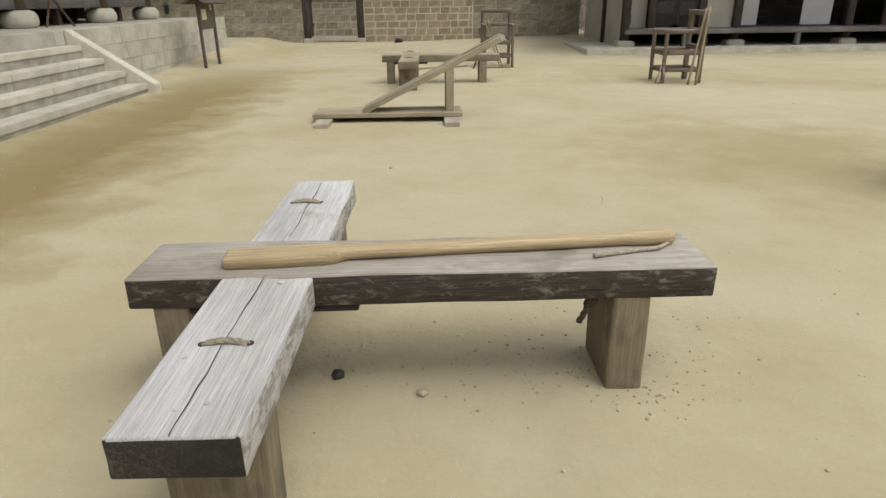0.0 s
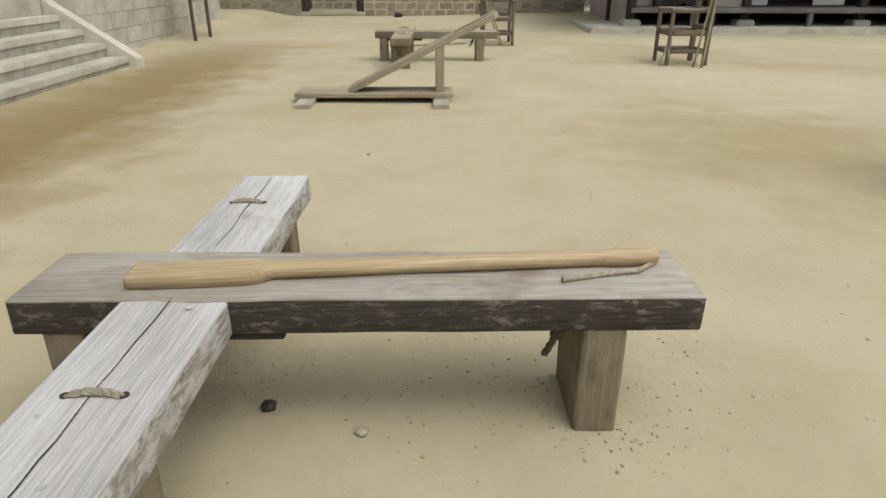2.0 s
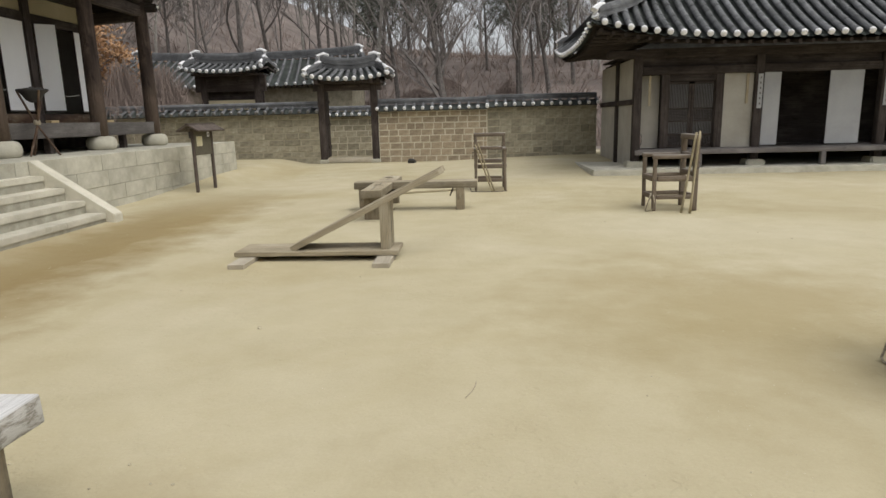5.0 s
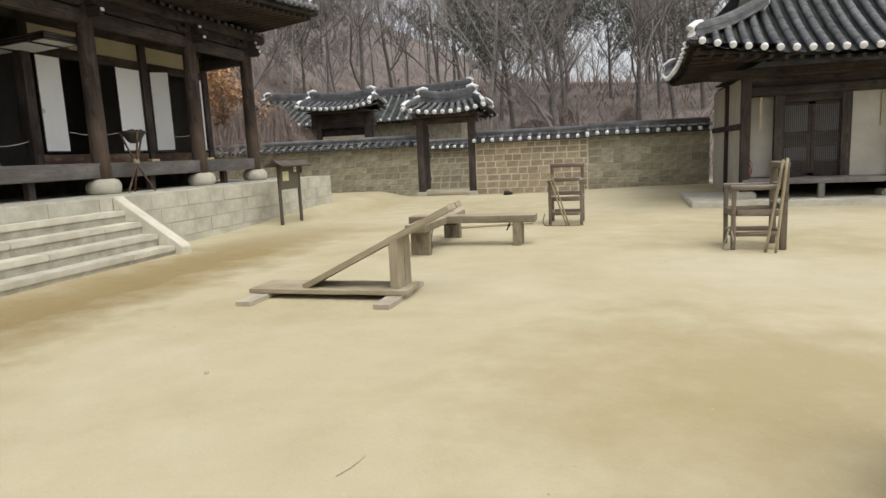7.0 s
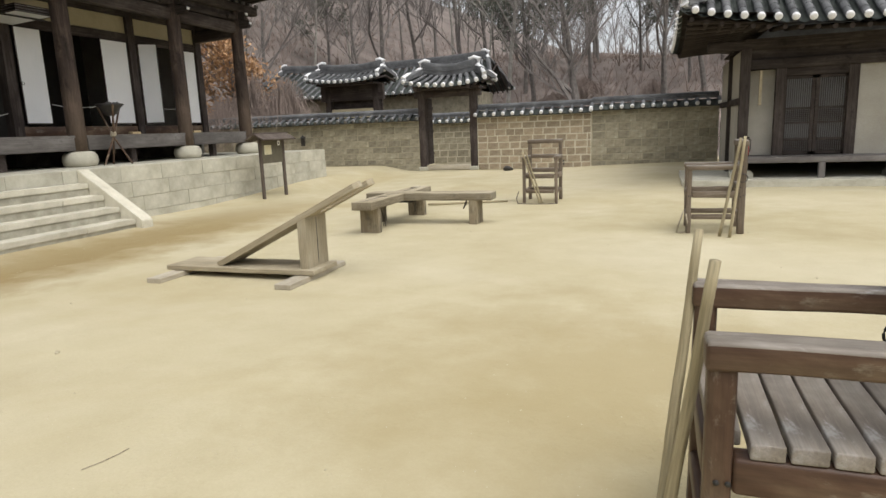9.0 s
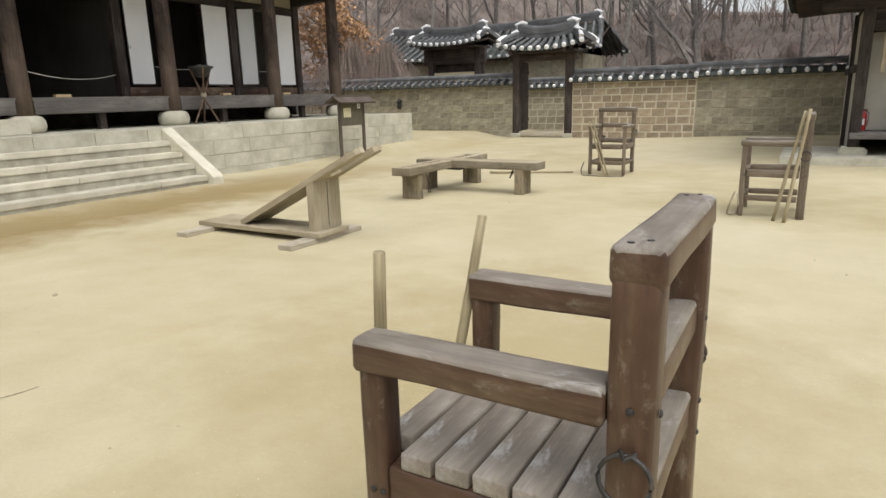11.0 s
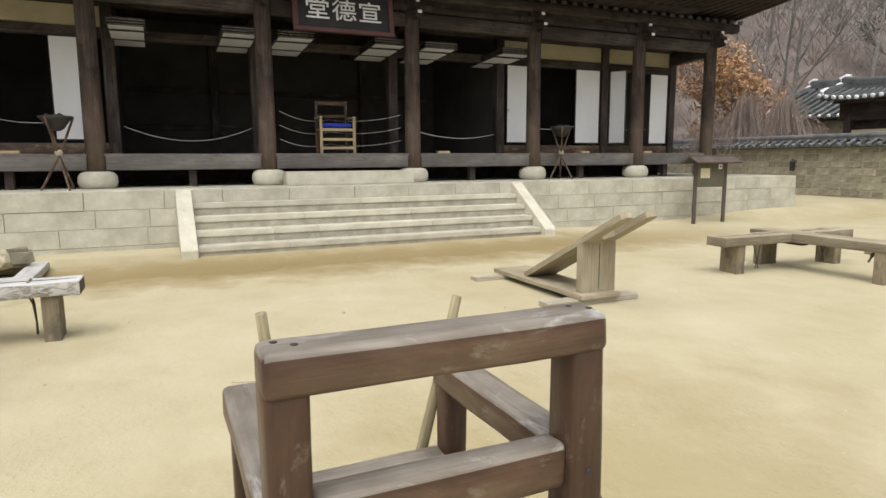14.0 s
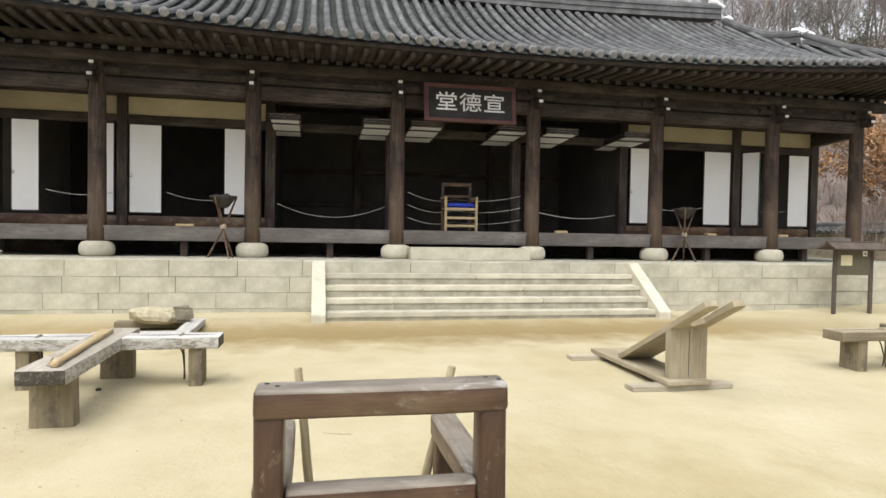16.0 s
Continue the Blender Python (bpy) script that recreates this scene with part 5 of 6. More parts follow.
        for i, (x, y) in enumerate(pts):
            w = (0.0008, 0.0003, 0.0009)[i % 3] if 0 < i < len(pts) - 1 else 0.001
            up.append((bm.verts.new((x - w, y, zt + 0.0035)), bm.verts.new((x + w, y, zt + 0.0035)), bm.verts.new((x, y, zt - 0.01))))
        for p, q in zip(up, up[1:]):
            bm.faces.new((p[0], p[1], q[1], q[0]))
            bm.faces.new((p[1], p[2], q[2], q[1]))
            bm.faces.new((p[2], p[0], q[0], q[2]))
        under(part("crack", bm, M_IRON, b), a)
    return b


cross_bench(pose(-0.02, -0.035, -0.004), "grey weathered crossed plank bench with rope loops on sand", "crossed benches", M_EDGE_DARK)
cross_bench(pose(0.31, 9.53, -0.02), "grey-brown crossed plank bench standing on bare sand", "crossed benches", M_BENCH_SIDE, 0.84, 1.1)


def paddle():
    p = thing("wooden_paddle", pose(-0.02, -0.035, -0.004), "long pale wooden beating paddle lying on the bench", "paddle")
    a, b = Vector((-0.735, 2.155, 0.532)), Vector((0.955, 2.262, 0.537))
    m = along(a, b)
    L = (b - a).length / 2
    bm = bmesh.new()
    rings = []
    for x, w, h in ((-L, 0.05, 0.016), (-L + 0.012, 0.058, 0.022), (-L + 0.36, 0.056, 0.023), (-L + 0.40, 0.043, 0.025), (-L + 0.44, 0.039, 0.026), (0.0, 0.035, 0.026), (L * 0.6, 0.031, 0.026), (L - 0.2, 0.028, 0.026), (L - 0.16, 0.033, 0.03), (L - 0.03, 0.034, 0.031), (L - 0.008, 0.03, 0.027), (L, 0.02, 0.018)):
        sq = 0.14 if x < -L + 0.42 else 0.9
        ring = []
        for j in range(14):
            t = 2 * math.pi * j / 14
            c, s = math.cos(t), math.sin(t)
            e = sq
            ring.append(bm.verts.new((x, (-0.014 if sq < 0.5 else 0.0) + w * math.copysign(abs(c) ** e, c), h * math.copysign(abs(s) ** e, s))))
        rings.append(ring)
    for u, w in zip(rings, rings[1:]):
        for j in range(14):
            bm.faces.new((u[j], u[(j + 1) % 14], w[(j + 1) % 14], w[j]))
    bm.faces.new(rings[0])
    bm.faces.new(list(reversed(rings[-1])))
    shaft = part("shaft", bm, M_PALE, p, m=m, smooth=True)
    pts = [(0.936, 2.241, 0.52), (0.869, 2.185, 0.52), (0.781, 2.168, 0.52), (0.706, 2.147, 0.52), (0.651, 2.133, 0.52), (0.613, 2.121, 0.52)]
    under(part("cord", tube(pts, 0.0095, 8, [0.007, 0.009, 0.0095, 0.0095, 0.01, 0.011]), M_ROPE, p, "hemp cord at the handle", smooth=True), shaft)


paddle()


def tilt_rack():
    r = thing("tilted_board_rack", pose(0, 0, 0), "weathered wooden rack with a slanting forked board", "rack")
    base = part("base_plank", beam(1.84, 0.5, 0.05, 0.006, 0.004, 4), M_RACK, r, m=pose(-0.47, 7.99, 0.085))
    for x in (-1.24, 0.31):
        part("foot", beam(1.15, 0.18, 0.055, 0.006, 0.003, int(x * 10) + 40), M_FOOT, r, "bleached cross foot", pose(x, 7.95, 0.027, 0, 0, 90))
    part("upright", beam(0.57, 0.43, 0.1, 0.01, 0.003, 61), M_RACK, r, m=pose(0.3, 8.03, 0.385) @ pose(0, 0, 0, 0, -90, 0))
    for y in (7.96, 8.17):
        part("joint", box(-0.003, 0.003, -0.003, 0.003, 0.14, 0.62), M_IRON, r, m=pose(0.3505, y + 0.07, 0)) if y < 8 else None
    # the slanting board with its forked end
    L, w = 1.92, 0.42
    bm = bmesh.new()
    fork = 0.62
    out = [(0, -w / 2), (L - 0.05, -w / 2), (L, -w / 2 + 0.03), (L, -w / 2 + 0.1), (L - 0.03, -w / 2 + 0.13)]
    out += [(L - fork + 0.1 - 0.1 * math.sin(math.pi * i / 6), -w / 2 + 0.13 + (w - 0.26) * i / 6) for i in range(7)]
    out += [(L - 0.03, w / 2 - 0.13), (L, w / 2 - 0.1), (L, w / 2 - 0.03), (L - 0.05, w / 2), (0, w / 2)]
    lo = [bm.verts.new((x - L / 2, y, -0.03)) for x, y in out]
    hi = [bm.verts.new((x - L / 2, y, 0.03)) for x, y in out]
    bm.faces.new(lo)
    bm.faces.new(list(reversed(hi)))
    for i in range(len(out)):
        j = (i + 1) % len(out)
        bm.faces.new((lo[i], lo[j], hi[j], hi[i]))
    part("slanting_board", bm, M_RACK, r, m=along((-0.74, 8.02, 0.13), (0.94, 8.02, 0.965)))


tilt_rack()


def plank_chair(m, label, seed=0, wood_mat=None, slim=1.0, planked=True):
    """A heavy restraint chair: square posts, plank seat, arm rails. Faces local -x; origin under its middle."""
    c = thing("plank_chair", m, label, "chair", "plank chairs")
    wd_mat = wood_mat or M_CHAIR
    hb, hw = 0.36, 0.345   # half depth, half width
    for y in (-hw + 0.04, hw - 0.04):
        timber("back_post", (hb - 0.05, y, 0.0), (hb - 0.05, y, 1.13), 0.098 * (slim + 1) / 2, 0.08 * slim, wd_mat, c, bevel=0.013, rough=0.005, seed=seed + int(y * 50) + 60)
        timber("front_leg", (-hb + 0.045, y, 0.0), (-hb + 0.045, y, 0.84), 0.075 * slim, 0.075 * slim, wd_mat, c, bevel=0.013, rough=0.005, seed=seed + int(y * 50) + 90)
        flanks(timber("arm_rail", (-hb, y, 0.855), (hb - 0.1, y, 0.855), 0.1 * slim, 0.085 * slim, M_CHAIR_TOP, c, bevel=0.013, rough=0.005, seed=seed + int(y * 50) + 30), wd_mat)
        timber("side_rail", (-hb + 0.08, y, 0.51), (hb - 0.1, y, 0.51), 0.075, 0.11 * slim, wd_mat, c, bevel=0.013, rough=0.005, seed=seed + int(y * 50) + 120)
        timber("lower_rail", (-hb + 0.08, y, 0.22), (hb - 0.1, y, 0.22), 0.06, 0.085 * slim, wd_mat, c, bevel=0.013, rough=0.005, seed=seed + int(y * 50) + 150)
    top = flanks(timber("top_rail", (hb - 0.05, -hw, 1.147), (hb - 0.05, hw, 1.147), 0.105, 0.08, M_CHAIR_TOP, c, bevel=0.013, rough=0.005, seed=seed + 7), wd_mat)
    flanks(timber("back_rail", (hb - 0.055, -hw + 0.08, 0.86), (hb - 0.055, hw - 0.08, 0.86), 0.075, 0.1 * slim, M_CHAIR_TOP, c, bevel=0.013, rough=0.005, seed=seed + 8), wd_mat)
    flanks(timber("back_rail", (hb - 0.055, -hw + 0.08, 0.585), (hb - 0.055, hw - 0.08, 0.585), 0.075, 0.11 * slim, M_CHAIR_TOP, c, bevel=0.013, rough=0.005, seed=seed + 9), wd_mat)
    timber("front_rail", (-hb + 0.045, -hw + 0.08, 0.51), (-hb + 0.045, hw - 0.08, 0.51), 0.075, 0.11 * slim, wd_mat, c, bevel=0.013, rough=0.005, seed=seed + 10)
    for x in (-hb + 0.045, hb - 0.05):
        timber("cross_rail", (x, -hw + 0.08, 0.22), (x, hw - 0.08, 0.22), 0.07, 0.085 * slim, wd_mat, c, bevel=0.013, rough=0.005, seed=seed + 11)
    n = 6 if planked else 0
    x = -hb + 0.015
    wd = (2 * hb - 0.12) / 6
    for i in range(n):
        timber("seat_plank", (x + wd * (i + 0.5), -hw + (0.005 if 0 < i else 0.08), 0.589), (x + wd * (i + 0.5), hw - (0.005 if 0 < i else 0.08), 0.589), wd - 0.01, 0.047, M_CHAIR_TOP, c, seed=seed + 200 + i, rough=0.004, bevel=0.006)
    for y in (-hw, hw):
        s = -1 if y < 0 else 1
        ringm = tube([(0.052 * math.cos(t), 0, 0.052 * math.sin(t)) for t in (2 * math.pi * i / 20 for i in range(20))], 0.0055, 6, closed=True)
        ringo = part("iron_ring", ringm, M_IRON, c, "black iron ring", pose(hb - 0.05, y + s * 0.018, 0.72, 8 * s, 0, 0), smooth=True)
        under(part("staple", tube([(hb - 0.065, y, 0.772), (hb - 0.05, y + s * 0.03, 0.772), (hb - 0.035, y, 0.772)], 0.006, 6), M_IRON, c), ringo)
    for y in (-hw + 0.03, hw - 0.05):
        for dx, dz in ((0.0, 1.187), (0.03, 1.187)):
            under(part("nail", lathe([(0.007, 0), (0.007, 0.003)], 8), M_IRON, c, m=pose(hb - 0.07 + dx, y + dx, dz)), top)
    # bolt heads where the rails meet the back posts and legs
    for s in (-1, 1):
        for x, z in ((hb - 0.07, 0.48), (hb - 0.035, 0.5), (hb - 0.07, 0.6), (hb - 0.05, 0.86), (-hb + 0.04, 0.49), (-hb + 0.07, 0.49)):
            part("bolt", lathe([(0.009, 0), (0.008, 0.004), (0.003, 0.006)], 8), M_IRON, c, m=pose(x, s * (hw - 0.04 + 0.04 * slim), z, -90 * s, 0, 0))
    for y in (-hw + 0.04, hw - 0.04):
        for z in (0.5, 0.6, 0.85):
            part("bolt", lathe([(0.009, 0), (0.008, 0.004), (0.003, 0.006)], 8), M_IRON, c, m=pose(hb - 0.05 + 0.049 * (slim + 1) / 2, y, z, 0, 90, 0))
    return c


plank_chair(pose(4.186, 4.37, 0), "dark brown heavy timber chair with plank seat and arm rails", 0)
plank_chair(pose(4.44, 11.35, 0), "weathered brown open-framed timber chair with leaning poles", 300, M_CHAIR_GREY, 0.78, False)
plank_chair(pose(1.63, 14.55, 0.01, 0, 0, 90), "weathered timber chair near the wall with leaning poles", 600, M_CHAIR_GREY, 0.78, False)


def pole(a, b, r0, r1, label, name="wooden_pole", mat=None):
    a, b = Vector(a), Vector(b)
    ln = (b - a).length
    n = 9
    bm = tube([(-ln / 2 + ln * i / n, 0.0015 * math.sin(i * 1.3), 0.0015 * math.cos(i * 1.7)) for i in range(n + 1)], r0, 10, [r0 + (r1 - r0) * i / n for i in range(n + 1)])
    ob = link_mesh(name, bm, mat or M_STICK, smooth=True)
    ob.matrix_basis = along(a, b)
    return tagged(ob, label, "pole", "poles")


pole((3.72, 4.23, 0.0), (3.85, 4.123, 1.09), 0.022, 0.0155, "round peeled pole leaning against the chair")
pole((3.73, 4.49, 0.0), (3.845, 4.709, 1.08), 0.022, 0.0155, "round peeled pole leaning against the chair")
pole((4.49, 10.83, 0.0), (4.70, 10.95, 1.22), 0.02, 0.018, "thin peeled pole leaning against the far chair")
pole((4.60, 10.76, 0.0), (4.745, 10.93, 1.24), 0.02, 0.018, "thin peeled pole leaning against the far chair")
pole((1.66, 14.07, 0.0), (1.31, 14.16, 0.98), 0.017, 0.015, "thin peeled pole leaning on the chair front")
pole((1.71, 14.07, 0.0), (1.37, 14.15, 1.0), 0.017, 0.015, "thin peeled pole leaning on the chair front")


def coil(points, r, label, mat=None):
    ob = link_mesh("rope", tube(points, r, 6), mat or M_ROPE_DARK, smooth=True)
    return tagged(ob, label, "rope")


coil([(3.84, 4.77, 0.3), (3.83, 4.79, 0.2), (3.81, 4.8, 0.1), (3.79, 4.8, 0.02), (3.77, 4.75, 0.009), (3.77, 4.67, 0.009), (3.8, 4.59, 0.009), (3.84, 4.53, 0.009)], 0.0075, "brown rope looped by the chair leg on sand", M_ROPE)
coil([(4.06, 10.98, 0.3), (4.03, 10.96, 0.2), (4.0, 10.97, 0.1), (3.99, 11.0, 0.02), (4.03, 11.02, 0.01), (4.09, 10.97, 0.03), (4.11, 10.95, 0.16), (4.09, 10.96, 0.27)], 0.011, "brown rope looped round the chair leg", M_ROPE)
coil([(1.23, 14.17, 0.24), (1.19, 14.13, 0.1), (1.23, 14.09, 0.012), (1.49, 14.03, 0.01), (1.79, 14.05, 0.01), (1.97, 14.13, 0.012)], 0.01, "dark rope lying under the far chair")


tagged(pole((-0.5, 13.8, 0.03), (0.95, 14.42, 0.025), 0.022, 0.018, "thin dark pole lying on the sand"), "thin dark pole lying on the sand")


M_GREY_POST = wood("dull_brown_post", (0.05, 0.038, 0.031), (0.095, 0.075, 0.062), (0.17, 0.14, 0.12), (0.04, 0.032, 0.027), 0.58, 0.8)
M_OLIVE = wood("olive_brown_panel", (0.09, 0.08, 0.055), (0.125, 0.112, 0.08), (0.17, 0.155, 0.115), (0.07, 0.062, 0.045), 0.6, 0.8)


def notice_board():
    n = thing("notice_board", pose(-4.91, 15.26, 0.02, 0, 0, -4), "small roofed wooden notice board on two posts", "notice board")
    gz = ground_z(-4.91, 15.26) - 0.03
    for y in (-0.42, 0.42):
        timber("post", (0, y, gz), (0, y, 1.4), 0.055, 0.075, M_GREY_POST, n)
    board = part("board", box(-0.025, 0.02, -0.38, 0.38, 0.82, 1.36, 0.004), M_OLIVE, n, "olive-brown notice panel")
    part("board_rail", box(-0.03, 0.03, -0.44, 0.44, 1.34, 1.39, 0.004), M_GREY_POST, n)
    under(part("notice_sheet", box(0.021, 0.024, -0.3, -0.04, 1.02, 1.24), M_PALE_PAPER, n, "yellowed paper notice"), board)
    under(part("notice_tag", box(0.021, 0.025, 0.2, 0.3, 1.22, 1.33), M_PAPER, n, "white tag"), board)
    under(part("tag_mark", box(0.0255, 0.0265, 0.235, 0.27, 1.25, 1.3), M_IRON, n), board)
    for s in (-1, 1):
        part("roof_board", box(0, 0.3, -0.62, 0.62, -0.018, 0.018, 0.005), M_GREY_POST, n, m=pose(0, 0, 1.5, 0, 28 if s > 0 else 152, 0))
    part("ridge_batten", box(-0.04, 0.04, -0.63, 0.63, 1.5, 1.53, 0.008), M_GREY_POST, n)


M_PALE_PAPER = mineral("yellowed_paper", (0.55, 0.5, 0.32), (0.62, 0.57, 0.38), (0.67, 0.62, 0.44), 3, 60, 0.9, 0.001)
notice_board()


# ---- on the terrace and in the hall ----
tagged(link_mesh("stepping_stone", box(-6.95, -6.55, 6.12, 8.72, TERR_Z - 0.02, 1.27, 0.02, 2), M_PLINTH), "long pale granite stepping block before the hall floor", "step", kind="structure")


def brazier(x, y):
    b = thing("brazier_stand", pose(x, y, TERR_Z - 0.008), "black iron fire basket on three wooden legs", "brazier", "brazier stands")
    for k in range(3):
        t = 2 * math.pi * k / 3 + 0.5
        part("leg", tube([(0.3 * math.cos(t), 0.3 * math.sin(t), 0.0), (-0.03 * math.cos(t), -0.03 * math.sin(t), 0.62), (-0.25 * math.cos(t), -0.25 * math.sin(t), 1.2)], 0.02, 7), M_CHAIR, b)
    part("binding", lathe([(0.05, 0.57), (0.062, 0.6), (0.06, 0.64), (0.045, 0.67)], 12), M_ROPE, b, "rope binding")
    basket = part("basket", lathe([(0.06, 0.98), (0.12, 1.02), (0.2, 1.14), (0.27, 1.2), (0.25, 1.22), (0.12, 1.08)], 16), M_IRON, b, smooth=True)
    rng = random.Random(int(y * 10))
    bm = bmesh.new()
    for _ in range(12):
        a, r = rng.uniform(0, 6.28), rng.uniform(0, 0.2)
        res = bmesh.ops.create_icosphere(bm, subdivisions=1, radius=rng.uniform(0.04, 0.07), matrix=Matrix.Translation((r * math.cos(a), r * math.sin(a), 1.2)))
    under(part("charcoal", bm, M_IRON, b, "heap of charcoal"), basket)


brazier(-6.7, 2.42)
brazier(-6.82, 12.54)


def magistrate_chair():
    c = thing("armchair", pose(-8.0, 7.46, FLOOR_Z), "yellow-brown wooden armchair with a blue cushion", "armchair")
    for y in (-0.36, 0.36):
        timber("front_leg", (0.24, y, 0), (0.24, y, 0.78), 0.05, 0.06, M_PALE, c)
        timber("arm", (-0.26, y, 0.76), (0.28, y, 0.76), 0.06, 0.045, M_PALE, c)
    for y in (-0.33, 0.33):
        timber("back_post", (-0.26, y, 0), (-0.3, y, 1.12), 0.055, 0.06, M_CHAIR, c)
    for z in (0.12, 0.3, 0.5):
        timber("front_rail", (0.24, -0.34, z), (0.24, 0.34, z), 0.04, 0.06, M_PALE, c)
    timber("back_rail", (-0.3, -0.36, 1.1), (-0.3, 0.36, 1.1), 0.05, 0.09, M_CHAIR, c)
    timber("back_rail", (-0.29, -0.32, 0.82), (-0.29, 0.32, 0.82), 0.04, 0.06, M_CHAIR, c)
    seat = part("seat", box(-0.28, 0.25, -0.34, 0.34, 0.5, 0.535, 0.005), M_PALE, c)
    under(part("cushion", box(-0.2, 0.255, -0.31, 0.31, 0.537, 0.64, 0.03, 3), M_BLUE, c, "bright blue seat cushion", smooth=True), seat)


magistrate_chair()


def sagging(a, b, sag, n=14):
    return [(a[0] + (b[0] - a[0]) * i / n, a[1] + (b[1] - a[1]) * i / n, a[2] + (b[2] - a[2]) * i / n - sag * 4 * (i / n) * (1 - i / n)) for i in range(n + 1)]


def barrier_rope(a, b, sag, r=0.009):
    tagged(link_mesh("barrier_rope", tube(sagging(a, b, sag), r, 6), M_CORD, smooth=True), "pale cord strung between the hall posts", "rope", "barrier ropes")


barrier_rope((DOOR_X + 0.1, 3.35, 2.17), (DOOR_X + 0.1, 5.8, 2.17), 0.28)
barrier_rope((FRONT_X, 9.06, 2.08), (DOOR_X + 0.1, 11.65, 2.1), 0.12)
for z in (2.44, 2.17, 1.9):
    barrier_rope((FRONT_X, 6.14, z), (DOOR_X - 0.1, 7.5, z - 0.05), 0.1, 0.006)
    barrier_rope((FRONT_X - 0.2, 8.75, z), (DOOR_X - 0.1, 7.5, z - 0.05), 0.08, 0.006)
barrier_rope((DOOR_X + 0.12, 1.0, 2.36), (DOOR_X + 0.12, 2.3, 2.26), 0.1)
barrier_rope((DOOR_X + 0.12, -1.4, 2.36), (DOOR_X + 0.12, -0.1, 2.32), 0.08)
barrier_rope((DOOR_X + 0.12, 12.65, 2.3), (DOOR_X + 0.12, 14.1, 2.34), 0.07)
barrier_rope((DOOR_X + 0.12, 15.6, 2.3), (DOOR_X + 0.12, 16.55, 2.3), 0.04)
for y, s in ((1.47, 0.34), (9.5, 0.28), (13.3, 0.24), (15.25, 0.26)):
    ob = tagged(link_mesh("wood_block", box(-0.06, 0.06, 0, s, 0, 0.05, 0.006), M_PALE), "small pale wooden block on the hall floor edge", "block", "wood blocks")
    ob.matrix_basis = pose(FRONT_X + 0.03, y, FLOOR_Z + 0.001)


def hall_sign():
    s = thing("name_board", pose(-6.78, 7.385, 4.31, 0, 0, 90) @ pose(0, 0, 0, -8, 0, 0), "dark lacquered name board with white brushed characters", "sign")
    panel = part("panel", box(-0.9, 0.9, -0.03, 0.0, -0.33, 0.33, 0.004), M_LACQUER, s)
    for a in ((-1.0, 1.0, 0.33, 0.41), (-1.0, 1.0, -0.41, -0.33)):
        part("frame_rail", box(a[0], a[1], -0.07, 0.01, a[2], a[3], 0.008), M_MAROON, s, "maroon frame rail")
    for a in ((-1.0, -0.9), (0.9, 1.0)):
        part("frame_stile", box(a[0], a[1], -0.065, 0.008, -0.33, 0.33, 0.008), M_MAROON, s, "maroon frame stile")
    for ch, x in (("\u5802", -0.52), ("\u5fb7", 0.0), ("\u5ba3", 0.52)):
        cu = bpy.data.curves.new("character", "FONT")
        cu.body = ch
        cu.size, cu.align_x, cu.align_y, cu.extrude, cu.offset = 0.5, "CENTER", "CENTER", 0.004, 0.003
        tmp = new("character", cu)
        bpy.context.view_layer.update()
        me = bpy.data.meshes.new_from_object(tmp.evaluated_get(bpy.context.evaluated_depsgraph_get()))
        bpy.data.objects.remove(tmp)
        me.materials.clear()
        me.materials.append(M_CAP)
        o = new("character", me)
        o.parent = panel
        o.matrix_basis = pose(x, -0.036, 0.0, 90, 0, 0) @ Matrix.Diagonal((1.0, 0.86, 1, 1))
        tagged(o, "white brushed character")
    for x in (-0.8, 0.8):
        part("hanger", tube([(x, 0.02, 0.3), (x, 0.2, 0.5)], 0.015, 6), M_IRON, s)


hall_sign()


# ---- low stone block and planks by the terrace ----
def stone_press():
    t = thing("pressing_board", pose(-3.7, 1.95, 0), "low weathered plank board on the sand with a stone slab", "board")
    timber("plank", (-3.08 + 3.7, -0.75, 0.09), (-3.08 + 3.7, 0.53, 0.09), 0.2, 0.1, M_BENCH, t)
    timber("plank", (0.62, 0.42, 0.09), (-0.63, 0.42, 0.1), 0.22, 0.1, M_BENCH, t)
    timber("plank", (-0.5, -0.75, 0.09), (-0.5, 0.3, 0.09), 0.25, 0.1, M_BENCH_SIDE, t)
    bm = bmesh.new()
    bmesh.ops.create_icosphere(bm, subdivisions=3, radius=1.0)
    for v in bm.verts:
        n = v.co.normalized()
        k = 1.0 + 0.16 * noise.noise(n * 1.7) + 0.07 * noise.noise(n * 5.0)
        v.co = Vector((0.37 * k * math.copysign(abs(n.x) ** 0.7, n.x), 0.24 * k * math.copysign(abs(n.y) ** 0.7, n.y), max(0.0, 0.115 + 0.125 * k * math.copysign(abs(n.z) ** 0.6, n.z))))
    s = link_mesh("stone_slab", bm, M_PEBBLE)
    s.matrix_basis = pose(-4.0, 1.82, 0.138, 0, 3, 86)
    tagged(s, "rough broken pale stone slab resting on planks", "stone")
    st = link_mesh("stone_slab", box(-0.1, 0.1, -0.16, 0.16, 0, 0.25, 0.05, 2), M_WALLSTONE)
    for v in st.data.vertices:
        v.co += noise.noise_vector(v.co * 5.0 + Vector((4, 1, 2))) * 0.03
    st.matrix_basis = pose(-3.98, 2.19, 0.138, 0, 0, 30)
    tagged(st, "dark upright stone beside the slab", "stone")


stone_press()


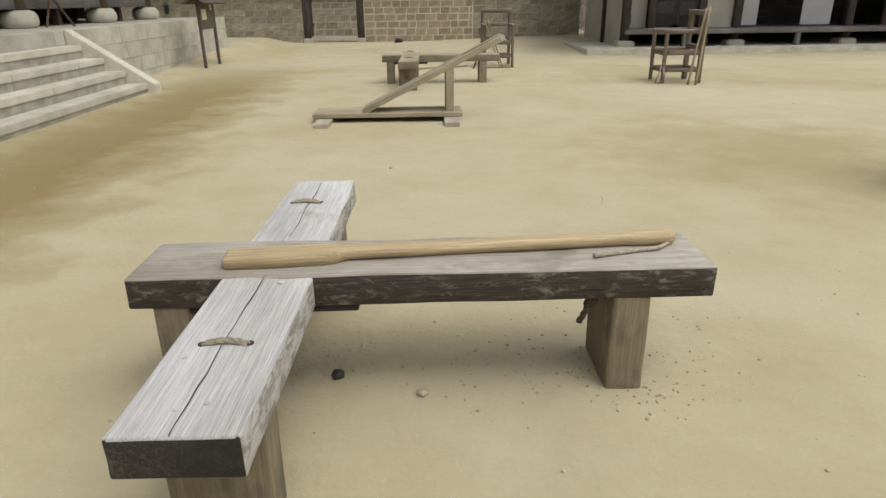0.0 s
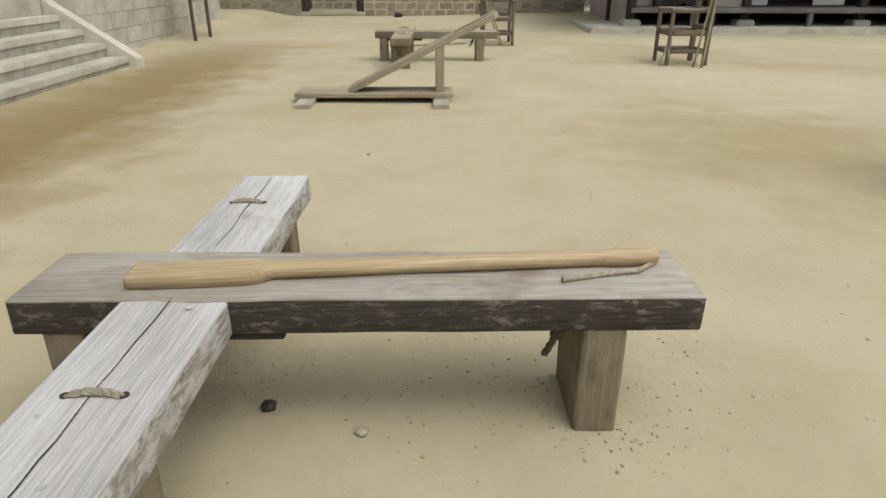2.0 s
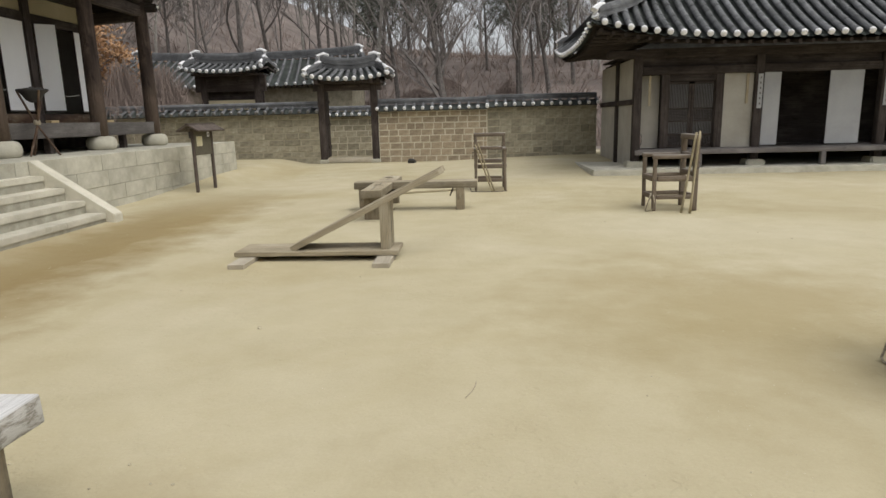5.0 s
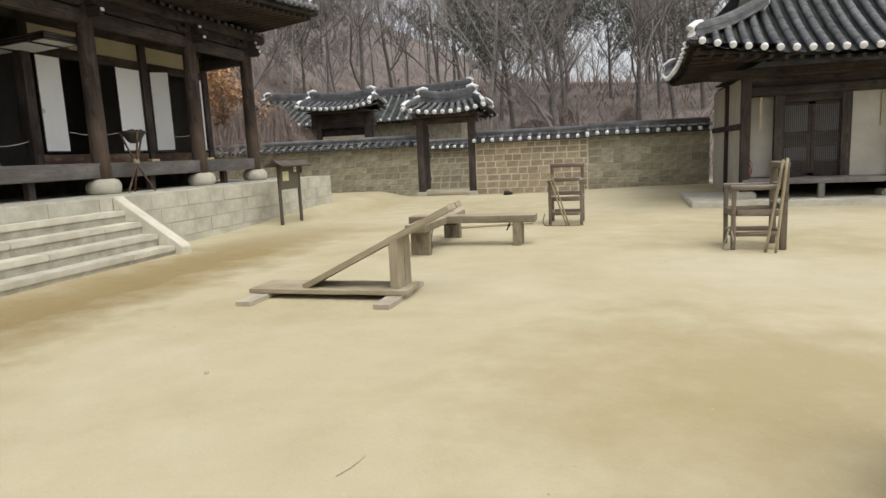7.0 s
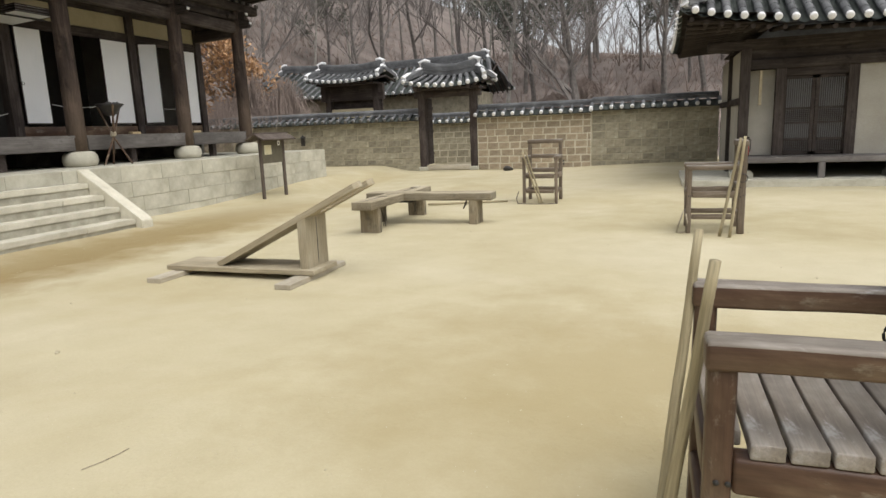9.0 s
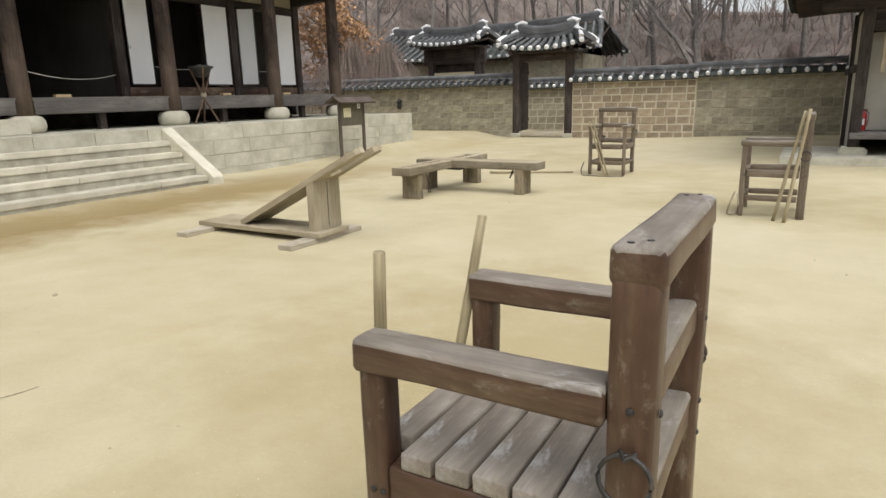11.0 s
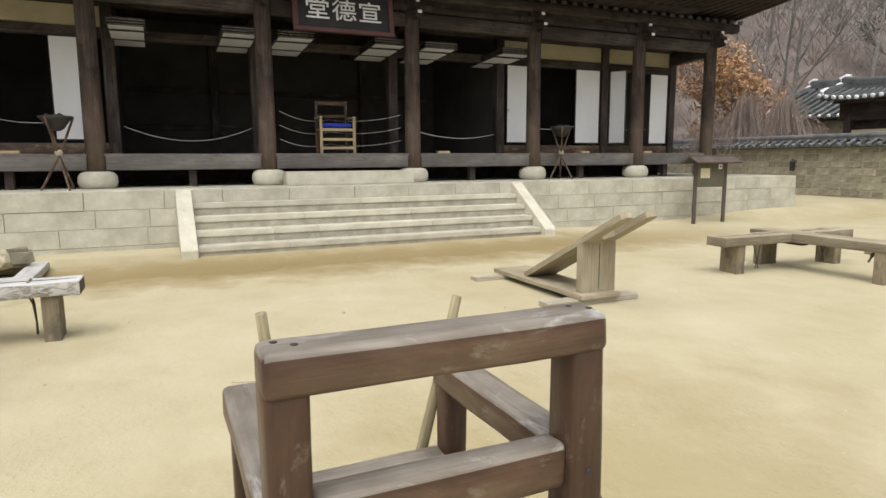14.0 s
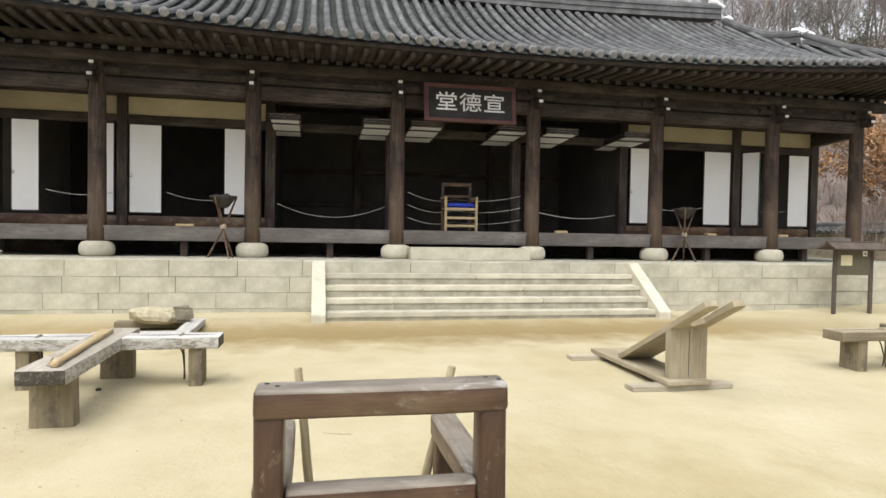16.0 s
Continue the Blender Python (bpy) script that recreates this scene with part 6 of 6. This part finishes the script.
# ---- pebbles, twigs ----
def pebble(x, y, r, label="small stone lying on the sand", mat=None):
    bm = bmesh.new()
    bmesh.ops.create_icosphere(bm, subdivisions=2, radius=r)
    o = Vector((x * 9, y * 9, 1))
    for v in bm.verts:
        v.co += noise.noise_vector(v.co * (1.2 / r) + o) * r * 0.35
        v.co.z *= 0.65
    ob = tagged(link_mesh("pebble", bm, mat or M_PEBBLE, smooth=True), label, "pebble", "pebbles")
    ob.matrix_basis = pose(x, y, ground_z(x, y) + r * 0.35)


rng = random.Random(12)
pebble(-0.05, 1.99, 0.022, "small pale stone under the bench")
pebble(-0.386, 2.134, 0.028, "dark stone under the bench", M_IRON)
for _ in range(85):
    pebble(rng.uniform(-1.2, 2.6), rng.uniform(0.9, 3.6), rng.choice((0.004, 0.005, 0.006, 0.008)))
for _ in range(30):
    pebble(rng.uniform(-3.5, 7), rng.uniform(4, 17), rng.choice((0.006, 0.008, 0.01)))
pebble(-0.85, 22.5, 0.16, "dark round stone at the foot of the wall", M_IRON)
pebble(-0.33, 5.47, 0.02, "small pale stone on the open sand")
for pts in ([(1.24, 4.26), (1.275, 4.34), (1.295, 4.42), (1.3, 4.48)],):
    tagged(link_mesh("twig", tube([(x, y, ground_z(x, y) + 0.005) for x, y in pts], 0.0024, 5), M_ROPE), "thin dry twig lying on sand", "twig", "twigs")


def gravel_patch():
    verts, faces = [], []
    r = random.Random(5)
    for _ in range(5200):
        if r.random() < 0.6:
            x, y = r.uniform(-2.0, 3.6), r.uniform(0.5, 4.8)
        else:
            x, y = r.uniform(-4, 8), r.uniform(2, 14)
        s = r.uniform(0.0018, 0.0052) * (1 if y < 5 else 1.4)
        z = ground_z(x, y)
        b = len(verts)
        a = r.uniform(0, 6.28)
        for k in range(4):
            verts.append((x + s * r.uniform(0.7, 1.3) * math.cos(a + k * 1.57), y + s * r.uniform(0.7, 1.3) * math.sin(a + k * 1.57), z - 0.001))
        verts.append((x, y, z + s * 0.7))
        faces += [(b + k, b + (k + 1) % 4, b + 4) for k in range(4)]
    me = bpy.data.meshes.new("grit")
    me.from_pydata(verts, [], faces)
    me.materials.append(M_PEBBLE)
    tagged(new("grit", me), "fine loose grit scattered over the sand", "grit", kind="stuff")


gravel_patch()


def loose_earth():
    """Crumbs of kicked-up earth round the bench legs."""
    r = random.Random(15)
    bm = bmesh.new()
    for _ in range(520):
        cx, cy, sp = r.choice(((0.78, 2.0, 0.14), (0.75, 2.12, 0.2), (0.9, 2.0, 0.16), (0.2, 2.1, 0.18), (0.45, 2.15, 0.2), (0.75, 2.15, 0.35), (0.2, 2.2, 0.4), (-0.35, 2.3, 0.25), (1.0, 2.2, 0.3)))
        x, y = r.gauss(cx, sp), r.gauss(cy, sp * 0.6)
        s = 0.002 + 0.0065 * r.random() ** 2.2
        m = Matrix.Translation((x, y, ground_z(x, y) + s * 0.2)) @ Euler((r.uniform(0, 3), r.uniform(0, 3), r.uniform(0, 3))).to_matrix().to_4x4() @ Matrix.Diagonal((1, r.uniform(0.6, 1), r.uniform(0.5, 0.9), 1))
        bmesh.ops.create_icosphere(bm, subdivisions=1, radius=s, matrix=m)
    ob = link_mesh("loose_earth", bm, M_EARTH)
    tagged(ob, "crumbs of loose earth round the bench", "earth", kind="stuff")


loose_earth()


# ---- low wall seen through the gate ----
WALL_Y_OLD = WALL_Y
WALL_Y = 26.9
boundary_wall("wall_outer", (-7.0, 0), (-0.6, 0), 0.1, 1.98, M_WALLSTONE, "stone wall beyond the gate with white eave ends", CAP_SMALL, ((0.3, 0.55), (0.22, 0.28)), 9)
WALL_Y = WALL_Y_OLD


# ---- trees ----
def grow(seed, height, spread, r0, depth, twig_r, first=0.3, forks=4, lean=0.1, up=0.35):
    """Limbs as lists of (points, radii) from a trunk that forks again and again; level 0 is the trunk."""
    r = random.Random(seed)
    limbs = []

    def limb(p, d, ln, rad, lev):
        n = 5 if lev == 0 else 4
        pts, radii = [p.copy()], [rad]
        q = p.copy()
        dd = d.copy()
        for i in range(n):
            dd = (dd + Vector((r.uniform(-1, 1), r.uniform(-1, 1), r.uniform(-0.3, 0.8))) * (lean if lev == 0 else 0.22)).normalized()
            q = q + dd * ln / n
            pts.append(q.copy())
            radii.append(max(twig_r, rad * (1 - 0.62 * (i + 1) / n)))
        limbs.append((lev, pts, radii))
        if lev >= depth:
            return
        k = forks + (1 if lev == 0 else 0) + r.randint(0, 1)
        for j in range(k):
            u = first + (1 - first) * (j + r.uniform(0.2, 0.9)) / k
            i = min(n - 1, int(u * n))
            base = pts[i].lerp(pts[i + 1], u * n - i)
            a = r.uniform(0, 6.28)
            side = Vector((math.cos(a), math.sin(a), up + r.uniform(-0.2, 0.5)))
            nd = (dd * 0.55 + side * spread).normalized()
            limb(base, nd, ln * r.uniform(0.42, 0.66), max(twig_r, radii[i] * 0.55), lev + 1)

    limb(Vector((0, 0, -0.2)), Vector((r.uniform(-0.08, 0.08), r.uniform(-0.08, 0.08), 1)).normalized(), height * 0.62, r0, 0)
    return limbs


def limbs_mesh(limbs, sides_of):
    verts, faces = [], []
    for lev, pts, radii in limbs:
        k = sides_of(lev)
        b = len(verts)
        for i, p in enumerate(pts):
            d = (pts[min(i + 1, len(pts) - 1)] - pts[max(i - 1, 0)]).normalized()
            a = d.cross(Vector((0.3, 0.2, 1)))
            a.normalize()
            c = d.cross(a)
            for j in range(k):
                t = 2 * math.pi * j / k
                verts.append(tuple(p + (a * math.cos(t) + c * math.sin(t)) * radii[i]))
        for i in range(len(pts) - 1):
            for j in range(k):
                faces.append((b + i * k + j, b + i * k + (j + 1) % k, b + (i + 1) * k + (j + 1) % k, b + (i + 1) * k + j))
    return verts, faces


def mesh_from(name, verts, faces, material):
    me = bpy.data.meshes.new(name)
    me.from_pydata(verts, [], faces)
    me.materials.append(material)
    return me


def bare_tree(m, seed, height, spread, r0, label, depth=3, twig=0.012, bark=None, forks=4, first=0.3):
    t = thing("bare_tree", m, label, "tree", "bare trees")
    limbs = grow(seed, height, spread, r0, depth, twig, first, forks)
    v, f = limbs_mesh([l for l in limbs if l[0] == 0], lambda l: 8)
    o = new("trunk", mesh_from("trunk", v, f, bark or M_BARK))
    o.parent = t
    v, f = limbs_mesh([l for l in limbs if l[0] > 0], lambda l: 5 if l == 1 else 3)
    o = new("crown", mesh_from("crown", v, f, bark or M_TWIG))
    o.parent = t
    return t


def at_ground(x, y, turn=0, s=1.0):
    return pose(x, y, ground_z(x, y) - 0.1, 0, 0, turn) @ Matrix.Diagonal((s, s, s, 1))


M_BIRCH = mineral("pale_bark", (0.2, 0.185, 0.16), (0.3, 0.28, 0.25), (0.4, 0.38, 0.34), 4, 60, 0.95, 0.006)
big = bare_tree(at_ground(-0.2, 38), 8, 13, 0.62, 0.26, "large spreading bare tree with many forked limbs", 4, 0.012, None, 5, 0.12)
kinds = [bare_tree(at_ground(x, y), sd, h, sp, r, lb, dp, 0.012, bk, fk, 0.35) for x, y, sd, h, sp, r, lb, dp, bk, fk in (
    (-4.6, 39, 11, 19, 0.45, 0.15, "tall slim bare tree with pale bark", 3, M_BIRCH, 5),
    (-13.5, 42, 12, 17, 0.6, 0.2, "bare grey woodland tree with fine twigs", 4, None, 5),
    (4.2, 40, 13, 15, 0.5, 0.14, "slender bare tree beside the hut", 3, None, 5),
    (-19.5, 37, 14, 14, 0.7, 0.18, "crooked bare tree above the far roof", 4, None, 5))]
rng = random.Random(77)
spots = []
for _ in range(4000):
    if len(spots) >= 96:
        break
    x, y = rng.uniform(-62, 34), rng.uniform(39, 92)
    if rng.random() < 0.35:
        x, y = rng.uniform(-62, -27), rng.uniform(2, 45)
    if all((x - a) ** 2 + (y - b) ** 2 > 9 for a, b in spots) and not (-3.5 < x < 3.5 and y < 46):
        spots.append((x, y))
for i, (x, y) in enumerate(spots):
    copy_thing(kinds[1 + i % 3] if i % 5 else kinds[0], at_ground(x, y, rng.uniform(0, 360), rng.uniform(0.7, 1.15)))


def far_woods():
    r = random.Random(31)
    protos = []
    for s in range(4):
        limbs = grow(50 + s, r.uniform(11, 15), 0.55, 0.16, 3, 0.02, 0.3, 4)
        protos.append(limbs_mesh(limbs, lambda l: 5 if l == 0 else 3))
    verts, faces = [], []
    n = 0
    while n < 420:
        if r.random() < 0.6:
            x, y = r.uniform(-130, 70), r.uniform(70, 190)
        else:
            x, y = r.uniform(-150, -45), r.uniform(-20, 120)
        n += 1
        pv, pf = protos[n % 4]
        a, s = r.uniform(0, 6.28), r.uniform(0.75, 1.2)
        ca, sa, z = math.cos(a) * s, math.sin(a) * s, ground_z(x, y) - 0.1
        b = len(verts)
        verts += [(x + ca * p[0] - sa * p[1], y + sa * p[0] + ca * p[1], z + s * p[2]) for p in pv]
        faces += [tuple(b + i for i in f) for f in pf]
    tagged(new("far_woods", mesh_from("far_woods", verts, faces, M_TWIG)), "leafless brown winter woods covering the hillside", "woods", kind="stuff")


far_woods()


def undergrowth():
    """Thin saplings and brushwood all over the slope."""
    r = random.Random(41)
    verts, faces = [], []
    for i in range(15000):
        if r.random() < 0.72:
            y = 33 + 75 * r.random() ** 1.5
            x = r.uniform(-45, 30) * (0.5 + y / 70)
        else:
            x, y = -24 - 60 * r.random() ** 1.4, r.uniform(-5, 60)
        if abs(x - 2.9) < 2 and y < 40:
            continue
        z, h = ground_z(x, y) - 0.1, r.uniform(0.35, 1.3) * (2.4 if r.random() < 0.12 else 1)
        for k in range(3):
            a, sp = r.uniform(0, 6.28), r.uniform(0.2, 1.1) * h
            b, w = len(verts), 0.014 + 0.007 * h
            tx, ty, tz = x + sp * math.cos(a), y + sp * math.sin(a), z + h * r.uniform(0.6, 1)
            mx, my, mz = x + sp * 0.35 * math.cos(a), y + sp * 0.35 * math.sin(a), z + h * 0.45
            verts += [(x - w, y, z), (x + w, y, z), (x, y + w, z), (mx - w * 0.7, my, mz), (mx + w * 0.7, my, mz), (mx, my + w * 0.7, mz), (tx, ty, tz)]
            faces += [(b, b + 1, b + 4, b + 3), (b + 1, b + 2, b + 5, b + 4), (b + 2, b, b + 3, b + 5), (b + 3, b + 4, b + 6), (b + 4, b + 5, b + 6), (b + 5, b + 3, b + 6)]
    tagged(new("undergrowth", mesh_from("undergrowth", verts, faces, M_BRUSH)), "tangled reddish-brown winter brushwood on the slope", "brushwood", kind="stuff")


undergrowth()


def leaf_cloud(centres, n, size, seed, flat=0.5):
    r = random.Random(seed)
    verts, faces = [], []
    for _ in range(n):
        c, rad = r.choice(centres)
        d = Vector((r.gauss(0, 1), r.gauss(0, 1), r.gauss(0, 0.7)))
        p = c + d * rad * 0.5
        u = Vector((r.uniform(-1, 1), r.uniform(-1, 1), r.uniform(-1, 0.4))).normalized()
        w = u.cross(Vector((r.uniform(-1, 1), r.uniform(-1, 1), r.uniform(-1, 1)))).normalized()
        s = size * r.uniform(0.6, 1.3)
        b = len(verts)
        verts += [tuple(p - u * s), tuple(p + w * s * flat), tuple(p + u * s), tuple(p - w * s * flat)]
        faces.append((b, b + 1, b + 2, b + 3))
    return verts, faces


def oak(x, y, seed):
    t = thing("oak_tree", at_ground(x, y), "young oak still holding dry orange-brown leaves", "tree")
    limbs = grow(seed, 7.4, 0.85, 0.13, 3, 0.01, 0.12, 5, 0.1, 0.25)
    v, f = limbs_mesh([l for l in limbs if l[0] == 0], lambda l: 8)
    o = new("trunk", mesh_from("trunk", v, f, M_BARK))
    o.parent = t
    v, f = limbs_mesh([l for l in limbs if l[0] > 0], lambda l: 4)
    o = new("crown", mesh_from("crown", v, f, M_TWIG))
    o.parent = t
    tips = [(p, 0.42) for lev, pts, _ in limbs if lev >= 2 for p in pts[1:]]
    v, f = leaf_cloud(tips, 7000, 0.085, seed)
    o = new("foliage", mesh_from("foliage", v, f, M_LEAF))
    o.parent = t
    tagged(o, "dry orange-brown oak leaves")


oak(-13.3, 25.2, 21)
oak(-16.2, 22.8, 24)


def brush(x, y, h, w, seed):
    t = thing("dry_shrub", at_ground(x, y), "drooping dry brown shrub behind the wall", "shrub", "dry shrubs")
    r = random.Random(seed)
    limbs = []
    for _ in range(620):
        a, k = r.uniform(0, 6.28), r.uniform(0.1, 1)
        top = Vector((w * k * 0.6 * math.cos(a), w * k * 0.6 * math.sin(a), h * r.uniform(0.6, 1.0) * (1 - 0.35 * k * k)))
        end = Vector((w * k * 1.1 * math.cos(a + 0.2), w * k * 1.1 * math.sin(a + 0.2), h * r.uniform(0.1, 0.5)))
        pts = [Vector((top.x * 0.15, top.y * 0.15, 0)), Vector((top.x * 0.55, top.y * 0.55, top.z * 0.65)), top, (top + end) / 2 + Vector((0, 0, h * 0.1)), end]
        limbs.append((1, pts, [0.012, 0.009, 0.007, 0.006, 0.005]))
    v, f = limbs_mesh(limbs, lambda l: 3)
    o = new("thicket", mesh_from("thicket", v, f, M_BRUSH))
    o.parent = t


brush(-10.2, 24.6, 3.7, 1.7, 2)
brush(-11.6, 24.3, 3.9, 1.6, 4)
brush(-12.6, 23.8, 3.0, 1.5, 5)
brush(-15.2, 21.4, 2.4, 1.5, 7)
rr = random.Random(9)
for k in range(16):
    x, y = rr.uniform(-26, 16), rr.uniform(36, 52)
    brush(x, y, rr.uniform(1.2, 2.6), rr.uniform(1.0, 2.0), 20 + k)


def pine(x, y, h, seed):
    t = thing("pine_tree", at_ground(x, y), "dark green pine with layered ragged boughs", "tree", "pines")
    limbs = grow(seed, h * 1.3, 0.62, 0.18, 2, 0.02, 0.3, 7, 0.05, 0.0)
    v, f = limbs_mesh([l for l in limbs if l[0] == 0], lambda l: 8)
    o = new("trunk", mesh_from("trunk", v, f, M_BARK))
    o.parent = t
    v, f = limbs_mesh([l for l in limbs if l[0] > 0], lambda l: 4)
    o = new("crown", mesh_from("crown", v, f, M_TWIG))
    o.parent = t
    tips = [(p, 0.55) for lev, pts, _ in limbs if lev >= 1 for p in pts[2:]]
    v, f = leaf_cloud(tips, 4600, 0.2, seed, 0.18)
    o = new("foliage", mesh_from("foliage", v, f, M_NEEDLE))
    o.parent = t
    return t


p1 = pine(-3.6, 43, 11, 3)
p2 = pine(-5.6, 50, 10, 6)
for x, y, s in ((-1.2, 54, 0.95), (2.5, 58, 0.8), (-11, 60, 1.0), (6, 52, 0.7), (-24, 54, 0.9), (9, 62, 1.0), (-1.5, 64, 1.0), (-33, 42, 0.8)):
    copy_thing(p1 if s > 0.85 else p2, at_ground(x, y, s * 700, s))
